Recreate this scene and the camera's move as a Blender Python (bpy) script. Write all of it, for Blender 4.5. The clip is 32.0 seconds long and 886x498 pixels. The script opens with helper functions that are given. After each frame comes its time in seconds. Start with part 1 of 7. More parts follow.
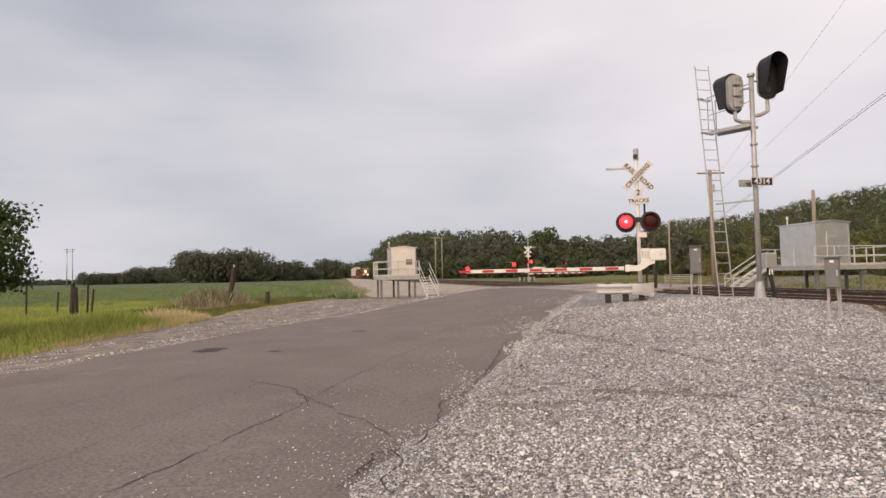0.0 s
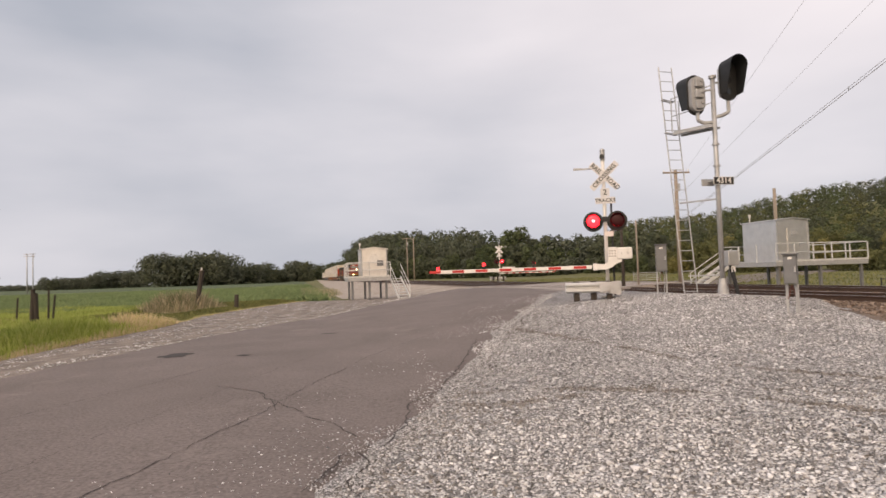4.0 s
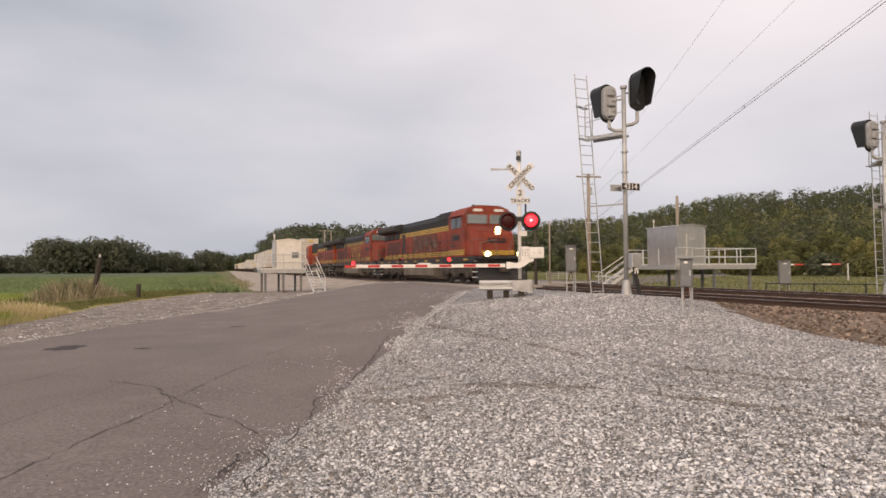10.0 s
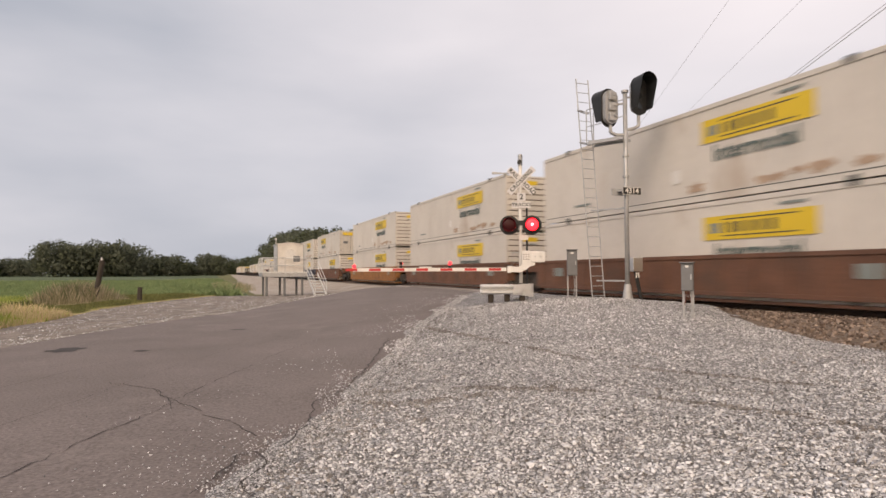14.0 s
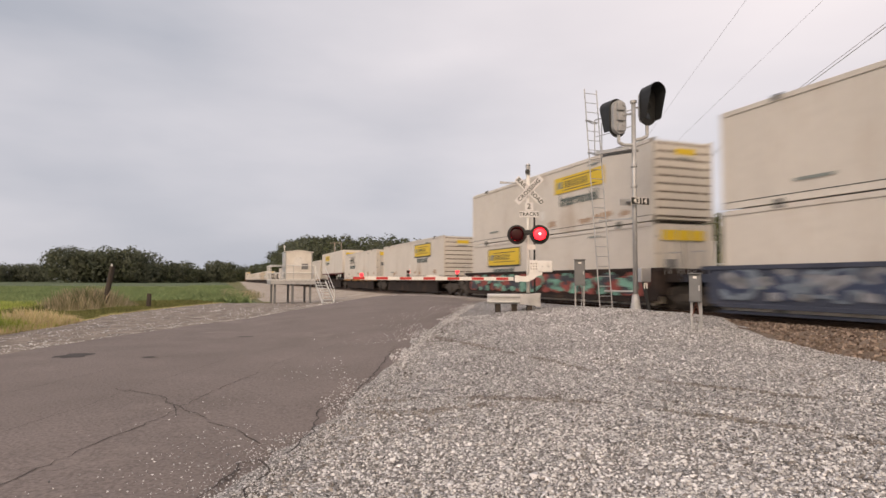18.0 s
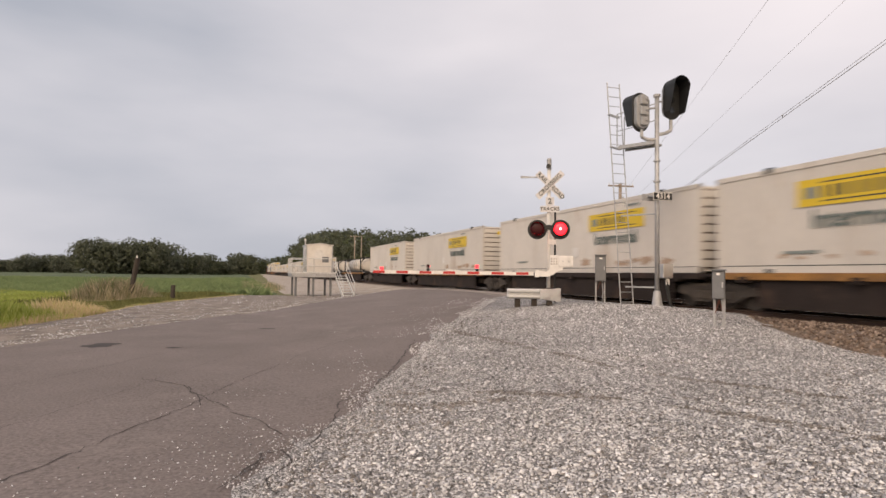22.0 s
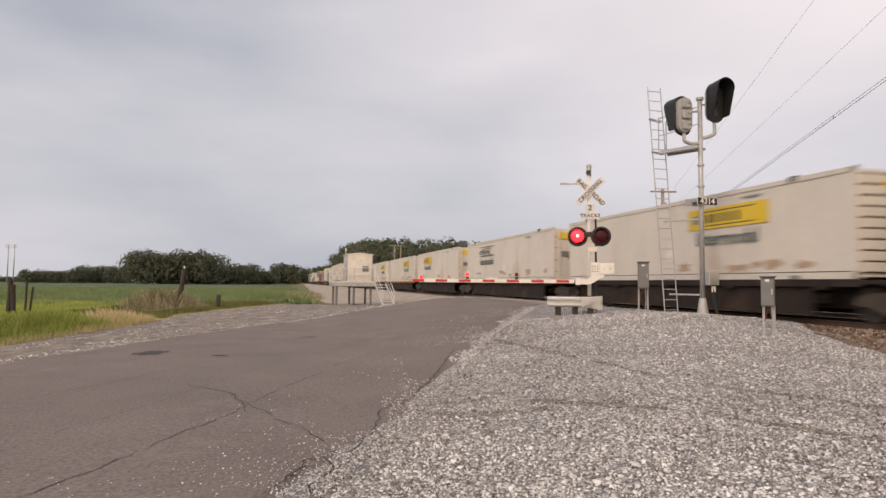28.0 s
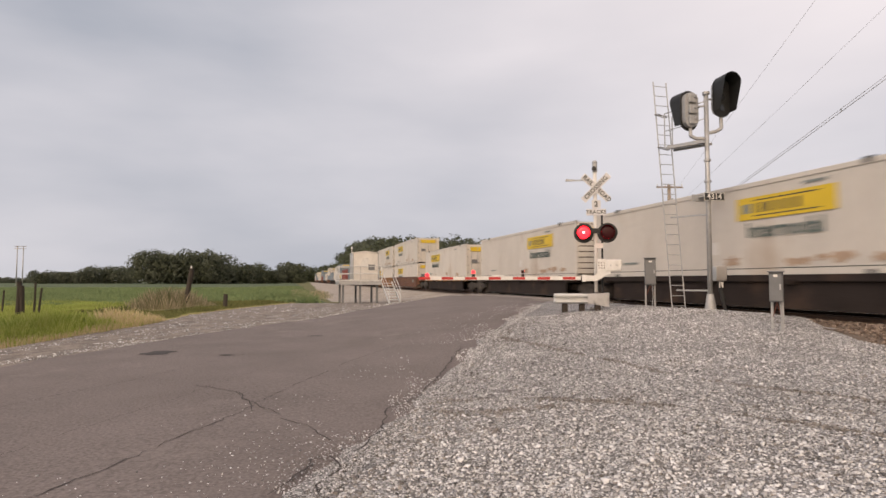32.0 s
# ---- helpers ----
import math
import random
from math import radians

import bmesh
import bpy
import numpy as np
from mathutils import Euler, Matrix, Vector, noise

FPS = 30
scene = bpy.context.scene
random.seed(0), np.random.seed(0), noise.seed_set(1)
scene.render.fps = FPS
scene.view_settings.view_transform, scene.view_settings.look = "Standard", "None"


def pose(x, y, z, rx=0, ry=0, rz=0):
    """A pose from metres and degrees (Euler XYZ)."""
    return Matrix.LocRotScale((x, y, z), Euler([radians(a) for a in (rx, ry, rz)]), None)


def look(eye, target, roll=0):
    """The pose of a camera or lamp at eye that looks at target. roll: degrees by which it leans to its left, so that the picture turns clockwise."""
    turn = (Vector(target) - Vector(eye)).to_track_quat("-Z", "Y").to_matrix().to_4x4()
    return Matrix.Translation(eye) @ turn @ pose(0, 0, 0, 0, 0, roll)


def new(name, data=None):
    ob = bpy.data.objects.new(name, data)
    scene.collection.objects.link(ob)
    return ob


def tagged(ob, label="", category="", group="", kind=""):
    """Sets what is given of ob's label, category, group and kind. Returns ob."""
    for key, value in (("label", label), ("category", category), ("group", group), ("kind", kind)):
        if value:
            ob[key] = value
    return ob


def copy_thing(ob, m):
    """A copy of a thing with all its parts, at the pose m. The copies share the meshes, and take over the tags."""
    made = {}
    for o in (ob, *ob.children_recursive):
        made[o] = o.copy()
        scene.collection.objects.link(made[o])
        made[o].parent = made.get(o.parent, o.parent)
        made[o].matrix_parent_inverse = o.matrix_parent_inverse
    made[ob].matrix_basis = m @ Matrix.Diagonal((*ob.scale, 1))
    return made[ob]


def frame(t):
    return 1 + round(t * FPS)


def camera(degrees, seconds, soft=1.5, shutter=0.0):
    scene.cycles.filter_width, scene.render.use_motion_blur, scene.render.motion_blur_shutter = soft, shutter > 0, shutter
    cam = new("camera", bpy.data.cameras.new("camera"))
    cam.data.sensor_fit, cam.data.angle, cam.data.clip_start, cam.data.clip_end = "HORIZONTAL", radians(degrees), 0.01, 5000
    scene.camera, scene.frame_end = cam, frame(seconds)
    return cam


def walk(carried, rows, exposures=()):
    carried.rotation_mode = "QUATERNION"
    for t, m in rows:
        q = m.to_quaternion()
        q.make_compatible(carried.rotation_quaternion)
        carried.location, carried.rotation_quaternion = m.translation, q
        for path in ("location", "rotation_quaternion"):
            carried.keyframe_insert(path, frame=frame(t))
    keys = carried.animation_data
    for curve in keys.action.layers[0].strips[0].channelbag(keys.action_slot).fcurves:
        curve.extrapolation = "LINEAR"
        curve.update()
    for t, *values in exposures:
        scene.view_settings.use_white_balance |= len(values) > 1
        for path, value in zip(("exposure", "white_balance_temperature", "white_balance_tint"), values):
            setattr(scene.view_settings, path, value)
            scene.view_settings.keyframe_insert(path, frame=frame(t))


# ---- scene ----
cam = camera(72.0, 32.0, soft=1.5, shutter=0.5)
# seconds, eye (m), tilt, lean and heading (degrees)
PATH = (
    (0, -0.143, 0.051, 1.593, 92.420, 1.197, -0.359),
    (0.5, -0.154, 0.039, 1.599, 92.325, 1.217, -0.225),
    (1, -0.152, 0.053, 1.598, 92.443, 1.485, 0.044),
    (1.5, -0.137, 0.040, 1.602, 92.591, 1.790, 0.096),
    (2, -0.124, 0.029, 1.608, 92.674, 2.083, -0.035),
    (2.5, -0.113, 0.027, 1.602, 92.812, 2.311, -0.303),
    (3, -0.108, 0.025, 1.611, 92.770, 2.462, -0.633),
    (3.5, -0.092, 0.020, 1.608, 92.595, 2.222, -1.547),
    (4, -0.081, 0.020, 1.600, 92.389, 1.905, -2.966),
    (4.5, -0.064, 0.032, 1.594, 92.180, 1.293, -4.813),
    (6.5, -0.061, 0.019, 1.604, 91.786, 0.303, -6.010),
    (7, -0.059, 0.018, 1.606, 91.626, 0.297, -5.937),
    (7.5, -0.073, 0.025, 1.597, 91.648, 0.065, -5.749),
    (8, -0.070, 0.027, 1.607, 91.774, -0.056, -5.836),
    (8.5, -0.034, 0.006, 1.604, 91.884, 0.273, -6.850),
    (9, -0.017, 0.023, 1.603, 91.842, 0.516, -8.013),
    (9.5, -0.013, 0.030, 1.592, 91.960, 0.417, -9.655),
    (10, -0.002, 0.018, 1.609, 91.776, 0.356, -10.635),
    (10.5, -0.002, 0.045, 1.600, 91.421, 0.293, -11.741),
    (11, 0.012, 0.047, 1.595, 91.394, 0.143, -12.163),
    (11.5, 0.016, 0.039, 1.597, 91.444, 0.093, -11.920),
    (12, 0.020, 0.031, 1.593, 91.742, 0.279, -11.847),
    (12.5, 0.017, 0.038, 1.599, 91.868, 0.205, -11.563),
    (13, 0.020, 0.047, 1.591, 91.865, 0.143, -11.513),
    (13.5, 0.028, 0.026, 1.587, 91.954, 0.121, -11.256),
    (14, 0.021, 0.022, 1.585, 92.196, 0.174, -10.484),
    (14.5, 0.041, 0.017, 1.600, 92.307, 0.211, -10.198),
    (15, 0.032, 0.030, 1.587, 92.451, 0.265, -10.397),
    (15.5, 0.033, 0.032, 1.584, 92.598, 0.145, -10.292),
    (17.5, 0.064, -0.007, 1.593, 93.046, -0.191, -9.921),
    (18, 0.052, 0.008, 1.591, 93.013, -0.282, -9.716),
    (18.5, 0.059, 0.000, 1.593, 92.645, -0.310, -9.525),
    (19, 0.067, 0.019, 1.588, 92.718, -0.085, -9.645),
    (19.5, 0.050, 0.024, 1.595, 92.848, -0.895, -9.945),
    (20, 0.029, 0.023, 1.598, 92.694, -1.100, -9.428),
    (20.5, 0.044, 0.012, 1.607, 92.553, -1.175, -8.763),
    (21, 0.034, 0.020, 1.601, 92.613, -1.251, -8.822),
    (21.5, 0.036, 0.022, 1.597, 92.548, -0.942, -8.501),
    (22, 0.035, -0.000, 1.595, 92.444, -0.795, -7.906),
    (22.5, 0.027, 0.018, 1.600, 92.329, -0.800, -7.458),
    (23, 0.034, 0.016, 1.594, 92.248, -0.801, -6.969),
    (23.5, 0.042, 0.023, 1.590, 92.154, -0.413, -6.836),
    (24, 0.050, 0.014, 1.596, 92.301, -0.161, -6.596),
    (24.5, 0.039, 0.011, 1.599, 92.532, -0.187, -6.323),
    (25, 0.043, 0.008, 1.598, 92.796, -0.208, -5.726),
    (25.5, 0.042, 0.008, 1.595, 92.996, -0.093, -5.008),
    (27.5, 0.034, 0.014, 1.590, 93.196, -0.590, -4.436),
    (28, 0.036, 0.006, 1.586, 93.211, -0.483, -4.220),
    (28.5, 0.044, 0.018, 1.590, 93.109, -0.304, -4.256),
    (29, 0.045, 0.021, 1.579, 93.004, -0.202, -4.426),
    (29.5, 0.042, 0.030, 1.586, 92.871, -0.261, -4.721),
    (30, 0.041, 0.018, 1.589, 92.888, -0.365, -4.658),
    (30.5, 0.035, 0.018, 1.585, 92.929, -0.405, -4.454),
    (31, 0.049, 0.010, 1.603, 92.913, -0.165, -4.200),
    (31.5, 0.060, 0.014, 1.599, 92.869, 0.142, -3.967),
    (32, 0.043, 0.029, 1.589, 92.997, -0.023, -3.632),
)
walk(cam, [(t, pose(x, y, z, a, b, c)) for t, x, y, z, a, b, c in PATH], exposures=[(t, e, 6750, 14) for t, e in ((0.0, 0.04), (8.0, 0.03), (10.0, 0.01), (11.0, 0.05), (12.0, 0.10), (13.0, 0.07), (14.5, 0.0), (19.0, -0.02), (24.0, -0.03), (28.0, -0.05), (32.0, -0.05))])

# ---- plan: s runs along the track away to the distance, u across it from the eye towards the rails ----
HEAD = radians(10.2)
ES = Vector((-math.sin(HEAD), math.cos(HEAD), 0))
EU = Vector((math.cos(HEAD), math.sin(HEAD), 0))
RAIL_Z = 0.66
U1, U2 = 15.3, 19.7
CURVE_S, CURVE_R = 380.0, 1400.0


def xy(s, u, z=0.0):
    return ES * s + EU * u + Vector((0, 0, z))


def rail_point(s, u):
    """Point and heading (degrees about z) of a line u across, s along: straight, then a bend to the right."""
    if s <= CURVE_S:
        return xy(s, u), math.degrees(HEAD)
    a = (s - CURVE_S) / CURVE_R
    r = CURVE_R - u
    p = xy(CURVE_S, CURVE_R) + ES * (r * math.sin(a)) - EU * (r * math.cos(a))
    return p, math.degrees(HEAD) - math.degrees(a)


def ramp(x, a, b):
    k = min(1.0, max(0.0, (x - a) / (b - a)))
    return k * k * (3 - 2 * k)


def ground_z(s, u):
    """Height of the natural ground."""
    k = ramp(s, 26, 46)
    a, b = 0.8 + 6.0 * k, 8.6 + 3.4 * k
    t = min(1.0, max(0.0, (u - a) / (b - a)))
    z = 0.66 * (t * (1 - 0.25 * k) + 0.25 * k * t * t)
    if u > 21:
        z -= 0.75 * ramp(u, 21.4, 25.5)
    if u < -2:
        z -= 0.30 * ramp(-u, 2, 12)
    q = ramp(-s, -14.0, -6.0) * ramp(u, 3, 11)
    z -= 0.50 * q * ramp(-u, -15, -11)
    return z


def zat(x, y):
    p = Vector((x, y, 0))
    return ground_z(p.dot(ES), p.dot(EU))


# ---- world and sun ----
world = bpy.data.worlds.new("overcast_evening")
scene.world = world
world.use_nodes = True
wt = world.node_tree
wt.nodes.clear()


def wnode(kind, **kw):
    n = wt.nodes.new(kind)
    for k, v in kw.items():
        if k == "sky":
            n.sky_type = v
        elif k == "blend":
            n.data_type, n.blend_type = "RGBA", v
        elif k == "op":
            n.operation = v
    return n


SUN_EL, SUN_AZ = 38.0, 225.0   # behind the eye and to its left, degrees clockwise from +y
sky = wnode("ShaderNodeTexSky", sky="NISHITA")
sky.sun_disc = False
sky.sun_elevation, sky.sun_rotation = radians(SUN_EL), radians(SUN_AZ)
sky.dust_density, sky.air_density = 2.0, 1.0
tc = wnode("ShaderNodeTexCoord")
mp = wnode("ShaderNodeMapping")
mp.inputs["Scale"].default_value = (1.0, 1.0, 3.2)
mp.inputs["Rotation"].default_value = (0.0, 0.0, 0.6)
n1 = wnode("ShaderNodeTexNoise")
n1.inputs["Scale"].default_value, n1.inputs["Detail"].default_value, n1.inputs["Roughness"].default_value = 1.7, 5.0, 0.45
ramp1 = wnode("ShaderNodeValToRGB")
ramp1.color_ramp.elements[0].position, ramp1.color_ramp.elements[0].color = 0.33, (0.452, 0.495, 0.568, 1)
ramp1.color_ramp.elements[1].position, ramp1.color_ramp.elements[1].color = 0.71, (0.735, 0.745, 0.798, 1)
# the cover thins towards the side of the low sun's afterglow and towards the zenith
sep = wnode("ShaderNodeSeparateXYZ")
glow = wnode("ShaderNodeMath", op="MULTIPLY_ADD")
glow.inputs[1].default_value, glow.inputs[2].default_value = 0.85, 0.20
warm = wnode("ShaderNodeMix", blend="MIX")
warm.inputs["B"].default_value = (1.20, 1.115, 1.115, 1)
mixs = wnode("ShaderNodeMix", blend="MIX")
mixs.inputs["Factor"].default_value = 0.94
gain = wnode("ShaderNodeMix", blend="MULTIPLY")
gain.inputs["Factor"].default_value = 1.0
gain.inputs["B"].default_value = (0.05, 0.05, 0.05, 1)
bg = wnode("ShaderNodeBackground")
wo = wnode("ShaderNodeOutputWorld")
L = wt.links.new
L(tc.outputs["Generated"], mp.inputs["Vector"])
L(mp.outputs["Vector"], n1.inputs["Vector"])
L(n1.outputs["Fac"], ramp1.inputs["Fac"])
L(tc.outputs["Generated"], sep.inputs["Vector"])
L(sep.outputs["X"], glow.inputs[0])
high = wnode("ShaderNodeMapRange")
high.interpolation_type = "SMOOTHSTEP"
high.inputs["From Min"].default_value, high.inputs["From Max"].default_value = 0.13, 0.46
high.inputs["To Min"].default_value, high.inputs["To Max"].default_value = 0.12, 1.0
gmul = wnode("ShaderNodeMath", op="MULTIPLY")
gmul.use_clamp = True
L(sep.outputs["Z"], high.inputs["Value"])
L(glow.outputs[0], gmul.inputs[0])
L(high.outputs["Result"], gmul.inputs[1])
L(gmul.outputs[0], warm.inputs["Factor"])
L(ramp1.outputs["Color"], warm.inputs["A"])
L(sky.outputs["Color"], gain.inputs["A"])
L(gain.outputs["Result"], mixs.inputs["A"])
L(warm.outputs["Result"], mixs.inputs["B"])
# thicker and bluer cover near the horizon, thinner overhead
zen = wnode("ShaderNodeValToRGB")
zen.color_ramp.interpolation = "B_SPLINE"
for pos_, col_ in ((0.0, (0.92, 0.96, 1.0)), (0.13, (0.69, 0.745, 0.82)), (0.24, (0.85, 0.88, 0.92)), (0.40, (1.11, 1.105, 1.11)), (0.95, (2.9, 2.84, 2.80))):
    e_ = zen.color_ramp.elements[0] if pos_ == 0 else (zen.color_ramp.elements[1] if pos_ == 0.95 else zen.color_ramp.elements.new(pos_))
    e_.position, e_.color = pos_, (*col_, 1)
zmul = wnode("ShaderNodeMix", blend="MULTIPLY")
zmul.inputs["Factor"].default_value = 1.0
L(sep.outputs["Z"], zen.inputs["Fac"])
L(zen.outputs["Color"], zmul.inputs["B"])
# afterglow low in the west, where the sun stands behind the cover
west = wnode("ShaderNodeVectorMath", op="DOT_PRODUCT")
west.inputs[1].default_value = (math.sin(radians(SUN_AZ - 38)) * 0.97, math.cos(radians(SUN_AZ - 38)) * 0.97, 0.24)
wr = wnode("ShaderNodeMapRange")
wr.interpolation_type = "SMOOTHSTEP"
wr.inputs["From Min"].default_value, wr.inputs["From Max"].default_value = 0.45, 1.0
after = wnode("ShaderNodeMix", blend="MIX")
after.inputs["B"].default_value = (2.5, 1.95, 1.35, 1)
L(tc.outputs["Generated"], west.inputs[0])
L(west.outputs["Value"], wr.inputs["Value"])
L(wr.outputs["Result"], after.inputs["Factor"])
L(mixs.outputs["Result"], after.inputs["A"])
# the side turned away from the low sun lies under heavier cover
east = wnode("ShaderNodeVectorMath", op="DOT_PRODUCT")
east.inputs[1].default_value = (math.sin(radians(SUN_AZ - 110)), math.cos(radians(SUN_AZ - 110)), 0.0)
er = wnode("ShaderNodeMapRange")
er.interpolation_type = "SMOOTHSTEP"
er.inputs["From Min"].default_value, er.inputs["From Max"].default_value = 0.25, 1.0
er.inputs["To Max"].default_value = 0.80
heavy = wnode("ShaderNodeMix", blend="MIX")
heavy.inputs["B"].default_value = (0.26, 0.28, 0.33, 1)
L(tc.outputs["Generated"], east.inputs[0])
L(east.outputs["Value"], er.inputs["Value"])
L(er.outputs["Result"], heavy.inputs["Factor"])
L(after.outputs["Result"], heavy.inputs["A"])
L(heavy.outputs["Result"], zmul.inputs["A"])
L(zmul.outputs["Result"], bg.inputs["Color"])
L(bg.outputs["Background"], wo.inputs["Surface"])

sun = new("sun", bpy.data.lights.new("sun", "SUN"))
sun.data.energy, sun.data.angle, sun.data.color = 1.45, radians(30), (1.0, 0.88, 0.76)
_a, _e = radians(SUN_AZ), radians(SUN_EL)
sun.matrix_world = look((0, 0, 40), Vector((0, 0, 40)) - Vector((math.sin(_a) * math.cos(_e), math.cos(_a) * math.cos(_e), math.sin(_e))))


# ---- materials ----
def nodes_of(m):
    return m.node_tree.nodes, m.node_tree.links.new


def material(name, color, rough=0.7, metal=0.0, vary=0.25, scale=6.0, grain=60.0, bump=0.15, color2=None, dirt=None, dirt_amount=0.0, spec=0.5, per_object=0.0, stretch=(1, 1, 1), dist=0.01):
    """A surface with stains at one scale and grain at another."""
    m = bpy.data.materials.new(name)
    m.use_nodes = True
    nd, ln = nodes_of(m)
    p = nd["Principled BSDF"]
    p.inputs["Roughness"].default_value, p.inputs["Metallic"].default_value = rough, metal
    p.inputs["Specular IOR Level"].default_value = spec
    t = nd.new("ShaderNodeTexCoord")
    mp_ = nd.new("ShaderNodeMapping")
    mp_.inputs["Scale"].default_value = stretch
    ln(t.outputs["Object"], mp_.inputs["Vector"])
    a, b = nd.new("ShaderNodeTexNoise"), nd.new("ShaderNodeTexNoise")
    for n, s_, d in ((a, scale, 5.0), (b, grain, 3.0)):
        n.inputs["Scale"].default_value, n.inputs["Detail"].default_value = s_, d
        ln(mp_.outputs["Vector"], n.inputs["Vector"])
    c2 = color2 or tuple(c * (1 - vary) for c in color)
    r = nd.new("ShaderNodeValToRGB")
    r.color_ramp.elements[0].position, r.color_ramp.elements[0].color = 0.32, (*c2, 1)
    r.color_ramp.elements[1].position, r.color_ramp.elements[1].color = 0.66, (*color, 1)
    ln(a.outputs["Fac"], r.inputs["Fac"])
    out = r.outputs["Color"]
    g = nd.new("ShaderNodeMix")
    g.data_type, g.blend_type = "RGBA", "MULTIPLY"
    g.inputs["Factor"].default_value = min(1.0, vary * 1.6)
    gr = nd.new("ShaderNodeValToRGB")
    gr.color_ramp.elements[0].position, gr.color_ramp.elements[0].color = 0.3, (0.55, 0.55, 0.55, 1)
    gr.color_ramp.elements[1].position, gr.color_ramp.elements[1].color = 0.68, (1.15, 1.15, 1.15, 1)
    ln(b.outputs["Fac"], gr.inputs["Fac"])
    ln(out, g.inputs["A"])
    ln(gr.outputs["Color"], g.inputs["B"])
    out = g.outputs["Result"]
    if dirt:
        d_ = nd.new("ShaderNodeTexNoise")
        d_.inputs["Scale"].default_value, d_.inputs["Detail"].default_value, d_.inputs["Roughness"].default_value = scale * 0.6, 8.0, 0.7
        mq = nd.new("ShaderNodeMapping")
        mq.inputs["Location"].default_value = (7.3, 2.1, 4.4)
        ln(mp_.outputs["Vector"], mq.inputs["Vector"])
        ln(mq.outputs["Vector"], d_.inputs["Vector"])
        dr = nd.new("ShaderNodeMapRange")
        dr.inputs["From Min"].default_value, dr.inputs["From Max"].default_value = 0.62 - 0.3 * dirt_amount, 0.75 - 0.2 * dirt_amount
        dr.inputs["To Max"].default_value = 0.85
        ln(d_.outputs["Fac"], dr.inputs["Value"])
        dm = nd.new("ShaderNodeMix")
        dm.data_type = "RGBA"
        dm.inputs["B"].default_value = (*dirt, 1)
        ln(dr.outputs["Result"], dm.inputs["Factor"])
        ln(out, dm.inputs["A"])
        out = dm.outputs["Result"]
    if per_object:
        oi = nd.new("ShaderNodeObjectInfo")
        mr = nd.new("ShaderNodeMapRange")
        mr.inputs["To Min"].default_value, mr.inputs["To Max"].default_value = 1 - per_object, 1 + per_object * 0.5
        ln(oi.outputs["Random"], mr.inputs["Value"])
        hs = nd.new("ShaderNodeHueSaturation")
        ln(mr.outputs["Result"], hs.inputs["Value"])
        ln(out, hs.inputs["Color"])
        out = hs.outputs["Color"]
    ln(out, p.inputs["Base Color"])
    if bump:
        bm_ = nd.new("ShaderNodeBump")
        bm_.inputs["Strength"].default_value, bm_.inputs["Distance"].default_value = bump, dist
        ln(b.outputs["Fac"], bm_.inputs["Height"])
        ln(bm_.outputs["Normal"], p.inputs["Normal"])
    return m


def island_material(name, dark, light, rough=0.9, middle=None, spec=0.3, trans=0.0):
    """Many small pieces in one mesh, each with a tone of its own."""
    m = bpy.data.materials.new(name)
    m.use_nodes = True
    nd, ln = nodes_of(m)
    p = nd["Principled BSDF"]
    p.inputs["Roughness"].default_value, p.inputs["Specular IOR Level"].default_value = rough, spec
    g = nd.new("ShaderNodeNewGeometry")
    r = nd.new("ShaderNodeValToRGB")
    r.color_ramp.elements[0].color, r.color_ramp.elements[1].color = (*dark, 1), (*light, 1)
    if middle:
        e = r.color_ramp.elements.new(0.5)
        e.color = (*middle, 1)
    ln(g.outputs["Random Per Island"], r.inputs["Fac"])
    t, n = nd.new("ShaderNodeTexCoord"), nd.new("ShaderNodeTexNoise")
    n.inputs["Scale"].default_value, n.inputs["Detail"].default_value = 0.25, 4.0
    ln(t.outputs["Object"], n.inputs["Vector"])
    v = nd.new("ShaderNodeMapRange")
    v.inputs["From Min"].default_value, v.inputs["From Max"].default_value = 0.3, 0.7
    v.inputs["To Min"].default_value, v.inputs["To Max"].default_value = 0.72, 1.2
    ln(n.outputs["Fac"], v.inputs["Value"])
    h = nd.new("ShaderNodeHueSaturation")
    ln(v.outputs["Result"], h.inputs["Value"])
    ln(r.outputs["Color"], h.inputs["Color"])
    ln(h.outputs["Color"], p.inputs["Base Color"])
    if trans:
        p.inputs["Subsurface Weight"].default_value = 0.0
        tr = nd.new("ShaderNodeBsdfTranslucent")
        ln(h.outputs["Color"], tr.inputs["Color"])
        mx = nd.new("ShaderNodeMixShader")
        mx.inputs["Fac"].default_value = trans
        ln(p.outputs["BSDF"], mx.inputs[1])
        ln(tr.outputs["BSDF"], mx.inputs[2])
        ln(mx.outputs["Shader"], nd["Material Output"].inputs["Surface"])
    return m


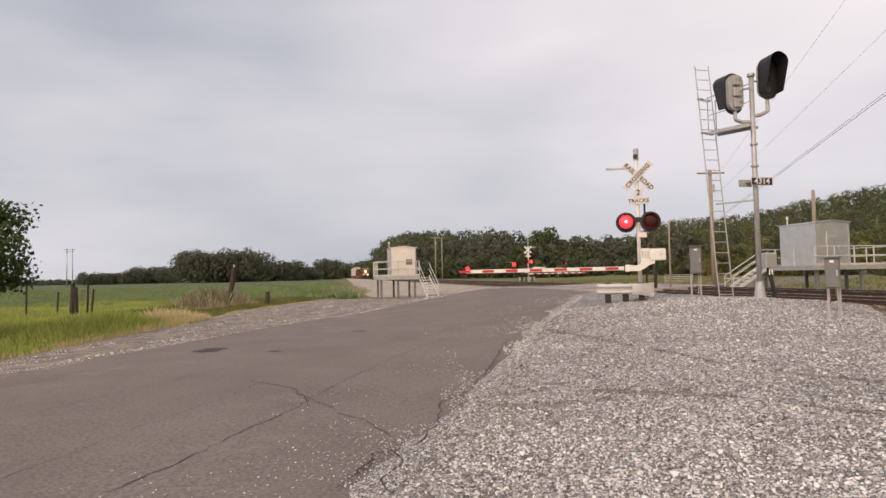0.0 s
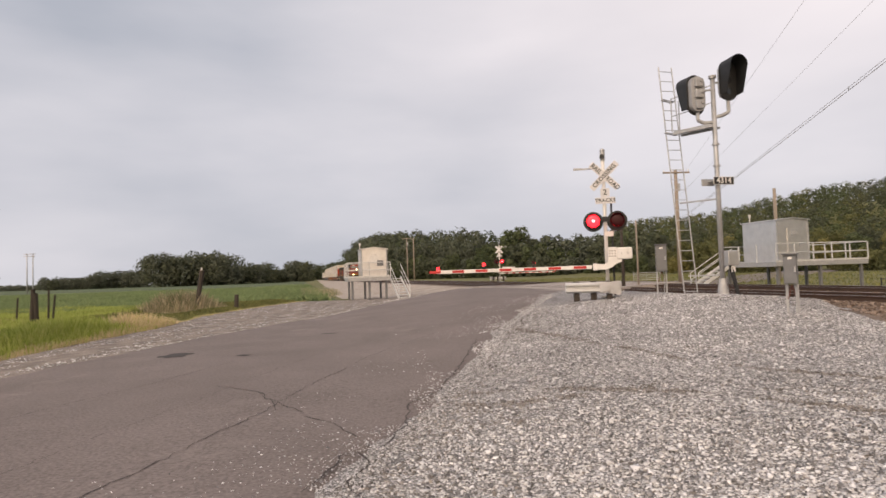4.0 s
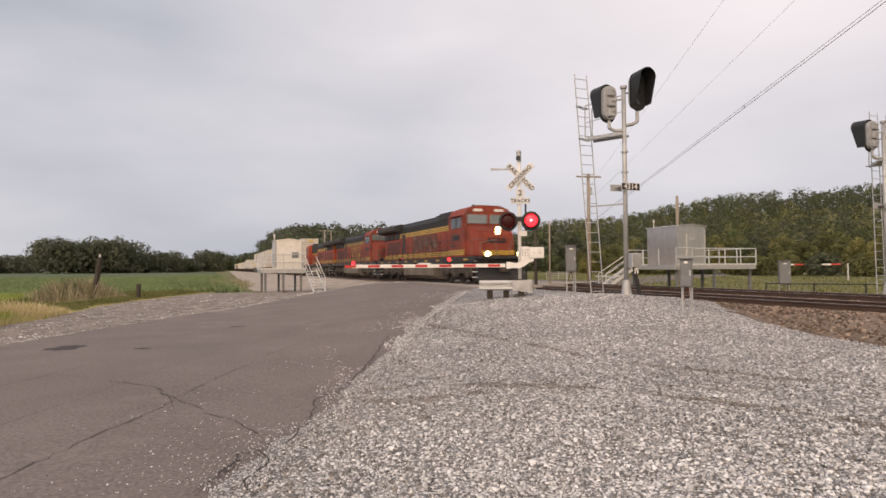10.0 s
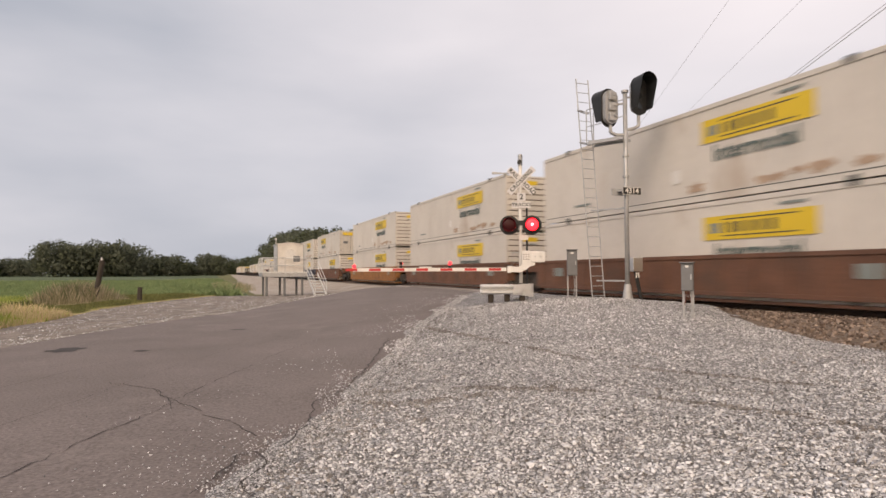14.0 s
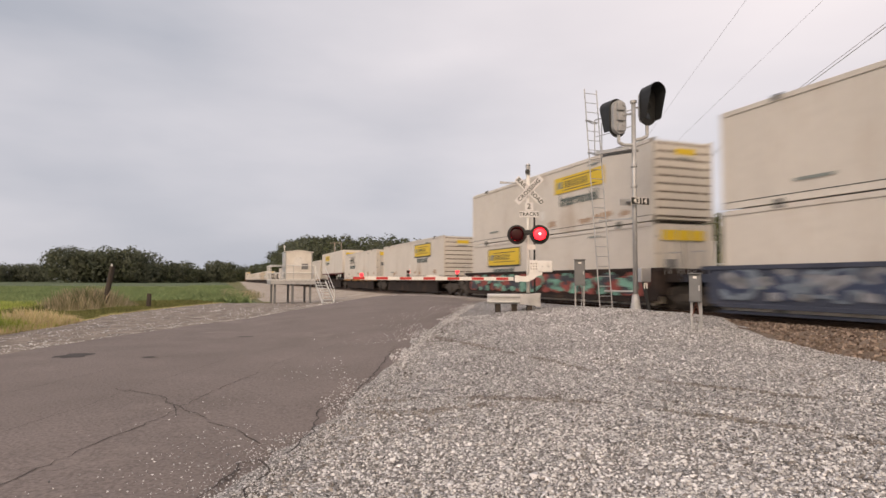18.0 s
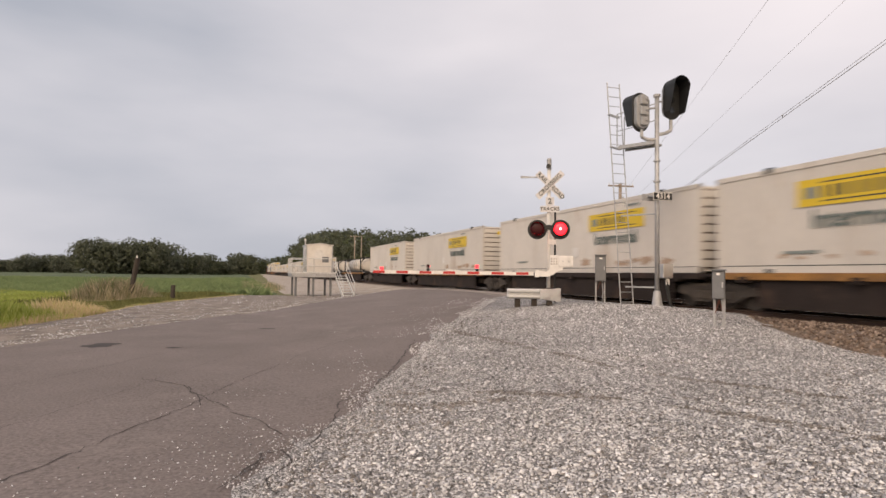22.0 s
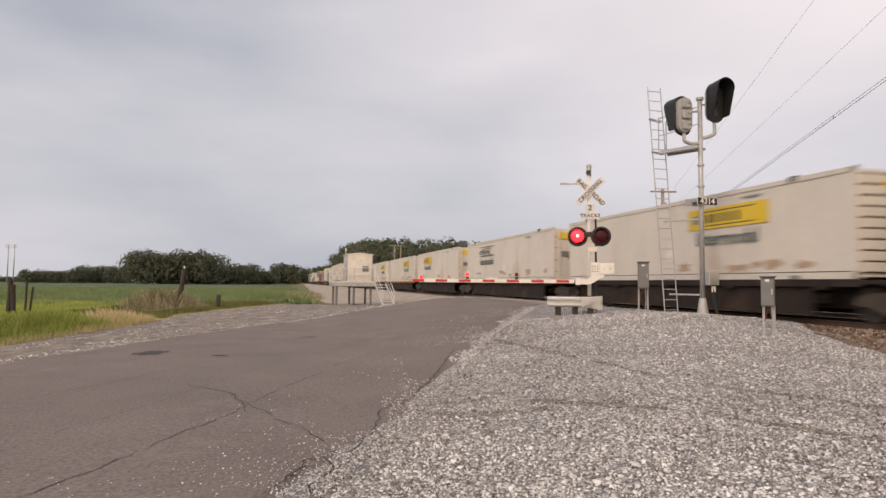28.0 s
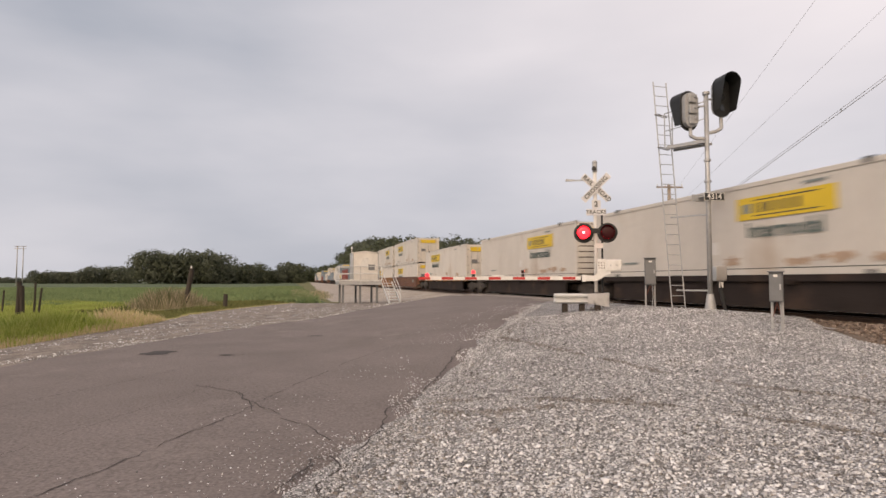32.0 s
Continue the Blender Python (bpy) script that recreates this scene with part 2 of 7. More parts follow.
def gravel_material(name, light, dark, gap, size):
    """Packed chips: a tone for each stone, shadow painted into the gaps between them, and drifts of finer dust."""
    m = bpy.data.materials.new(name)
    m.use_nodes = True
    nd, ln = nodes_of(m)
    p = nd["Principled BSDF"]
    p.inputs["Roughness"].default_value, p.inputs["Specular IOR Level"].default_value = 0.95, 0.25
    t = nd.new("ShaderNodeTexCoord")
    v, e = nd.new("ShaderNodeTexVoronoi"), nd.new("ShaderNodeTexVoronoi")
    e.feature = "DISTANCE_TO_EDGE"
    for q in (v, e):
        q.inputs["Scale"].default_value = 1 / size
        ln(t.outputs["Object"], q.inputs["Vector"])
    sp = nd.new("ShaderNodeSeparateColor")
    ln(v.outputs["Color"], sp.inputs["Color"])
    r = nd.new("ShaderNodeValToRGB")
    r.color_ramp.elements[0].position, r.color_ramp.elements[0].color = 0.0, (*dark, 1)
    r.color_ramp.elements[1].position, r.color_ramp.elements[1].color = 0.85, (*light, 1)
    ln(sp.outputs["Red"], r.inputs["Fac"])
    k = nd.new("ShaderNodeMapRange")
    k.inputs["From Min"].default_value, k.inputs["From Max"].default_value = 0.02, 0.16
    ln(e.outputs["Distance"], k.inputs["Value"])
    g = nd.new("ShaderNodeMix")
    g.data_type = "RGBA"
    g.inputs["A"].default_value = (*gap, 1)
    ln(k.outputs["Result"], g.inputs["Factor"])
    ln(r.outputs["Color"], g.inputs["B"])
    n = nd.new("ShaderNodeTexNoise")
    n.inputs["Scale"].default_value, n.inputs["Detail"].default_value = 0.8, 6.0
    ln(t.outputs["Object"], n.inputs["Vector"])
    w = nd.new("ShaderNodeMapRange")
    w.inputs["From Min"].default_value, w.inputs["From Max"].default_value = 0.3, 0.7
    w.inputs["To Min"].default_value, w.inputs["To Max"].default_value = 0.82, 1.14
    ln(n.outputs["Fac"], w.inputs["Value"])
    h = nd.new("ShaderNodeHueSaturation")
    ln(w.outputs["Result"], h.inputs["Value"])
    ln(g.outputs["Result"], h.inputs["Color"])
    ln(h.outputs["Color"], p.inputs["Base Color"])
    b = nd.new("ShaderNodeBump")
    b.inputs["Strength"].default_value, b.inputs["Distance"].default_value = 0.9, 0.02
    ln(k.outputs["Result"], b.inputs["Height"])
    ln(b.outputs["Normal"], p.inputs["Normal"])
    return m


def glowing(name, color, strength, base=(0.2, 0.02, 0.02)):
    m = bpy.data.materials.new(name)
    m.use_nodes = True
    p = m.node_tree.nodes["Principled BSDF"]
    p.inputs["Base Color"].default_value = (*base, 1)
    p.inputs["Emission Color"].default_value = (*color, 1)
    p.inputs["Emission Strength"].default_value = strength
    p.inputs["Roughness"].default_value = 0.3
    return m


M_ASPHALT = material("asphalt", (0.205, 0.175, 0.168), 0.92, vary=0.5, scale=0.55, grain=30, bump=1.0, dist=0.012, color2=(0.166, 0.142, 0.135), dirt=(0.265, 0.23, 0.217), dirt_amount=0.12, spec=0.3)
M_GRAVEL = gravel_material("crushed_limestone", (0.68, 0.668, 0.674), (0.265, 0.258, 0.258), (0.15, 0.144, 0.143), 0.034)
M_DIRT = material("shoulder_dirt", (0.315, 0.27, 0.238), 0.95, vary=0.55, scale=1.5, grain=18, bump=1.0, dist=0.04, color2=(0.15, 0.128, 0.115))
M_PALEDIRT = material("pale_packed_dirt", (0.42, 0.37, 0.325), 0.95, vary=0.45, scale=0.5, grain=8, bump=1.0, dist=0.04, color2=(0.30, 0.255, 0.215))
M_CROSSING = material("pale_worn_crossing", (0.40, 0.355, 0.325), 0.95, vary=0.45, scale=0.8, grain=14, bump=0.8, dist=0.02, color2=(0.27, 0.235, 0.212), per_object=0.1)
M_BALLAST = material("old_ballast", (0.24, 0.19, 0.155), 0.95, vary=0.5, scale=1.4, grain=24, bump=1.0, dist=0.04, color2=(0.12, 0.085, 0.065))
M_SOIL = material("verge_soil", (0.15, 0.135, 0.05), 0.95, vary=0.4, scale=1.0, grain=14, bump=0.8, dist=0.05, color2=(0.11, 0.125, 0.04))
M_CROP = material("crop_field", (0.085, 0.118, 0.052), 0.95, vary=0.3, scale=0.05, grain=1.6, bump=1.0, dist=0.2, color2=(0.066, 0.092, 0.040))
M_RAIL = material("rusty_rail", (0.10, 0.062, 0.045), 0.6, metal=0.3, vary=0.3, scale=2, grain=40)
M_RAILTOP = material("polished_rail_top", (0.42, 0.40, 0.40), 0.28, metal=1.0, vary=0.15, scale=3, grain=60, bump=0.05)
M_TIE = material("creosoted_timber", (0.075, 0.055, 0.042), 0.9, vary=0.4, scale=3, grain=30, per_object=0.4, stretch=(1, 6, 1))
M_GALV = material("galvanised_steel", (0.46, 0.465, 0.48), 0.5, metal=0.35, vary=0.2, scale=5, grain=70, bump=0.05)
M_ALU = material("mill_aluminium", (0.80, 0.78, 0.76), 0.34, metal=0.92, vary=0.12, scale=2.5, grain=40, bump=0.06)
M_WHITE = material("white_paint", (0.74, 0.72, 0.70), 0.55, vary=0.12, scale=4, grain=50, bump=0.05, dirt=(0.35, 0.31, 0.28), dirt_amount=0.15)
M_BRIGHT = material("bright_galvanised_rail", (0.62, 0.625, 0.63), 0.5, metal=0.2, vary=0.12, scale=5, grain=60, bump=0.03)
M_SIGN = material("dull_sign_white", (0.66, 0.645, 0.66), 0.6, vary=0.08, scale=4, grain=40, bump=0.03)
M_BLACK = material("black_paint", (0.018, 0.019, 0.021), 0.55, vary=0.25, scale=5, grain=40, bump=0.05)
M_WIRE = material("weathered_wire", (0.36, 0.355, 0.36), 0.6, vary=0.1, scale=4, grain=40, bump=0.0)
M_GREYBOX = material("grey_enamel", (0.17, 0.175, 0.185), 0.6, vary=0.15, scale=4, grain=40, bump=0.05)
M_RED = material("red_sheeting", (0.50, 0.03, 0.03), 0.5, vary=0.12, scale=4, grain=50, bump=0.02)
M_WOODPOLE = material("weathered_pole_wood", (0.36, 0.30, 0.245), 0.9, vary=0.35, scale=2, grain=20, stretch=(8, 8, 0.6), bump=0.4)
M_WOODDARK = material("dark_old_wood", (0.06, 0.048, 0.04), 0.9, vary=0.35, scale=4, grain=25, stretch=(6, 6, 0.6), bump=0.4)
M_BARK = material("bark", (0.075, 0.058, 0.045), 0.95, vary=0.4, scale=3, grain=18, bump=0.8, dist=0.03)
M_TANKPALE = material("pale_dusty_fuel_tank", (0.30, 0.262, 0.21), 0.8, vary=0.25, scale=1.2, grain=12, bump=0.05, dirt=(0.16, 0.125, 0.09), dirt_amount=0.25)
M_ORANGE = material("faded_orange_paint", (0.40, 0.074, 0.038), 0.55, vary=0.26, scale=1.2, grain=12, bump=0.04, dirt=(0.17, 0.045, 0.03), dirt_amount=0.25, spec=0.35)
M_ORANGEDULL = material("grimy_orange_paint", (0.29, 0.060, 0.038), 0.62, vary=0.34, scale=1.0, grain=12, bump=0.04, dirt=(0.10, 0.034, 0.026), dirt_amount=0.42, spec=0.3)
M_YELLOWDULL = material("grimy_yellow_stripe", (0.36, 0.22, 0.045), 0.6, vary=0.3, scale=1.5, grain=20, bump=0.02, dirt=(0.13, 0.075, 0.04), dirt_amount=0.5)
M_YELLOW = material("yellow_stripe", (0.54, 0.34, 0.05), 0.5, vary=0.25, scale=1.5, grain=20, bump=0.02, dirt=(0.22, 0.13, 0.05), dirt_amount=0.4)
M_FADED = [material(n_, c_, 0.7, vary=0.5, scale=2.5, grain=12, bump=0.0) for n_, c_ in (("faded_spray_grey", (0.20, 0.135, 0.105)), ("faded_spray_brown", (0.21, 0.075, 0.05)), ("faded_spray_dark", (0.12, 0.05, 0.04)))]
M_LOCOBLACK = material("sooty_black_paint", (0.022, 0.022, 0.025), 0.6, vary=0.3, scale=1.5, grain=20, bump=0.05, dirt=(0.07, 0.06, 0.055), dirt_amount=0.2)
M_TRUCK = material("dusty_truck_steel", (0.066, 0.055, 0.047), 0.85, vary=0.35, scale=2, grain=18, bump=0.2, dirt=(0.13, 0.102, 0.08), dirt_amount=0.35)
M_TANKGREY = material("dusty_fuel_tank", (0.17, 0.145, 0.12), 0.8, vary=0.3, scale=1.2, grain=12, bump=0.05, dirt=(0.09, 0.07, 0.055), dirt_amount=0.35)
M_CREAM = material("container_white", (0.635, 0.595, 0.55), 0.55, vary=0.10, scale=0.8, grain=14, bump=0.04, dirt=(0.44, 0.36, 0.29), dirt_amount=0.18, per_object=0.06, stretch=(1, 1, 0.35))
M_BROWNCAR = material("brown_car_paint", (0.16, 0.075, 0.045), 0.7, vary=0.3, scale=1.2, grain=14, bump=0.1, dirt=(0.08, 0.05, 0.035), dirt_amount=0.35)
M_DARKCAR = material("grimy_dark_car", (0.033, 0.025, 0.023), 0.85, vary=0.3, scale=1.2, grain=14, bump=0.1, dirt=(0.075, 0.048, 0.036), dirt_amount=0.3, spec=0.25)
M_LABEL = material("yellow_label", (0.68, 0.48, 0.03), 0.5, vary=0.05, scale=2, grain=20, bump=0.0)
M_INK = material("dark_lettering_and_shade", (0.05, 0.055, 0.05), 0.6, vary=0.1, scale=3, grain=30, bump=0.0)
M_GREYINK = material("grey_lettering", (0.22, 0.25, 0.24), 0.6, vary=0.1, scale=3, grain=30, bump=0.0)
M_TEALINK = material("dark_teal_lettering", (0.10, 0.135, 0.13), 0.6, vary=0.1, scale=3, grain=30, bump=0.0)
M_GLASS = material("dark_cab_glass", (0.03, 0.035, 0.04), 0.08, vary=0.1, scale=3, grain=20, bump=0.0, spec=0.8)
# pale base colour paints the sky's reflection into the glass
M_WINDSCREEN = material("sky_tinted_windscreen", (0.30, 0.34, 0.35), 0.12, metal=0.55, vary=0.1, scale=2, grain=10, bump=0.0)
M_REDGLOW = glowing("lit_red_lens", (1.0, 0.013, 0.022), 4.5)
M_REDCORE = glowing("lit_red_core", (1.0, 0.34, 0.36), 6.0)
M_REDDARK = material("unlit_red_lens", (0.04, 0.005, 0.007), 0.35, vary=0.1, scale=10, grain=50, bump=0.0, spec=0.2)
M_HEADLIGHT = glowing("headlight_glow", (1.0, 0.72, 0.30), 60.0, base=(0.8, 0.8, 0.7))
# glowing ring round each lamp, made large to imitate its bloom
M_HEADRIM = glowing("headlight_bloom_ring", (1.0, 0.70, 0.26), 7.0, base=(0.8, 0.8, 0.7))
M_STONE = island_material("loose_stones", (0.11, 0.108, 0.112), (0.82, 0.812, 0.832), 0.95, middle=(0.485, 0.478, 0.488))
M_BALSTONE = island_material("ballast_stones", (0.09, 0.06, 0.045), (0.42, 0.33, 0.27), 0.95, middle=(0.22, 0.165, 0.13))
M_GRASS = island_material("green_grass", (0.24, 0.31, 0.06), (0.56, 0.57, 0.20), 0.8, middle=(0.38, 0.44, 0.105), trans=0.4)
M_MOWN = island_material("mown_grass", (0.10, 0.12, 0.04), (0.26, 0.25, 0.10), 0.85, middle=(0.17, 0.175, 0.062), trans=0.2)
M_DRYGRASS = island_material("dry_grass", (0.48, 0.38, 0.19), (0.76, 0.64, 0.42), 0.85, trans=0.35)
M_LEAF = island_material("far_foliage", (0.070, 0.090, 0.044), (0.122, 0.148, 0.072), 0.85, middle=(0.095, 0.116, 0.056), trans=0.35)
M_LEAFOLIVE = island_material("olive_foliage", (0.100, 0.108, 0.044), (0.185, 0.184, 0.078), 0.85, middle=(0.138, 0.142, 0.058), trans=0.3)
M_LEAFGOLD = island_material("yellowing_foliage", (0.150, 0.142, 0.050), (0.26, 0.235, 0.09), 0.85, middle=(0.20, 0.185, 0.068), trans=0.3)
# these two leaf colours are lifted and greyed to paint in distant haze
M_LEAFDARK = island_material("dark_hazed_foliage", (0.066, 0.078, 0.052), (0.120, 0.134, 0.084), 0.85, middle=(0.092, 0.105, 0.066), trans=0.3)
M_LEAFFAR = island_material("haze_greyed_foliage", (0.095, 0.108, 0.080), (0.150, 0.165, 0.120), 0.85, middle=(0.120, 0.135, 0.100), trans=0.4)
M_LEAFNEAR = island_material("near_foliage", (0.045, 0.080, 0.028), (0.12, 0.165, 0.06), 0.7, middle=(0.078, 0.120, 0.042), trans=0.4)


# ---- mesh helpers ----
def mesh_of(name, verts, faces, mat, smooth=False):
    me = bpy.data.meshes.new(name)
    me.from_pydata(verts, [], faces)
    me.materials.append(mat)
    if smooth:
        me.polygons.foreach_set("use_smooth", [True] * len(me.polygons))
    me.update()
    return me


def link_bm(name, bm, mat, parent=None, label="", smooth=False):
    bmesh.ops.recalc_face_normals(bm, faces=bm.faces)
    me = bpy.data.meshes.new(name)
    bm.to_mesh(me)
    bm.free()
    me.materials.append(mat)
    if smooth:
        me.polygons.foreach_set("use_smooth", [True] * len(me.polygons))
    ob = new(name, me)
    if parent is not None:
        ob.parent = parent
    if label:
        ob["label"] = label
    return ob


def part(name, bm, mat, parent, label="", smooth=False):
    return link_bm(name, bm, mat, parent, label, smooth)


def thing(name, label, category, m=None, group="", kind=""):
    ob = new(name)
    ob.empty_display_size = 0.3
    if m is not None:
        ob.matrix_world = m
    return tagged(ob, label, category, group, kind)


def box(cx, cy, cz, sx, sy, sz, bevel=0.0, bm=None, m=None):
    """Adds a box (centre and size) to a bmesh."""
    own = bmesh.new()
    bmesh.ops.create_cube(own, size=1.0, matrix=Matrix.Translation((cx, cy, cz)) @ Matrix.Diagonal((sx, sy, sz, 1)))
    if bevel:
        bmesh.ops.bevel(own, geom=own.edges[:], offset=bevel, segments=2, affect="EDGES", profile=0.6)
    return join(bm, own, m)


def join(bm, own, m=None):
    if m is not None:
        own.transform(m)
    if bm is None:
        return own
    vs = [bm.verts.new(v.co) for v in own.verts]
    own.verts.index_update()
    for f_ in own.faces:
        bm.faces.new([vs[v.index] for v in f_.verts])
    own.free()
    return bm


def tube(a, b, r, r2=None, n=8, bm=None):
    """A round bar from a to b."""
    a, b = Vector(a), Vector(b)
    d = b - a
    own = bmesh.new()
    bmesh.ops.create_cone(own, cap_ends=True, segments=n, radius1=r, radius2=r if r2 is None else r2, depth=d.length,
                          matrix=Matrix.Translation((a + b) / 2) @ d.to_track_quat("Z", "Y").to_matrix().to_4x4())
    return join(bm, own)


def pipe(points, r, n=6, bm=None):
    for p, q in zip(points, points[1:]):
        bm = tube(p, q, r, n=n, bm=bm)
    return bm


def prism(outline, y0, y1, bm=None, m=None):
    """An outline in x, z pulled along y."""
    own = bmesh.new()
    a = [own.verts.new((x, y0, z)) for x, z in outline]
    b = [own.verts.new((x, y1, z)) for x, z in outline]
    own.faces.new(a)
    own.faces.new(b[::-1])
    for i in range(len(a)):
        j = (i + 1) % len(a)
        own.faces.new((a[i], b[i], b[j], a[j]))
    return join(bm, own, m)


def disc(c, axis, r, depth, n=20, bm=None, r2=None):
    c, axis = Vector(c), Vector(axis).normalized()
    return tube(c - axis * depth / 2, c + axis * depth / 2, r, r2, n, bm)


def quads_mesh(name, V, F, mat, smooth=False):
    """Mesh from numpy arrays of vertices (n,3) and faces (m,k)."""
    me = bpy.data.meshes.new(name)
    k = F.shape[1]
    me.vertices.add(len(V))
    me.vertices.foreach_set("co", np.asarray(V, dtype=np.float32).ravel())
    me.loops.add(F.size)
    me.loops.foreach_set("vertex_index", F.astype(np.int32).ravel())
    me.polygons.add(len(F))
    me.polygons.foreach_set("loop_start", np.arange(0, F.size, k, dtype=np.int32))
    me.polygons.foreach_set("loop_total", np.full(len(F), k, dtype=np.int32))
    if smooth:
        me.polygons.foreach_set("use_smooth", np.ones(len(F), dtype=bool))
    me.materials.append(mat)
    me.update(calc_edges=True)
    return me


# ---- ground ----
def hill_z(s, u):
    x, y = ES.x * s + EU.x * u, ES.y * s + EU.y * u
    r, az = math.hypot(x, y), math.degrees(math.atan2(x, y))
    if r < 150 or az < 8 or az > 150:
        return 0.0
    crest = 18.5 * ramp(az, 12, 22) + 9.0 * ramp(az, 25, 36) + 1.0 * ramp(az, 38, 50)
    return crest * ramp(r, 150, 330) * ramp(-az, -150, -120)


def steps(*spans):
    out = []
    for a, b, d in spans:
        n = max(1, round((b - a) / d))
        out += [a + (b - a) * i / n for i in range(n)]
    return out + [spans[-1][1]]


S_LINES = steps((-3000, -400, 650), (-400, -60, 34), (-60, -12, 4), (-12, 60, 0.75), (60, 120, 4), (120, 480, 18), (480, 4000, 500))
U_LINES = steps((-3000, -400, 520), (-400, -60, 34), (-60, -14, 4), (-14, 30, 0.55), (30, 60, 3), (60, 480, 14), (480, 3000, 420))


def under_z(s, u):
    z = ground_z(s, u) + hill_z(s, u) - 0.05
    z -= 0.55 * ramp(u, 12.2, 13.2) * ramp(-u, -23.4, -22.2)
    if s < 12.5:
        z -= 0.30 * ramp(u, 10.0, 11.2) * ramp(-u, -13.2, -12.2) * ramp(-s, -12.5, -9)
    if -14 < u < 32 and -12 < s < 60:
        z += 0.02 * noise.noise(Vector((s * 0.6, u * 0.6, 3)))
    return z


def pad_right(s):
    """u of the pad's far rim: the white stone ends before the brown ballast."""
    return 12.9 - 1.5 * ramp(-s, -13.2, -10.4) - 0.5 * ramp(-s, -6, 4) + 0.25 * noise.noise(Vector((s * 0.8, 0, 0)))


def build_ground():
    verts, faces, mats = [], [], []
    for s in S_LINES:
        for u in U_LINES:
            p = xy(s, u)
            verts.append((p.x, p.y, under_z(s, u)))
    n = len(U_LINES)
    for i in range(len(S_LINES) - 1):
        for j in range(n - 1):
            faces.append((i * n + j, (i + 1) * n + j, (i + 1) * n + j + 1, i * n + j + 1))
            s, u = (S_LINES[i] + S_LINES[i + 1]) / 2, (U_LINES[j] + U_LINES[j + 1]) / 2
            path = 3.0 + 0.9 * noise.noise(Vector((s * 0.1, 3, 0))) + 0.022 * max(0, s - 44)
            mats.append(3 if (9.0 < u < 23.5 and -60 < s < 26 and u > pad_right(s) - 0.5) else 2 if (s > 30 and path < u < 13.5) else (1 if (u < 2.5 - 0.0 * s and s > 44 - 0.05 * u) else 0))
    me = mesh_of("ground", verts, faces, M_SOIL, True)
    me.materials.append(M_CROP)
    me.materials.append(M_PALEDIRT)
    me.materials.append(M_BALLAST)
    me.polygons.foreach_set("material_index", mats)
    me.update()
    return tagged(new("ground", me), "flat grassy ground and green crop field reaching the woods", "ground", kind="structure")


build_ground()


def line_at(pts, y):
    """x of a polyline given by (x, y) at y."""
    for (x0, y0), (x1, y1) in zip(pts, pts[1:]):
        if y0 <= y <= y1:
            return x0 + (x1 - x0) * (y - y0) / (y1 - y0)
    return pts[0][0] if y < pts[0][1] else pts[-1][0]


# edges of the road (x, y): it climbs to the rails and bears off to the right behind them
ROAD_R = ((-3.9, -14), (-1.9, -1), (-0.73, 4.5), (0.45, 8.25), (2.14, 14.5), (3.6, 18.6), (4.9, 22), (6.9, 26), (9.6, 30), (13.5, 35), (20, 43), (36, 62), (90, 120))
ROAD_L = ((-12.5, -14), (-10.2, -1), (-9.3, 4.5), (-8.5, 10), (-6.95, 15.6), (-6.0, 19.3), (-4.6, 23.8), (-1.6, 30.0), (1.0, 34.8), (5.0, 40), (11.5, 48), (26, 65), (78, 125))


def strip_point(k, w):
    """Point on the road: k along its edge points, w across from its left (0) to its right (1)."""
    i = min(int(k), len(ROAD_L) - 2)
    f_ = k - i
    l = Vector(ROAD_L[i]).lerp(Vector(ROAD_L[i + 1]), f_)
    r = Vector(ROAD_R[i]).lerp(Vector(ROAD_R[i + 1]), f_)
    return l.lerp(r, w)


def road_z(x, y):
    p = Vector((x, y, 0))
    s, u = p.dot(ES), p.dot(EU)
    z = ground_z(min(s, 26), u) if u < 12 else RAIL_Z - 0.02
    if u > 22:
        z = RAIL_Z - 0.01 - 0.7 * ramp(u, 23, 34)
    return z


def build_road():
    verts, faces = [], []
    rows_ = steps((0, 2, 0.5), (2, 6, 0.1), (6, 10, 0.1), (10, 12, 0.25))
    W = 26
    for k in rows_:
        for j in range(W + 1):
            w = j / W
            p = strip_point(k, w)
            rag = 0.0
            if j in (0, W):
                rag = 0.34 * noise.noise(Vector((p.x * 1.1, p.y * 1.1, j))) + 0.07 * noise.noise(Vector((p.x * 6, p.y * 6, j)))
            crown = (0.03 + 0.035 * (1 - (2 * w - 1) ** 2)) * (1 - ramp(p.dot(EU.xy), 10.5, 13.0))
            edge = -0.05 if j in (0, W) else 0.0
            verts.append((p.x + rag, p.y, road_z(p.x, p.y) + crown + edge + 0.008 * noise.noise(Vector((p.x * 0.8, p.y * 0.8, 9)))))
    n = W + 1
    for i in range(len(rows_) - 1):
        for j in range(W):
            faces.append((i * n + j, i * n + j + 1, (i + 1) * n + j + 1, (i + 1) * n + j))
    return tagged(new("road", mesh_of("road", verts, faces, M_ASPHALT, True)), "worn grey-brown asphalt road with cracks and crumbling edges", "road", kind="structure")


build_road()


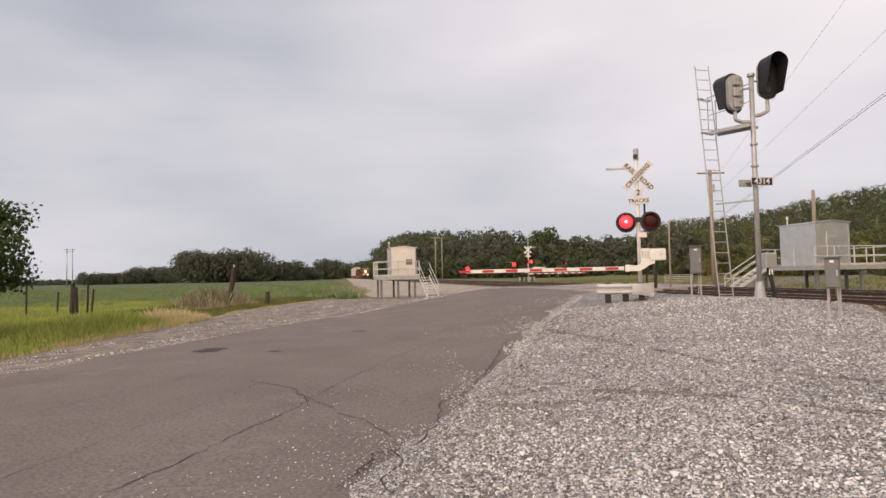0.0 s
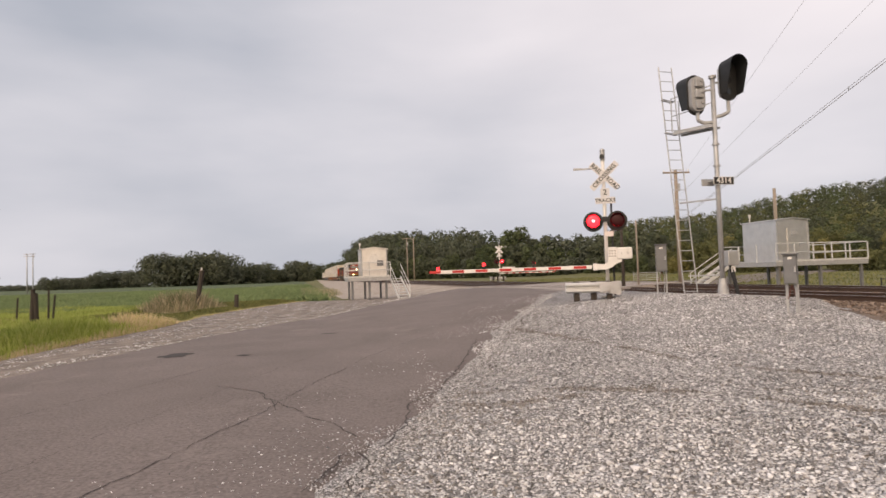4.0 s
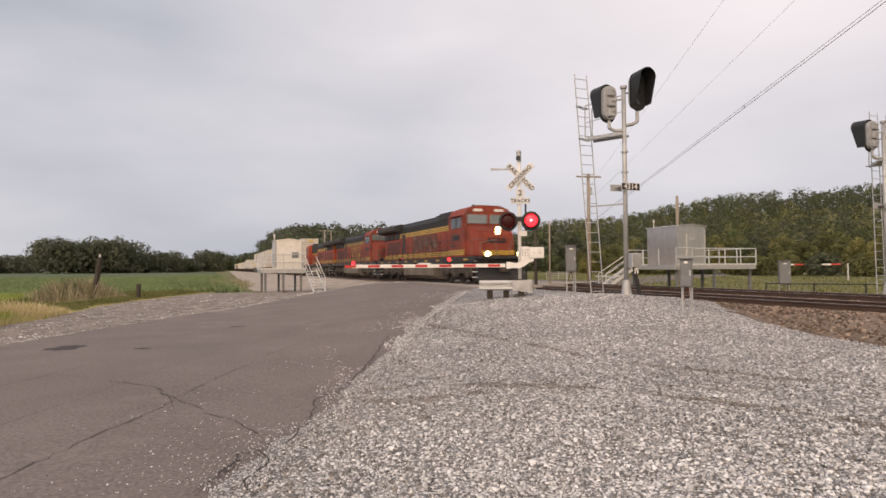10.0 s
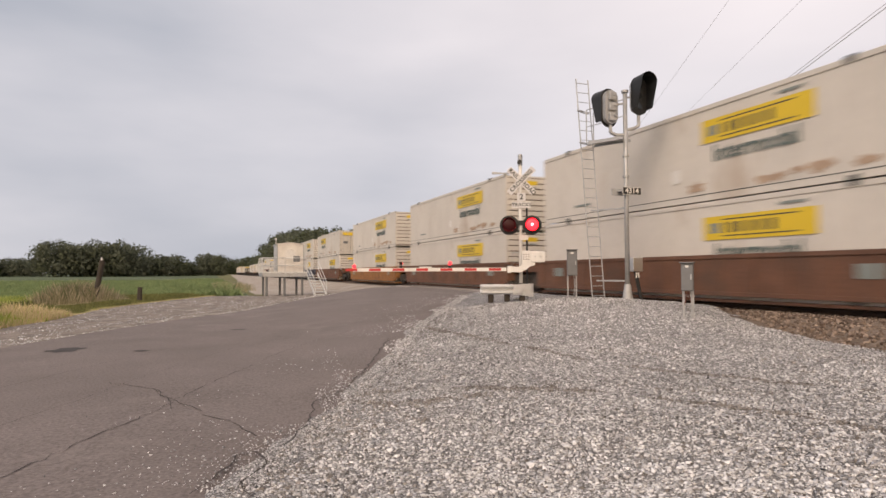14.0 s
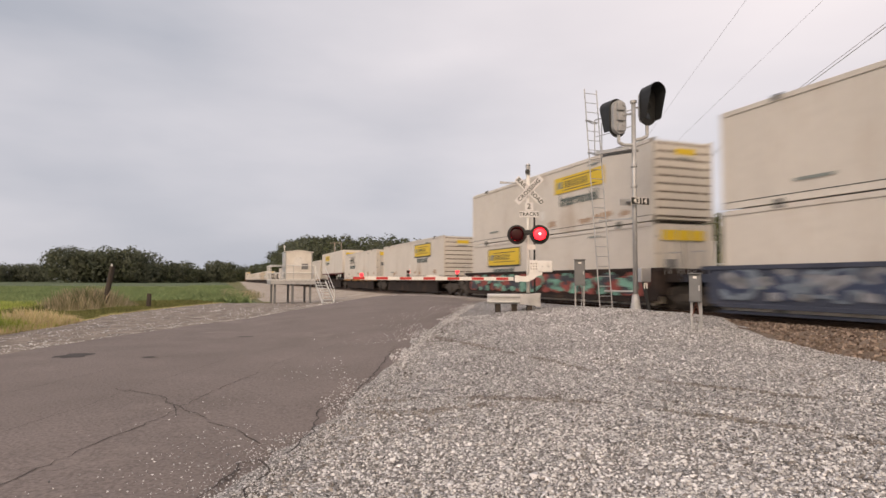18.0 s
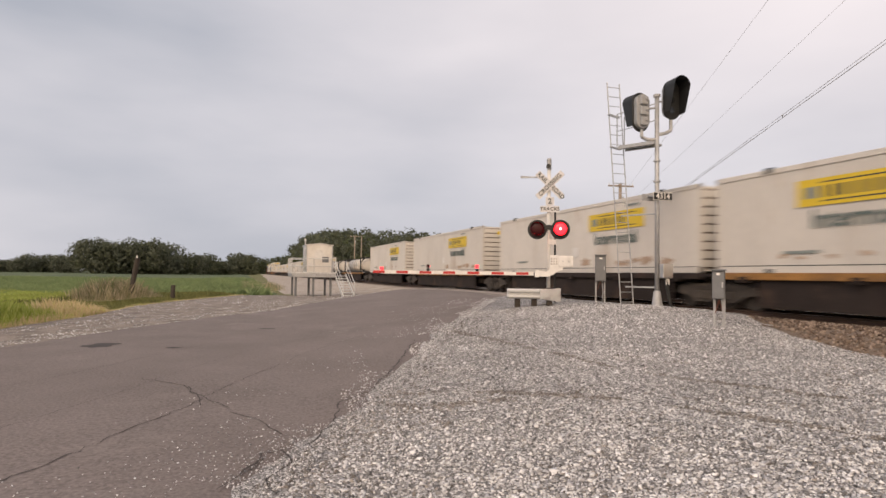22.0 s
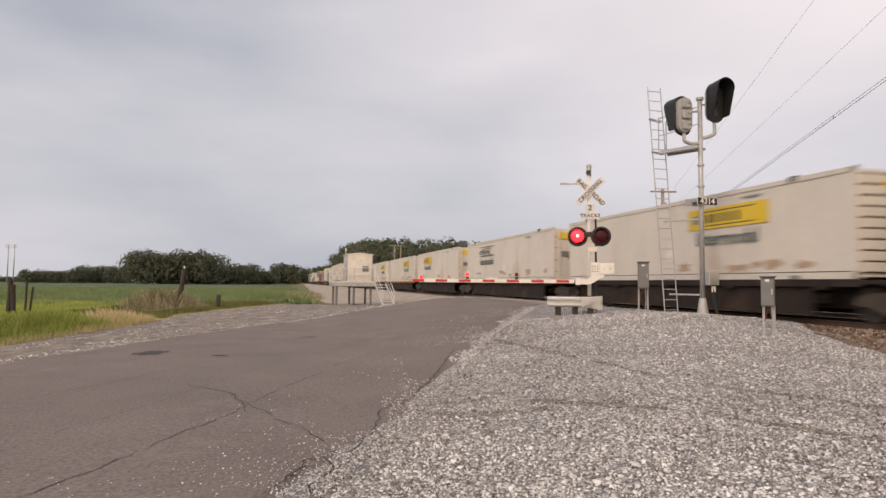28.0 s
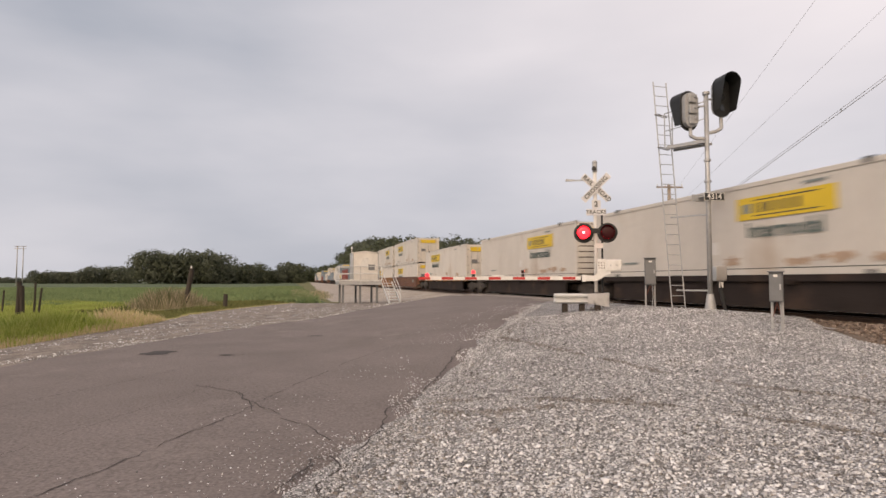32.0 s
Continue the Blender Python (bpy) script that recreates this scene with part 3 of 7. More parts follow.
# white gravel pad beside the road, up to the rails, and the shoulder on the other side
def sheet(name, grid, zfun, mat, label, bumps=0.02):
    verts, faces = [], []
    n = len(grid[0])
    for row in grid:
        for x, y in row:
            verts.append((x, y, zfun(x, y) + bumps * noise.noise(Vector((x * 1.3, y * 1.3, 1))) + bumps * 0.5 * noise.noise(Vector((x * 5, y * 5, 2)))))
    for i in range(len(grid) - 1):
        for j in range(n - 1):
            faces.append((i * n + j, i * n + j + 1, (i + 1) * n + j + 1, (i + 1) * n + j))
    return tagged(new(name, mesh_of(name, verts, faces, mat, True)), label, "gravel", kind="structure")


def build_pad():
    grid = []
    for y in steps((-12, 2, 1.0), (2, 22, 0.3), (22, 34, 1.0)):
        x0 = line_at(ROAD_R, y) - 0.25
        row = []
        for j in range(40):
            # far rim where the pad meets the ballast
            x1 = x0 + 0.3
            for _ in range(60):
                p = Vector((x1, y, 0))
                if p.dot(EU) > pad_right(p.dot(ES)):
                    break
                x1 += 0.4
            x1 = max(x1, x0 + 0.3)
            row.append((x0 + (x1 - x0) * j / 39, y))
        grid.append(row)

    def zf(x, y):
        mound = 0.0
        p = Vector((x, y, 0))
        s, u = p.dot(ES), p.dot(EU)
        mound += 0.10 * ramp(u, 8.6, 10.0) * ramp(-u, -13.2, -11.5) * ramp(s, 9.0, 11.5)
        rim = pad_right(s)
        mound -= 0.20 * ramp(u, rim - 0.5, rim)
        return ground_z(s, u) + mound + 0.0
    return sheet("gravel_pad", grid, zf, M_GRAVEL, "pale crushed limestone pad with wheel ruts"), zf


PAD, pad_z = build_pad()


def verge_limit(y):
    """x where the grass gives way to the gravel shoulder."""
    return line_at(((-8.6, -14), (-9.4, 7), (-10.2, 14), (-10.1, 19), (-9.6, 24), (-10.2, 30), (-9.4, 36), (-7.5, 47)), y)


def build_shoulder():
    grid = []
    for y in steps((-12, 2, 1.0), (2, 44, 0.4)):
        x1 = line_at(ROAD_L, y) + 0.25
        wide = x1 - verge_limit(y) + 0.35
        row = [(x1 - wide * (1 - j / 16) + (0.25 * noise.noise(Vector((0, y, 5))) if j == 0 else 0), y) for j in range(17)]
        grid.append(row)
    return sheet("gravel_shoulder", grid, lambda x, y: max(zat(x, y), -1) + 0.005, M_DIRT, "trodden dirt and gravel shoulder of the road")


SHOULDER = build_shoulder()


# ---- track bed, ties and rails ----
def along(s0, s1, d):
    out, s = [], s0
    while s < s1 - 1e-6:
        out.append(s)
        s += 20 if s < -100 else (d if s < 90 else (10 if s < CURVE_S else 25))
    return out + [s1]


def sweep(name, profile, spans, mat, parent=None, smooth=False):
    """A cross-section (u, z) swept along the line of the rails."""
    verts, faces, n = [], [], len(profile)
    for s in spans:
        for u, z in profile:
            p, _ = rail_point(s, u)
            verts.append((p.x, p.y, z))
    for i in range(len(spans) - 1):
        for j in range(n - 1):
            faces.append((i * n + j, i * n + j + 1, (i + 1) * n + j + 1, (i + 1) * n + j))
    ob = new(name, mesh_of(name, verts, faces, mat, smooth))
    if parent is not None:
        ob.parent = parent
    return ob


def build_bed():
    prof = [(10.3, -0.25), (11.4, 0.10), (12.6, 0.34), (13.5, 0.48), (17.5, 0.49), (21.3, 0.47), (22.4, 0.25), (23.8, -0.2)]
    verts, faces = [], []
    spans = along(-560, 900, 0.5)
    us = []
    for (u0, z0), (u1, z1) in zip(prof, prof[1:]):
        us += [(u0 + (u1 - u0) * k / 5, z0 + (z1 - z0) * k / 5) for k in range(5)]
    us.append(prof[-1])
    n = len(us)
    for s in spans:
        for u, z in us:
            p, _ = rail_point(s, u)
            verts.append((p.x, p.y, z + 0.05 * noise.noise(Vector((s * 1.6, u * 1.6, 0)))))
    for i in range(len(spans) - 1):
        for j in range(n - 1):
            faces.append((i * n + j, i * n + j + 1, (i + 1) * n + j + 1, (i + 1) * n + j))
    return tagged(new("track_bed", mesh_of("track_bed", verts, faces, M_BALLAST, True)), "brown stone ballast bed under two tracks", "track bed", kind="structure")


build_bed()
RAIL_PROFILE = [(-0.036, 0.0), (-0.036, -0.035), (-0.01, -0.05), (-0.01, -0.14), (-0.07, -0.165), (-0.07, -0.18)]


def build_track(uc, label):
    tr = thing("railway_track", label, "track", kind="structure")
    sp = along(-560, 900, 6.0)
    for side in (-0.755, 0.755):
        body = RAIL_PROFILE + [(-a, b) for a, b in RAIL_PROFILE[::-1]]
        sweep("rail", [(uc + side + a, RAIL_Z + b - 0.003) for a, b in body], sp, M_RAIL, tr)
        sweep("rail_head", [(uc + side - 0.030, RAIL_Z - 0.003), (uc + side - 0.026, RAIL_Z), (uc + side + 0.026, RAIL_Z), (uc + side + 0.030, RAIL_Z - 0.003)], sp, M_RAILTOP, tr)
    return tr


def build_crossing():
    """Worn pale panels between and beside the rails, where the road runs over them."""
    g = thing("level_crossing_surface", "pale worn crossing panels between the rails", "crossing", kind="structure")
    for u0, u1 in ((10.9, 12.6), (12.6, 14.44), (14.66, 15.94), (16.16, 17.5), (17.5, 18.84), (19.06, 20.34), (20.56, 22.6)):
        span = [s for s in np.arange(8, 70, 0.5) if line_at(ROAD_L, xy(s, (u0 + u1) / 2).y) - 0.4 < xy(s, (u0 + u1) / 2).x < line_at(ROAD_R, xy(s, (u0 + u1) / 2).y) + 0.9]
        s0, s1 = span[0], span[-1]
        n = max(3, round((s1 - s0) / 3.6))
        for i in range(n):
            a, b = s0 + (s1 - s0) * i / n + 0.02, s0 + (s1 - s0) * (i + 1) / n - 0.02
            bm = bmesh.new()
            top = []
            lift = 0.006 * noise.noise(Vector((a, u0, 0)))
            for s, u in ((a, u0), (b, u0), (b, u1), (a, u1)):
                slope = road_z(*xy(s, u).xy) + 0.05 if u < 12 else RAIL_Z + 0.018
                p = xy(s + 0.08 * noise.noise(Vector((s * 3, u, 1))), u)
                top.append(bm.verts.new((p.x, p.y, slope - 0.03 * (u > 12) + lift)))
            low = [bm.verts.new(v.co - Vector((0, 0, 0.15))) for v in top]
            bm.faces.new(top)
            for k in range(4):
                bm.faces.new((top[k], low[k], low[(k + 1) % 4], top[(k + 1) % 4]))
            part("panel", bm, M_CROSSING, g)
    return g


build_crossing()
TRACK1 = build_track(U1, "nearer of two railway tracks with worn steel rails")
TRACK2 = build_track(U2, "farther of two railway tracks with worn steel rails")


# ---- woods ----
LEAF_RNG = np.random.default_rng(7)


def clump_quads(c, size, d, rng):
    """Small bent leaf cards, roughly facing out of the crown."""
    n = len(c)
    nrm = d + rng.normal(scale=0.26, size=(n, 3))
    nrm /= np.linalg.norm(nrm, axis=1)[:, None]
    a = np.cross(nrm, rng.normal(size=(n, 3)))
    a /= np.linalg.norm(a, axis=1)[:, None]
    b = np.cross(nrm, a)
    s = size[:, None]
    V = np.stack([c - a * s - b * s * 0.5, c + a * s * 0.2 - b * s * 0.75, c + a * s + b * s * 0.3, c - a * s * 0.25 + b * s * 0.8], 1) 
    V[:, 1] += nrm * s * 0.25
    V[:, 3] += nrm * s * 0.2
    return V.reshape(-1, 3)


def puff_tree(x, y, z, h, w, puffs, cards, size, rng):
    """Leaf cards over the rounded boughs of one crown, and larger ones inside each bough."""
    out = []
    for k in range(puffs):
        q = (k + 0.5) / puffs
        a = k * 2.4 + rng.uniform(-0.4, 0.4)
        up = 0.12 + 0.76 * q
        reach = w * 0.5 * math.sqrt(max(0.05, 1 - (up * 1.55 - 0.62) ** 2)) * 0.62
        r = w * rng.uniform(0.20, 0.30) * (1.0 if q < 0.8 else 0.8)
        c0 = np.array([x + math.cos(a) * reach, y + math.sin(a) * reach, z + h * up * 0.94])
        d = rng.normal(size=(cards, 3))
        d[:, 2] = np.abs(d[:, 2]) * np.where(rng.random(cards) < 0.75, 1, -1)
        d /= np.linalg.norm(d, axis=1)[:, None]
        lump = 1 + 0.16 * np.sin(d @ rng.normal(scale=4.0, size=3) + k)
        c = c0 + d * (r * rng.uniform(0.86, 1.06, cards) * lump)[:, None] * np.array([1, 1, 0.85])
        out.append(clump_quads(c, rng.uniform(0.6, 1.3, cards) * size, d, rng))
        m = max(8, cards // 3)
        d = rng.normal(size=(m, 3))
        d /= np.linalg.norm(d, axis=1)[:, None]
        out.append(clump_quads(c0 + d * (r * rng.uniform(0.55, 0.78, m))[:, None], np.full(m, max(size * 1.5, r * 0.20)), d, rng))
    return np.concatenate(out)


def woods(name, trees, puffs, cards, label, size, mats):
    """trees: x, y, z, height, width. Each tree takes one of the leaf materials."""
    allv, tint = [], []
    for x, y, z, h, w in trees:
        V = puff_tree(x, y, z, h, w, puffs, cards, size * (0.7 + 0.3 * h / 14), LEAF_RNG)
        allv.append(V)
        tint += [int(LEAF_RNG.integers(0, len(mats)))] * (len(V) // 4)
    V = np.concatenate(allv)
    me = quads_mesh(name, V, np.arange(len(V)).reshape(-1, 4), mats[0])
    for m_ in mats[1:]:
        me.materials.append(m_)
    me.polygons.foreach_set("material_index", tint)
    return tagged(new(name, me), label, "woods", kind="stuff")


def wood_front(s):
    """u of the edge of the wood: it draws near the rails in the distance."""
    pts = ((-100, 96), (110, 94), (180, 78), (240, 58), (300, 38), (340, 31), (600, 31))
    for (a, ua), (b, ub) in zip(pts, pts[1:]):
        if s <= b:
            return ua + (ub - ua) * (s - a) / (b - a)
    return pts[-1][1]


# how high the tops of the trees stand over the horizon, degrees, by bearing
SKYLINE = ((-9.5, 0.8), (-8.6, 1.1), (-7.5, 2.4), (-6.3, 3.4), (-3.8, 3.55), (0, 3.9), (5.3, 4.0), (8, 3.2), (11.7, 3.4), (16.3, 3.0), (20, 3.1), (60, 3.4))


def wood_trees():
    rng = np.random.default_rng(3)
    front, near, hill = [], [], []
    for s in np.arange(-60, 520, 6.0):
        for row in range(3 if s < 150 else 4):
            u = wood_front(s) + row * 7.5 + rng.uniform(-2.5, 2.5)
            s2 = s + rng.uniform(-3, 3)
            p = xy(s2, u) if s2 < 400 else rail_point(s2, u)[0]
            r, az = math.hypot(p.x, p.y), math.degrees(math.atan2(p.x, p.y))
            top = np.interp(az, [q[0] for q in SKYLINE], [q[1] for q in SKYLINE])
            if az > 19:
                top += 0.7 * noise.noise(Vector((az * 0.23, 0, 4)))
            h = (r * math.tan(radians(top)) * (1.17 if s > 150 else 1.03) + 1.9) * rng.uniform(0.84, 1.05) * (0.46, 0.78, 0.95, 1.0)[row]
            if row == 0:
                u += 1.5
            h = max(3.0, h)
            w = h * rng.uniform(0.6, 0.85) if row else h * rng.uniform(0.9, 1.3)
            (front if s < 150 else near).append((p.x, p.y, ground_z(s2, u) - 0.3, h, max(w, 5.0)))
    # the trees that close the view where the line bends away
    for k in range(60):
        s2, u = rng.uniform(590, 700), rng.uniform(-6, 70)
        p = xy(s2, u)
        h = rng.uniform(13, 20)
        near.append((p.x, p.y, -0.6, h, h * rng.uniform(0.7, 1.0)))
    for az in np.arange(14, 84, 1.5):
        for r in np.arange(180, 350, 12):
            a2, r2 = az + rng.uniform(-0.8, 0.8), r + rng.uniform(-6, 6)
            p = Vector((math.sin(radians(a2)) * r2, math.cos(radians(a2)) * r2, 0))
            s2, u2 = p.dot(ES), p.dot(EU)
            if u2 < wood_front(s2) + 24:
                continue
            h = rng.uniform(8, 11.5)
            hill.append((p.x, p.y, hill_z(s2, u2) - 1.0, h, h * rng.uniform(0.7, 1.0)))
    return front, near, hill


FRONT_TREES, NEAR_TREES, HILL_TREES = wood_trees()
woods("edge_of_wood", FRONT_TREES, 13, 110, "bushy olive-green edge of the wood beyond the tracks", 0.19, (M_LEAF, M_LEAFOLIVE, M_LEAFGOLD, M_LEAFOLIVE, M_LEAFDARK, M_LEAFOLIVE))
woods("line_of_trees", NEAR_TREES, 11, 42, "dense dark green trees along the far line", 0.44, (M_LEAF, M_LEAFDARK, M_LEAFFAR, M_LEAFDARK))
woods("wooded_hill", HILL_TREES, 6, 42, "low hill covered in dark green trees", 0.29, (M_LEAFDARK, M_LEAF, M_LEAFDARK, M_LEAFOLIVE))


def lone_tree(x, y, z, h, w, label):
    t = thing("tree", label, "tree", pose(x, y, z))
    b = tube((0, 0, -0.5), (0, 0, h * 0.55), h * 0.025, h * 0.012, 10)
    for k in range(6):
        a = k * 1.05
        tube((0, 0, h * (0.25 + 0.05 * k)), (w * 0.3 * math.cos(a), w * 0.3 * math.sin(a), h * (0.5 + 0.06 * k)), h * 0.01, h * 0.004, 6, b)
    part("trunk", b, M_BARK, t)
    V = puff_tree(0, 0, h * 0.25, h * 0.75, w, 14, 80, 0.42, LEAF_RNG)
    ob = new("crown", quads_mesh("crown", V, np.arange(len(V)).reshape(-1, 4), M_LEAF))
    ob.parent = t
    return t


lone_tree(39.5, 228, 0, 19.5, 12, "tall dark tree standing over the edge of the wood")


def az_point(az, r):
    return math.sin(radians(az)) * r, math.cos(radians(az)) * r


def far_groves():
    rng = np.random.default_rng(5)
    out = []
    for a0, a1, r, h0, h1, w, step in ((-22.6, -16.2, 400, 16, 20.5, 0.95, 0.45), (-30.2, -26.6, 470, 6.5, 8.5, 1.2, 0.5), (-26.6, -23.0, 470, 9.5, 11.5, 1.2, 0.5), (-17.5, -15.5, 430, 9, 13, 1.1, 0.5), (-11.0, -9.4, 420, 12, 14.5, 0.95, 0.5), (-15.6, -13.0, 420, 11, 13, 1.0, 0.5), (-13, -11, 440, 7, 9, 1.2, 0.5), (-60, -30, 620, 3, 4.5, 2.2, 0.6)):
        for a in np.arange(a0, a1, step):
            for k in range(2):
                x, y = az_point(a + rng.uniform(-0.2, 0.2), r + 18 * k + rng.uniform(-8, 8))
                h = rng.uniform(h0, h1) * 1.16
                out.append((x, y, -0.9, h, h * w * rng.uniform(0.8, 1.1)))
    return out


woods("far_groves", far_groves(), 11, 46, "distant round-topped groves beyond the field", 0.46, (M_LEAFFAR, M_LEAFDARK, M_LEAFFAR))




M_RUST = material("rusty_red_steel", (0.20, 0.075, 0.055), 0.8, vary=0.3, scale=4, grain=30)


# ---- lettering ----
def letters(name, text, size, m, mat, parent, depth=0.004, spacing=1.0):
    cu = bpy.data.curves.new(name, "FONT")
    cu.body, cu.size, cu.extrude, cu.align_x, cu.align_y = text, size, depth, "CENTER", "CENTER"
    cu.space_character, cu.resolution_u, cu.offset = spacing, 3, size * 0.022
    tmp = bpy.data.objects.new(name, cu)
    scene.collection.objects.link(tmp)
    me = bpy.data.meshes.new_from_object(tmp.evaluated_get(bpy.context.evaluated_depsgraph_get()))
    bpy.data.objects.remove(tmp)
    bpy.data.curves.remove(cu)
    me.materials.clear()
    me.materials.append(mat)
    ob = new(name, me)
    ob.parent = parent
    ob.matrix_basis = m
    return ob


# ---- level crossing gates ----
FLIPS = []          # parts that turn with the flasher, with their first state


def flasher(parent, x, z, y, lit_first, face):
    """One round crossing lamp: disc, hood, and the turning two-sided roundel in it. face -1 looks towards -y."""
    lamp = part("signal_lamp", disc((x, y, z), (0, 1, 0), 0.305, 0.035, 32), M_BLACK, parent, "black round target of a crossing lamp")
    bm = bmesh.new()
    ring = 28
    r0, d0 = 0.225, 0.36
    for side in (0, 1):
        rr = r0 - 0.012 * side
        for i in range(ring):
            a, b = 2 * math.pi * i / ring, 2 * math.pi * (i + 1) / ring
            cut = lambda q: d0 * (0.55 + 0.45 * math.sin(q)) if math.sin(q) > -0.4 else d0 * 0.37
            vs = [(x + rr * math.cos(a), y + face * 0.018, z + rr * math.sin(a)), (x + rr * math.cos(b), y + face * 0.018, z + rr * math.sin(b)),
                  (x + rr * math.cos(b), y + face * cut(b), z + rr * math.sin(b)), (x + rr * math.cos(a), y + face * cut(a), z + rr * math.sin(a))]
            bm.faces.new([bm.verts.new(v) for v in vs])
    part("hood", bm, M_BLACK, lamp)
    me = bpy.data.meshes.new("roundel")
    bm = bmesh.new()
    n, rings = 24, 5
    for sgn, mi in ((-1, 0), (1, 1)):
        prev = None
        for k in range(rings + 1):
            q = k / rings
            row = [bm.verts.new((0.20 * q * math.cos(2 * math.pi * i / n), sgn * (0.006 + 0.055 * math.sqrt(max(0.0, 1 - q * q))), 0.20 * q * math.sin(2 * math.pi * i / n))) for i in range(n)]
            if prev:
                for i in range(n):
                    f_ = bm.faces.new((prev[i], prev[(i + 1) % n], row[(i + 1) % n], row[i]))
                    f_.material_index = 2 if (mi == 0 and k <= 1) else mi
            prev = row
    bm.to_mesh(me)
    bm.free()
    for mm in (M_REDGLOW, M_REDDARK, M_REDCORE):
        me.materials.append(mm)
    lens = new("roundel", me)
    lens.parent = lamp
    lens["label"] = "two-sided red lamp roundel of the flasher"
    lens.location = (x, y + face * 0.24, z)
    FLIPS.append((lens, Vector((x, y + face * 0.24, z)), lit_first, 0.0 if face < 0 else 180.0))
    return lamp


def crossing_gate(m, arm_len, label, both_sides=True, flip_order=(True, False)):
    g = thing("crossing_gate", label, "crossing gate", m)
    part("mast", tube((0, 0, 0.02), (0, 0, 4.62), 0.058, n=16), M_WHITE, g, "white-painted steel mast", True)
    b = box(0, 0, 0.03, 0.42, 0.42, 0.06, 0.01)
    part("base_plate", b, M_GALV, g)
    # bell and mast cap
    b = tube((0, 0, 4.30), (0, 0, 4.62), 0.075, n=16)
    tube((0, 0, 4.60), (0, 0, 4.66), 0.085, 0.06, 16, b)
    part("mast_cap", b, M_GALV, g, "grey ribbed cap of the mast")
    bell = part("bell", disc((-0.02, 0.0, 4.40), (0, 1, 0), 0.07, 0.24, 14), M_BLACK, g)
    # side bracket with a flat sign seen edge-on
    part("sign_bracket", box(-0.52, 0.02, 4.06, 0.78, 0.03, 0.05, 0.006), M_GALV, g)
    part("bracket_arm", tube((-0.9, 0.02, 4.10), (-0.05, 0.02, 4.02), 0.018, n=8), M_GALV, g)
    # crossbuck
    for ang, word, dz, yy in ((45, "CROSSING", 0, -0.112), (-45, ("RAIL", "ROAD"), 0, -0.090)):
        blade = part("crossbuck_blade", box(0, 0, 0, 1.12, 0.012, 0.205, 0.004), M_SIGN, g, "dull white crossbuck blade with black lettering")
        blade.matrix_basis = pose(0.03, yy, 3.79, 0, -ang, 0)
        face_m = lambda dx: pose(dx, -0.012, 0, 90, 0, 0)
        if ang > 0:
            letters("lettering", "CROSSING", 0.185, face_m(0), M_INK, blade, 0.003, 1.08)
        else:
            letters("lettering", "RAIL", 0.185, face_m(-0.33), M_INK, blade, 0.003, 1.05)
            letters("lettering", "ROAD", 0.185, face_m(0.34), M_INK, blade, 0.003, 1.05)
    sq = part("number_sign", box(0.03, -0.085, 3.27, 0.27, 0.012, 0.26, 0.004), M_SIGN, g)
    letters("lettering", "2", 0.24, pose(0.03, -0.094, 3.27, 90, 0, 0), M_INK, sq)
    tr = part("tracks_sign", box(0.03, -0.085, 3.02, 0.60, 0.012, 0.20, 0.004), M_SIGN, g, "white plate reading tracks")
    letters("lettering", "TRACKS", 0.155, pose(0.03, -0.094, 3.02, 90, 0, 0), M_INK, tr, 0.003, 1.1)
    # lamps on their crossarm
    part("lamp_crossarm", tube((-0.46, 0, 2.44), (0.46, 0, 2.44), 0.030, n=12), M_BLACK, g)
    b = box(0, 0, 2.44, 0.16, 0.16, 0.16, 0.02)
    part("junction_box", b, M_BLACK, g)
    for x, lit in ((-0.36, flip_order[0]), (0.36, flip_order[1])):
        flasher(g, x, 2.37, -0.10, lit, -1)
        if both_sides:
            flasher(g, x, 2.37, 0.10, lit, 1)
    part("identification_tag", box(0.10, -0.075, 1.97, 0.27, 0.006, 0.16, 0.003), M_WHITE, g)
    # gate mechanism, counterweight and arm
    b = box(0.17, -0.02, 1.32, 0.27, 0.42, 0.46, 0.03)
    mech = part("gate_mechanism", b, M_WHITE, g, "white cast gate mechanism with bolt holes")
    for i in range(3):
        for k in range(3):
            part("bolt", disc((0.09 + 0.08 * i, -0.236, 1.27 + 0.08 * k), (0, 1, 0), 0.018, 0.012, 8), M_REDDARK, mech)
    cw = part("counterweight", box(0.53, -0.20, 1.35, 0.46, 0.16, 0.36, 0.05), M_WHITE, g, "pale counterweight plate")
    for x, z in ((0.44, 1.35), (0.62, 1.35)):
        part("bolt", disc((x, -0.285, z), (0, 1, 0), 0.02, 0.02, 8), M_GALV, cw)
    neck = [(-0.30, 0.87), (-0.02, 0.86), (0.16, 0.94), (0.28, 1.04), (0.44, 1.09), (0.44, 1.21), (0.04, 1.21), (0.03, 1.10), (-0.08, 1.03), (-0.30, 1.05)]
    part("arm_neck", prism(neck, -0.245, -0.175), M_WHITE, g, "white curved neck holding the arm")
    part("arm_clamp", box(-0.36, -0.20, 0.955, 0.14, 0.10, 0.22, 0.02), M_WHITE, g)
    part("conduit", tube((0.20, 0.05, 0.02), (0.20, 0.05, 2.95), 0.032, n=10), M_BLACK, g)
    arm = part("gate_arm", box(-0.46 - arm_len / 2, -0.20, 0.955, arm_len, 0.03, 0.115, 0.006), M_WHITE, g, "lowered white arm with red stripes")
    n = int(arm_len / 0.78) + 1
    for i in range(n):
        cx = -0.62 - i * 0.78
        if -cx < 0.46 + arm_len:
            part("red_stripe", box(cx - 0.20, -0.2165, 0.955, 0.39, 0.004, 0.082), M_RED, arm)
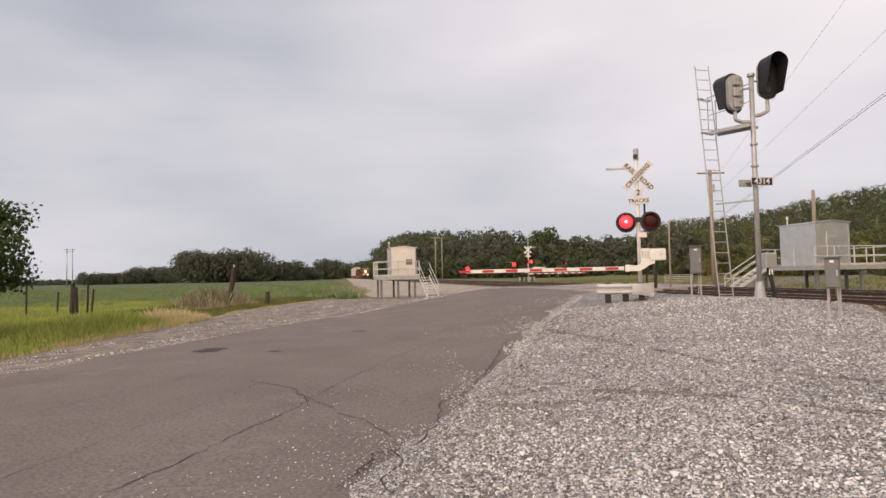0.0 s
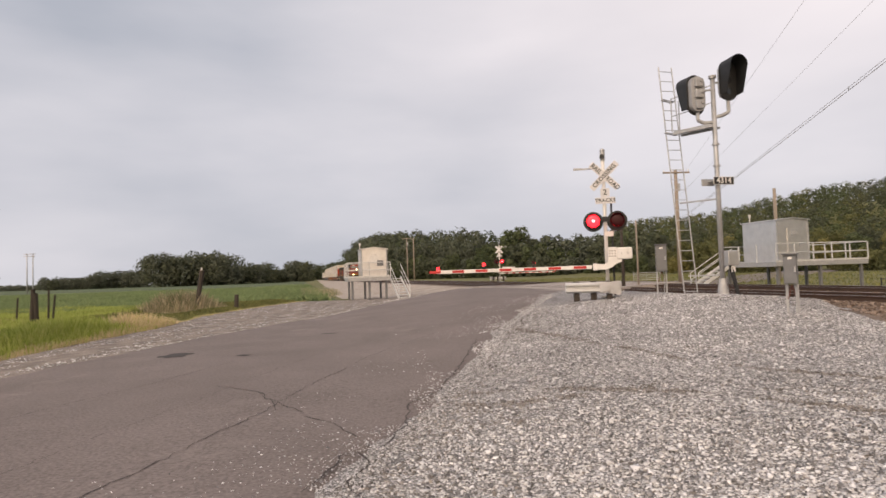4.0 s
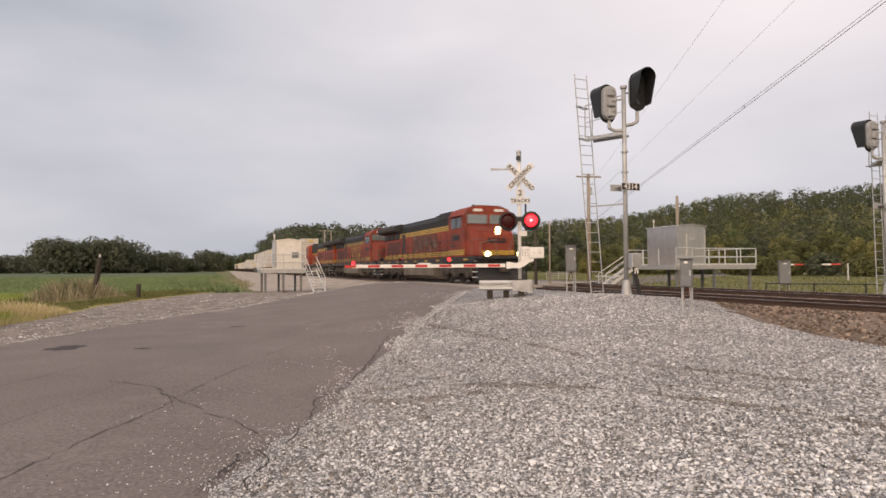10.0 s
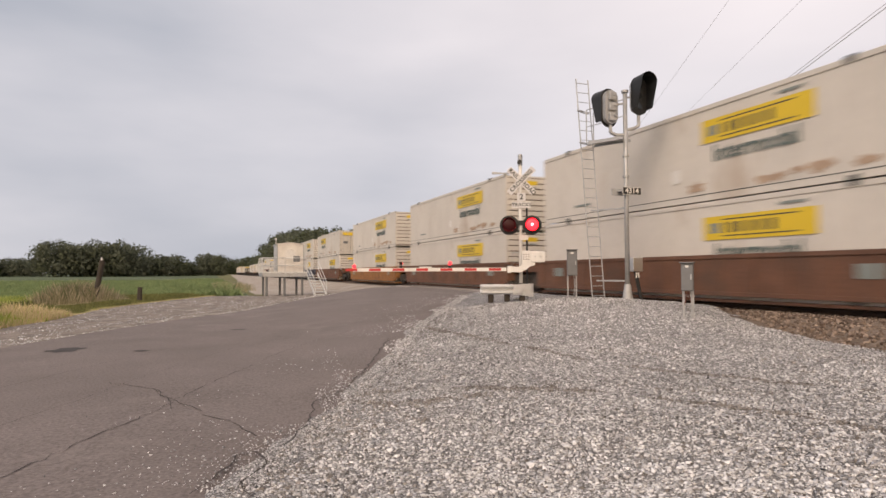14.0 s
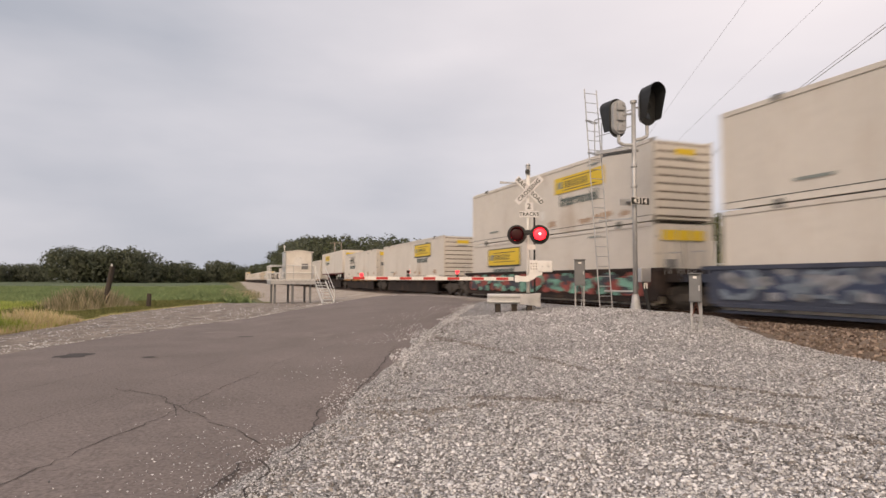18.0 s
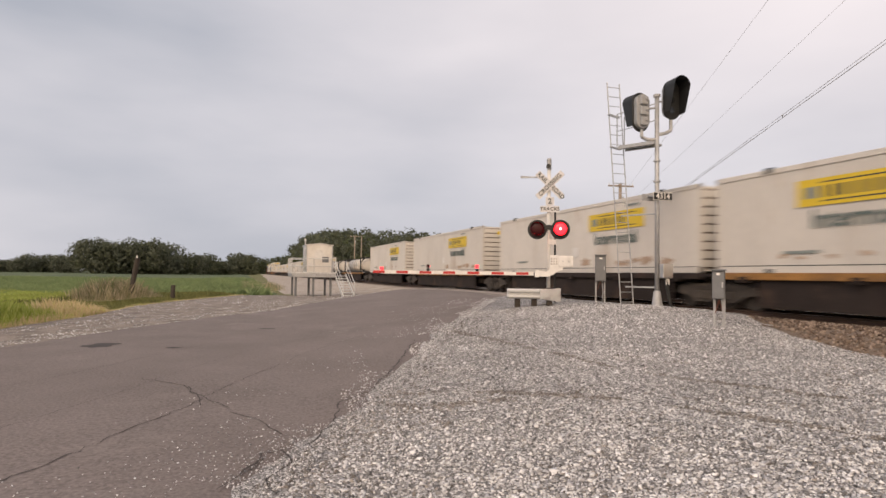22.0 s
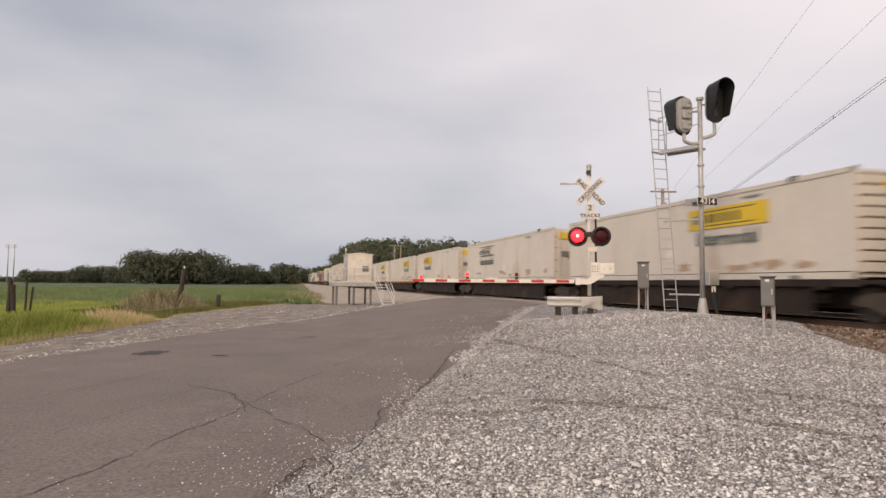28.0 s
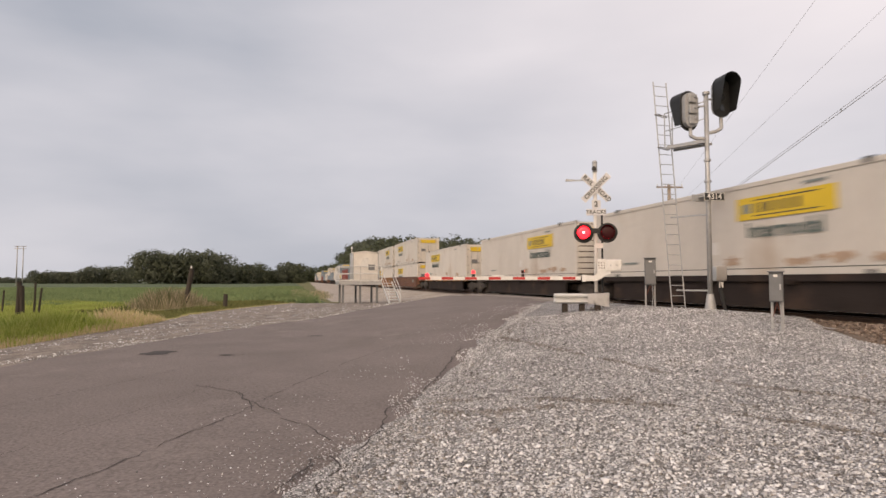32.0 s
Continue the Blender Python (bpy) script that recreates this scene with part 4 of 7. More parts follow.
            part("red_stripe", box(cx - 0.20, -0.1835, 0.955, 0.39, 0.004, 0.082), M_RED, arm)
    for k, x in enumerate((-0.46 - arm_len + 0.06, -0.46 - arm_len * 0.36, -0.46 - arm_len * 0.68)):
        lamp = part("arm_lamp", box(x, -0.2, 1.05, 0.10, 0.07, 0.09, 0.02), M_BLACK if k else M_REDDARK, arm)
        if k == 0:
            part("lens", disc((x, -0.245, 1.065), (0, 1, 0), 0.058, 0.02, 16), M_REDGLOW, lamp, "lit red tip lamp")
        else:
            me = bpy.data.meshes.new("lens")
            bm = bmesh.new()
            box(0, -0.012, 0, 0.10, 0.016, 0.10, 0.0, bm)
            for f_ in bm.faces:
                f_.material_index = 0
            box(0, 0.012, 0, 0.10, 0.016, 0.10, 0.0, bm)
            for f_ in list(bm.faces)[6:]:
                f_.material_index = 1
            bm.to_mesh(me)
            bm.free()
            me.materials.append(M_REDGLOW)
            me.materials.append(M_REDDARK)
            ln_ = new("lens", me)
            ln_.parent = lamp
            c = Vector((x, -0.2, 1.16))
            ln_.location = c
            FLIPS.append((ln_, c, k == 2, 0.0))
    part("arm_bracket", box(-0.46 - arm_len * 0.52, -0.2, 1.035, 0.42, 0.035, 0.04, 0.008), M_WHITE, arm)
    return g


GATE_HEAD = 17.0
crossing_gate(pose(6.03, 18.78, 0.72, 0, 0, -GATE_HEAD), 5.0, "lowered red and white crossing gate with crossbuck and flashing lamps")
FARG = xy(69.0, 23.0)
crossing_gate(pose(FARG.x, FARG.y, 0.55, 0, 0, 165), 6.0, "lowered crossing gate on the far side of the tracks")


def guard_rail(m, length, label):
    g = thing("guard_rail", label, "guard rail", m)
    # W-shaped beam
    prof = [(-0.155, 0.0), (-0.14, 0.055), (-0.105, 0.10), (-0.065, 0.095), (-0.03, -0.01), (0.03, -0.01), (0.065, 0.095), (0.105, 0.10), (0.14, 0.055), (0.155, 0.0)]
    bm = bmesh.new()
    for off in (0.0, 0.008):
        rows_ = []
        for x in (-0.06, 0.0, length):
            rows_.append([bm.verts.new((x, -y_ + off + (0.06 if x < 0 else 0), 0.42 + z_)) for z_, y_ in prof])
        for r0_, r1_ in zip(rows_, rows_[1:]):
            for i in range(len(prof) - 1):
                bm.faces.new((r0_[i], r0_[i + 1], r1_[i + 1], r1_[i]))
    part("beam", bm, M_BRIGHT, g, "bright ribbed galvanised beam")
    # end shoe: a flaring plate that rolls round behind
    bm = bmesh.new()
    prev = None
    outline = [(length - 0.04, -0.104, 0.26, 0.575), (length + 0.30, -0.10, 0.22, 0.585), (length + 0.50, -0.085, 0.185, 0.60)]
    for k in range(1, 9):
        a = math.pi * k / 8
        outline.append((length + 0.50 + 0.12 * math.sin(a), 0.035 - 0.12 * math.cos(a), 0.18, 0.60))
    for cx, cy, z0, z1 in outline:
        row = [bm.verts.new((cx, cy, z0)), bm.verts.new((cx, cy, (z0 + z1) / 2)), bm.verts.new((cx, cy, z1))]
        if prev:
            for i in (0, 1):
                bm.faces.new((prev[i], row[i], row[i + 1], prev[i + 1]))
        prev = row
    bmesh.ops.solidify(bm, geom=bm.faces[:], thickness=0.012)
    part("end_shoe", bm, M_WHITE, g, "white rounded end shoe", True)
    for x, y_ in ((0.28, 0.10), (length * 0.80, 0.12), (length + 0.26, 0.03)):
        part("post", box(x, y_ + 0.02, 0.19, 0.17, 0.18, 0.84, 0.012), M_WOODDARK, g, "dark square timber post")
    return g


guard_rail(pose(4.70, 18.60, 0.63, 0, 0, -GATE_HEAD + 7), 1.0, "short galvanised guard rail with white end shoe on timber posts")
_q = FARG + Vector((0.2, -1.2, 0))
guard_rail(pose(_q.x + 0.3, _q.y, 0.55, 0, 0, 170), 1.2, "short guard rail before the far crossing gate")


# ---- block signals ----
def signal_head(parent, x, y, z, face, label):
    """A three-lamp oval head with its hood; face is +1 towards +y, -1 towards -y."""
    def oval(rw, rh, y0, y1, bm=None, n=12):
        pts = []
        for i in range(n + 1):
            a = math.pi * i / n
            pts.append((x + rw * math.cos(a), z + rh - rw + rw * math.sin(a)))
        for i in range(n + 1):
            a = math.pi + math.pi * i / n
            pts.append((x + rw * math.cos(a), z - rh + rw + rw * math.sin(a)))
        return prism(pts, y0, y1, bm)
    head = part("signal_head", oval(0.30, 0.62, y - 0.02, y + 0.02), M_BLACK, parent, label)
    back = part("lamp_housing", oval(0.24, 0.54, y - face * 0.02, y - face * 0.16), M_GALV, head, "grey cast lamp housing")
    for dz in (-0.33, 0.0, 0.33):
        b = box(x, y - face * 0.21, z + dz, 0.26, 0.10, 0.26, 0.03)
        box(x + 0.06, y - face * 0.27, z + dz + 0.05, 0.10, 0.04, 0.08, 0.01, b)
        part("lamp_cover", b, M_GALV, head)
        part("lens", disc((x, y + face * 0.03, z + dz), (0, 1, 0), 0.10, 0.02, 16), M_GLASS, head)
    # deep hood, longer at the top, open below
    bm = bmesh.new()
    n = 18
    for off in (0.0, 0.014):
        inner, outer = [], []
        pts = []
        for i in range(n + 1):
            a = math.pi * i / n
            pts.append(((0.285 - off) * math.cos(a), 0.335 + (0.285 - off) * math.sin(a)))
        pts = [(0.285 - off, -0.45)] + pts + [(-0.285 + off, -0.45)]
        for px_, pz_ in pts:
            reach = 0.52 if pz_ > 0.2 else 0.52 - 0.24 * (0.2 - pz_) / 0.65
            inner.append(bm.verts.new((x + px_, y + face * 0.02, z + pz_)))
            outer.append(bm.verts.new((x + px_ * 1.02, y + face * reach, z + pz_ + 0.02)))
        for i in range(len(pts) - 1):
            bm.faces.new((inner[i], inner[i + 1], outer[i + 1], outer[i]))
    part("hood", bm, M_BLACK, head, "deep black sun hood")
    return head


def block_signal(m, label, number, flip=1, side=1):
    """Mast with ladder, landing and two heads. x across the track, y along it."""
    g = thing("block_signal", label, "railway signal", m)
    part("mast", tube((0, 0, 0.30), (0, 0, 6.62), 0.074, 0.068, 20), M_GALV, g, "grey tubular mast", True)
    b = tube((0, 0, 0.0), (0, 0, 0.05), 0.27, n=8)
    tube((0, 0, 0.05), (0, 0, 0.52), 0.17, 0.10, 16, b)
    part("base", b, M_GALV, g, "flared cast base")
    part("mast_cap", tube((0, 0, 6.60), (0, 0, 6.68), 0.11, n=12), M_GALV, g)
    for z in (3.9, 4.55):
        part("band", tube((0, 0, z), (0, 0, z + 0.05), 0.105, n=16), M_GALV, g)
    # landing and handrail towards the ladder, which stands behind the mast
    lx = -1.24 * side
    turn = pose(0, 0, 0, 0, 0, -62.7 if side > 0 else 45.0)
    swung = [part("landing", box(lx * 0.5, 0.0, 5.17, 1.15, 0.46, 0.04, 0.01), M_GALV, g, "grated maintenance landing")]
    for yy in (-0.24, 0.24):
        swung.append(part("landing_beam", box(lx * 0.47, yy, 5.11, 1.25, 0.04, 0.08, 0.01), M_GALV, g))
        swung.append(part("handrail", pipe([(lx, yy, 5.15), (lx, yy, 6.22), (lx * 0.55, yy * 1.2, 6.26), (0, yy * 0.5, 6.36)], 0.018), M_GALV, g))
    swung.append(part("knee_rail", pipe([(lx, -0.24, 5.66), (lx * 0.4, -0.26, 5.72), (0, -0.10, 5.85)], 0.014), M_GALV, g))
    # heads on bent arms
    signal_head(g, -0.48 * flip, 0.20, 6.12, 1, "black oval signal head turned away down the line")
    part("head_bracket", pipe([(0, 0, 5.25), (-0.30 * flip, 0.10, 5.25), (-0.48 * flip, 0.12, 5.32), (-0.48 * flip, 0.12, 5.56)], 0.055, 10), M_GALV, g)
    signal_head(g, 0.42 * flip, -0.16, 6.50, -1, "black oval signal head with deep hood")
    part("head_bracket", pipe([(0, 0, 5.40), (0.26 * flip, -0.06, 5.46), (0.42 * flip, -0.12, 5.55), (0.42 * flip, -0.12, 5.92)], 0.055, 10), M_GALV, g)
    part("head_stay", pipe([(0, 0, 6.45), (0.42 * flip, -0.02, 6.5)], 0.03), M_GALV, g)
    part("head_stay", pipe([(0, 0, 6.25), (-0.48 * flip, 0.06, 6.2)], 0.03), M_GALV, g)
    # ladder, slightly leaning
    top, foot = Vector((-1.52 * side, 0, 7.36)), Vector((-1.00 * side, 0, -0.05))
    lad = thing("ladder", "", "")
    lad.parent = g
    lad.empty_display_size = 0.1
    half = turn.to_3x3().inverted() @ Vector((0.235, 0, 0))
    for sgn in (-1, 1):
        part("rail", tube(foot + half * sgn, top + half * sgn, 0.019, n=8), M_GALV, lad)
    n = 23
    for i in range(n):
        c = foot.lerp(top, (i + 0.55) / n)
        part("rung", tube(c - half, c + half, 0.012, n=6), M_GALV, lad)
    swung.append(lad)
    for z in (0.62, 2.92):
        c = foot.lerp(top, (z + 0.05) / 7.41)
        swung.append(part("ladder_stay", box(c.x / 2, 0, z, abs(c.x) + 0.04, 0.05, 0.05, 0.008), M_GALV, g))
    for z in (5.17, 6.25):
        c = foot.lerp(top, (z + 0.05) / 7.41)
        swung.append(part("ladder_hoop", pipe([(c.x, -0.30, z), (c.x - 0.10 * side, -0.30, z), (c.x - 0.10 * side, 0.30, z), (c.x, 0.30, z), (c.x, -0.30, z)], 0.018), M_GALV, g))
    for ob in swung:
        ob.matrix_basis = turn @ ob.matrix_basis
    # number plates, one for each way
    pl = part("number_plate", box(0.10 * flip, -0.15, 3.45, 0.70, 0.012, 0.24, 0.004), M_WHITE, g, "black number plate with white edge and figures")
    part("plate_face", box(0.10 * flip, -0.159, 3.45, 0.67, 0.004, 0.21), M_BLACK, pl)
    if number:
        letters("figures", number, 0.245, pose(0.10 * flip, -0.163, 3.45, 90, 0, 0), M_WHITE, pl, 0.002, 1.05)
    else:
        for i in range(4):
            part("figure_bar", box(0.10 * flip - 0.2 + 0.13 * i, -0.1635, 3.45, 0.07, 0.003, 0.13), M_WHITE, pl)
    part("number_plate", box(-0.24 * flip, 0.13, 3.43, 0.44, 0.012, 0.21, 0.004), M_GALV, g, "back of a number plate")
    part("plate_bracket", box(0, 0, 3.45, 0.5, 0.3, 0.03, 0.005), M_GALV, g)
    jb = part("junction_box", box(0.18 * flip, -0.20, 1.13, 0.36, 0.20, 0.44, 0.02), M_ALU, g, "pale junction box on the mast")
    part("warning_tag", box(0.20 * flip, -0.24, 0.80, 0.14, 0.006, 0.18, 0.002), M_WHITE, g)
    part("conduit", tube((0.16 * flip, -0.18, 0.93), (0.34 * flip, -0.24, -0.05), 0.06, n=10), M_BLACK, g)
    return g


_p = xy(15.95, 12.25)
block_signal(pose(_p.x, _p.y, 0.68, 0, 0, math.degrees(HEAD)), "tall grey block signal mast with ladder and two hooded heads", "4314")
_p = xy(15.6, 23.9)
block_signal(pose(_p.x, _p.y, 0.42, 0, 0, math.degrees(HEAD)), "second block signal mast standing beyond the far track", "", 1, -1)


# ---- trackside cabinets ----
def cabinet(m, w, d, h, leg, label):
    g = thing("relay_cabinet", label, "cabinet", m, group="trackside relay cabinets")
    body = part("body", box(0, 0, leg + h / 2, w, d, h, 0.012), M_GREYBOX, g)
    part("door", box(0, -d / 2 - 0.012, leg + h / 2 - 0.01, w * 0.88, 0.024, h * 0.90, 0.008), M_GREYBOX, g)
    part("rain_lip", box(0, -0.02, leg + h + 0.012, w + 0.05, d + 0.09, 0.024, 0.006), M_GREYBOX, g)
    part("handle", box(w * 0.34, -d / 2 - 0.035, leg + h * 0.5, 0.03, 0.03, 0.12, 0.006), M_GALV, g)
    part("data_plate", box(0, -d / 2 - 0.026, leg + h * 0.88, w * 0.3, 0.006, 0.05), M_WHITE, g)
    for x in (-w / 2 + 0.03, w / 2 - 0.03):
        part("leg", box(x, d / 2 + 0.03, leg * 0.5 + h * 0.4, 0.05, 0.05, leg + h * 0.8 + 0.3, 0.006), M_GALV, g)
    part("brace", pipe([(-w / 2 + 0.05, d / 2, leg * 0.55), (0, d / 2, leg * 0.98), (w / 2 - 0.05, d / 2, leg * 0.55)], 0.010), M_RUST, g)
    part("cable", pipe([(0.06, 0, leg), (0.08, 0.02, leg * 0.5), (0.04, 0.02, -0.1)], 0.012), M_GALV, g, "grey cable drop")
    return g


CX, CY = 7.72, 12.2
cabinet(pose(CX, CY, zat(CX, CY) + 0.0, 0, 0, -38), 0.25, 0.15, 0.61, 0.68, "slim grey steel relay cabinet on two posts")
CX, CY = 8.02, 19.4
cabinet(pose(CX, CY, zat(CX, CY) + 0.08, 0, 0, -20), 0.34, 0.28, 0.86, 0.72, "slim grey relay cabinet beside the ladder")
_p = xy(22.7, 27.1)
cabinet(pose(_p.x, _p.y, ground_z(22.7, 27.1), 0, 0, -30), 0.52, 0.34, 1.20, 0.75, "grey relay cabinet beyond the far track")


# ---- equipment huts on platforms ----
def hut(m, w, d, h, floor, label, deck, stairs, stair_side, face_label=False, door=True):
    """w across x, d along y; the front looks towards -y. deck: x0, x1, y0, y1."""
    g = thing("equipment_hut", label, "equipment hut", m)
    x0, x1, y0, y1 = deck
    walls = part("body", box(0, d / 2, floor + h / 2, w, d, h, 0.015), M_ALU, g, "sheet aluminium walls with pale sheen")
    for k in range(4):
        part("panel_seam", box(-w / 2 - 0.002, d * (k + 1) / 5, floor + h / 2, 0.006, 0.016, h - 0.08), M_ALU, g)
    roof = [(-w / 2 - 0.07, floor + h), (0, floor + h + 0.13), (w / 2 + 0.07, floor + h), (w / 2 + 0.07, floor + h + 0.05), (0, floor + h + 0.18), (-w / 2 - 0.07, floor + h + 0.05)]
    part("roof", prism(roof, -0.10, d + 0.10), M_ALU, g, "shallow gabled metal roof")
    part("gable", prism([(-w / 2, floor + h - 0.01), (0, floor + h + 0.12), (w / 2, floor + h - 0.01)], 0.0, d), M_ALU, g)
    for x in (-w / 2 + 0.03, w / 2 - 0.03):
        part("corner_trim", box(x, -0.012, floor + h / 2, 0.07, 0.024, h - 0.02), M_GALV, g)
    if door:
        dr = part("door", box(0.05, -0.022, floor + 1.0, 0.9, 0.04, 1.92, 0.01), M_ALU, g, "plain metal door")
        part("door_handle", box(0.40, -0.06, floor + 1.0, 0.05, 0.05, 0.14, 0.01), M_GALV, dr)
        part("vent", box(0.05, -0.05, floor + 1.7, 0.4, 0.02, 0.22, 0.005), M_GALV, dr)
    if face_label:
        part("round_emblem", disc((-0.02, -0.008, floor + h * 0.66), (0, 1, 0), 0.36, 0.012, 28), M_WHITE, g, "faded round emblem")
        part("notice", box(0.42, -0.010, floor + h * 0.50, 0.46, 0.012, 0.40), M_GREYBOX, g, "grey notice plate")
        part("notice", box(-0.62, -0.010, floor + h * 0.35, 0.22, 0.012, 0.3), M_WHITE, g)
    part("vent_pipe", pipe([(-w / 2 + 0.1, d * 0.8, floor + h), (-w / 2 + 0.1, d * 0.8, floor + h + 0.42)], 0.03), M_WHITE, g)
    part("vent_cap", tube((-w / 2 + 0.1, d * 0.8, floor + h + 0.40), (-w / 2 + 0.1, d * 0.8, floor + h + 0.56), 0.07, n=10), M_WHITE, g)
    # deck
    part("deck", box((x0 + x1) / 2, (y0 + y1) / 2, floor - 0.035, x1 - x0, y1 - y0, 0.05, 0.005), M_GALV, g, "grated steel deck")
    for y in (y0 + 0.04, y1 - 0.04):
        part("deck_beam", box((x0 + x1) / 2, y, floor - 0.16, x1 - x0, 0.08, 0.20, 0.008), M_GALV, g)
    for x in (x0 + 0.04, x1 - 0.04):
        part("deck_beam", box(x, (y0 + y1) / 2, floor - 0.16, 0.08, y1 - y0 - 0.18, 0.20, 0.008), M_GALV, g)
    # legs
    nx, ny = 3, 2
    for i in range(nx):
        for k in range(ny):
            x, y = x0 + 0.3 + (x1 - x0 - 0.6) * i / (nx - 1), y0 + 0.25 + (y1 - y0 - 0.5) * k / (ny - 1)
            part("leg", box(x, y, floor / 2 - 0.18, 0.15, 0.15, floor + 0.28, 0.01), M_GREYBOX, g, "dull square steel leg")
    # railing
    corners = [(x0, y0), (x1, y0), (x1, y1), (x0, y1)]
    for (ax, ay), (bx, by) in zip(corners, corners[1:] + corners[:1]):
        ln_ = math.hypot(bx - ax, by - ay)
        k = max(1, round(ln_ / 1.35))
        gap = (stair_side == "left" and ax == bx == x0) or (stair_side == "right" and ax == bx == x1)
        for i in range(k):
            x, y = ax + (bx - ax) * i / k, ay + (by - ay) * i / k
            part("rail_post", box(x, y, floor + 0.5, 0.055, 0.055, 1.06, 0.006), M_BRIGHT, g)
        if gap:
            continue
        for z in (0.53, 1.05):
            part("handrail", tube((ax, ay, floor + z), (bx, by, floor + z), 0.026, n=8), M_BRIGHT, g)
        part("toe_board", box((ax + bx) / 2, (ay + by) / 2, floor + 0.05, abs(bx - ax) + 0.02, abs(by - ay) + 0.02, 0.10), M_BRIGHT, g)
    # stairs
    (sx, sy), (ex, ey) = stairs
    a, b = Vector((sx, sy, floor - 0.05)), Vector((ex, ey, 0.05))
    run = (b - a)
    flat = Vector((run.x, run.y, 0)).normalized()
    side = Vector((-flat.y, flat.x, 0)) * 0.40
    st = thing("stairs", "", "")
    st.parent = g
    st.empty_display_size = 0.1
    for sgn in (-1, 1):
        bm = bmesh.new()
        p0, p1 = a + side * sgn, b + side * sgn
        d_ = (p1 - p0)
        own = bmesh.new()
        bmesh.ops.create_cube(own, size=1.0, matrix=Matrix.Translation((p0 + p1) / 2) @ d_.to_track_quat("X", "Z").to_matrix().to_4x4() @ Matrix.Diagonal((d_.length, 0.04, 0.20, 1)))
        join(bm, own)
        part("stringer", bm, M_BRIGHT, st)
        part("handrail", pipe([p0 + Vector((0, 0, 0.95)), p1 + Vector((0, 0, 0.95)), p1], 0.024, 8), M_BRIGHT, st)
        part("mid_rail", tube(p0 + Vector((0, 0, 0.5)), p1 + Vector((0, 0, 0.5)), 0.02, n=8), M_BRIGHT, st)
    n = max(3, round(floor / 0.2))
    for i in range(n):
        c = a.lerp(b, (i + 0.5) / n)
        own = bmesh.new()
        bmesh.ops.create_cube(own, size=1.0, matrix=Matrix.Translation(c) @ flat.to_track_quat("X", "Z").to_matrix().to_4x4() @ Matrix.Diagonal((0.26, 0.78, 0.045, 1)))
        part("tread", own, M_BRIGHT, st)
    return g


_p = xy(44.0, 5.15)
hut(pose(_p.x, _p.y, -0.05, 0, 0, math.degrees(HEAD)), 1.86, 2.4, 2.0, 1.62, "aluminium equipment hut on a steel platform by the field",
    (-1.95, 1.05, -0.75, 2.9), ((1.45, -0.3), (1.75, -2.4)), "right", True, False)
_p = xy(30.5, 28.45)
hut(pose(_p.x, _p.y, 0.18, 0, 0, math.degrees(HEAD)), 2.27, 2.8, 2.45, 1.50, "silver equipment hut on a railed platform beyond the tracks",
    (-2.15, 4.3, -1.0, 3.55), ((-2.15, 3.0), (-4.6, 3.0)), "left", False, True)


# ---- poles, fences and wires ----
def wood_pole(x, y, z, h, r, label, arms=1, mat=None):
    g = thing("utility_pole", label, "utility pole", pose(x, y, z))
    part("shaft", tube((0, 0, -0.5), (0, 0, h), r, r * 0.72, 12), mat or M_WOODPOLE, g, "", True)
    for k in range(arms):
        zz = h - 0.25 - 0.8 * k
        a = part("crossarm", box(0, -0.12, zz, 2.1, 0.10, 0.12, 0.01), M_WOODPOLE, g)
        a.rotation_euler = (0, 0, 0)
        for xx in (-0.98, -0.35, 0.35, 0.98):
            part("insulator", tube((xx, -0.12, zz + 0.06), (xx, -0.12, zz + 0.24), 0.04, 0.03, 8), M_WHITE, g)
    if arms:
        part("transformer_can", tube((0.16, -0.1, h - 1.7), (0.16, -0.1, h - 1.1), 0.11, n=12), M_GALV, g)
    return g


P1 = Vector((20.55, 45.9, 0.2))
wood_pole(P1.x, P1.y, 0.1, 9.0, 0.17, "weathered wooden utility pole with crossarm beyond the tracks")
wood_pole(35.9, 58.1, -0.2, 9.2, 0.20, "bare wooden utility pole behind the silver hut", 0)
for dx in (0.0, 1.5):
    wood_pole(-0.9 + dx, 140 + dx, 0.1, 10.2, 0.16, "slim wooden pole before the wood", 1 if dx == 0 else 0)
for dx in (0.0, 2.1):
    wood_pole(-140.5 + dx, 231, 0.0, 14.3, 0.22, "tall pale pole of a distant power line", 2, M_GALV)
wood_pole(11.4, 32.6, 0.1, 4.3, 0.10, "short dark post beyond the crossing gate", 0, M_WOODDARK)
wood_pole(12.6, 33.6, 0.1, 4.2, 0.06, "thin grey post beyond the crossing gate", 0)


def wire(a, b, sag, r, label):
    a, b = Vector(a), Vector(b)
    pts = [a.lerp(b, i / 24) - Vector((0, 0, sag * 4 * (i / 24) * (1 - i / 24))) for i in range(25)]
    bm = bmesh.new()
    prev = None
    for p in pts:
        row = [bm.verts.new(p + Vector((r * math.cos(q), 0, r * math.sin(q)))) for q in (0.5, 1.76, 3.0, 4.27, 5.53)]
        if prev:
            for i in range(5):
                bm.faces.new((prev[i], prev[(i + 1) % 5], row[(i + 1) % 5], row[i]))
        prev = row
    return tagged(link_bm("overhead_wire", bm, M_WIRE), label, "wire")


def far_end(a, b, k):
    return Vector(a) + (Vector(b) - Vector(a)) * k


def through_wire(a, b, k, r, label):
    """A taut wire from its pole at a past the point b."""
    wire(a, far_end(a, b, k), 0.06, r, label)


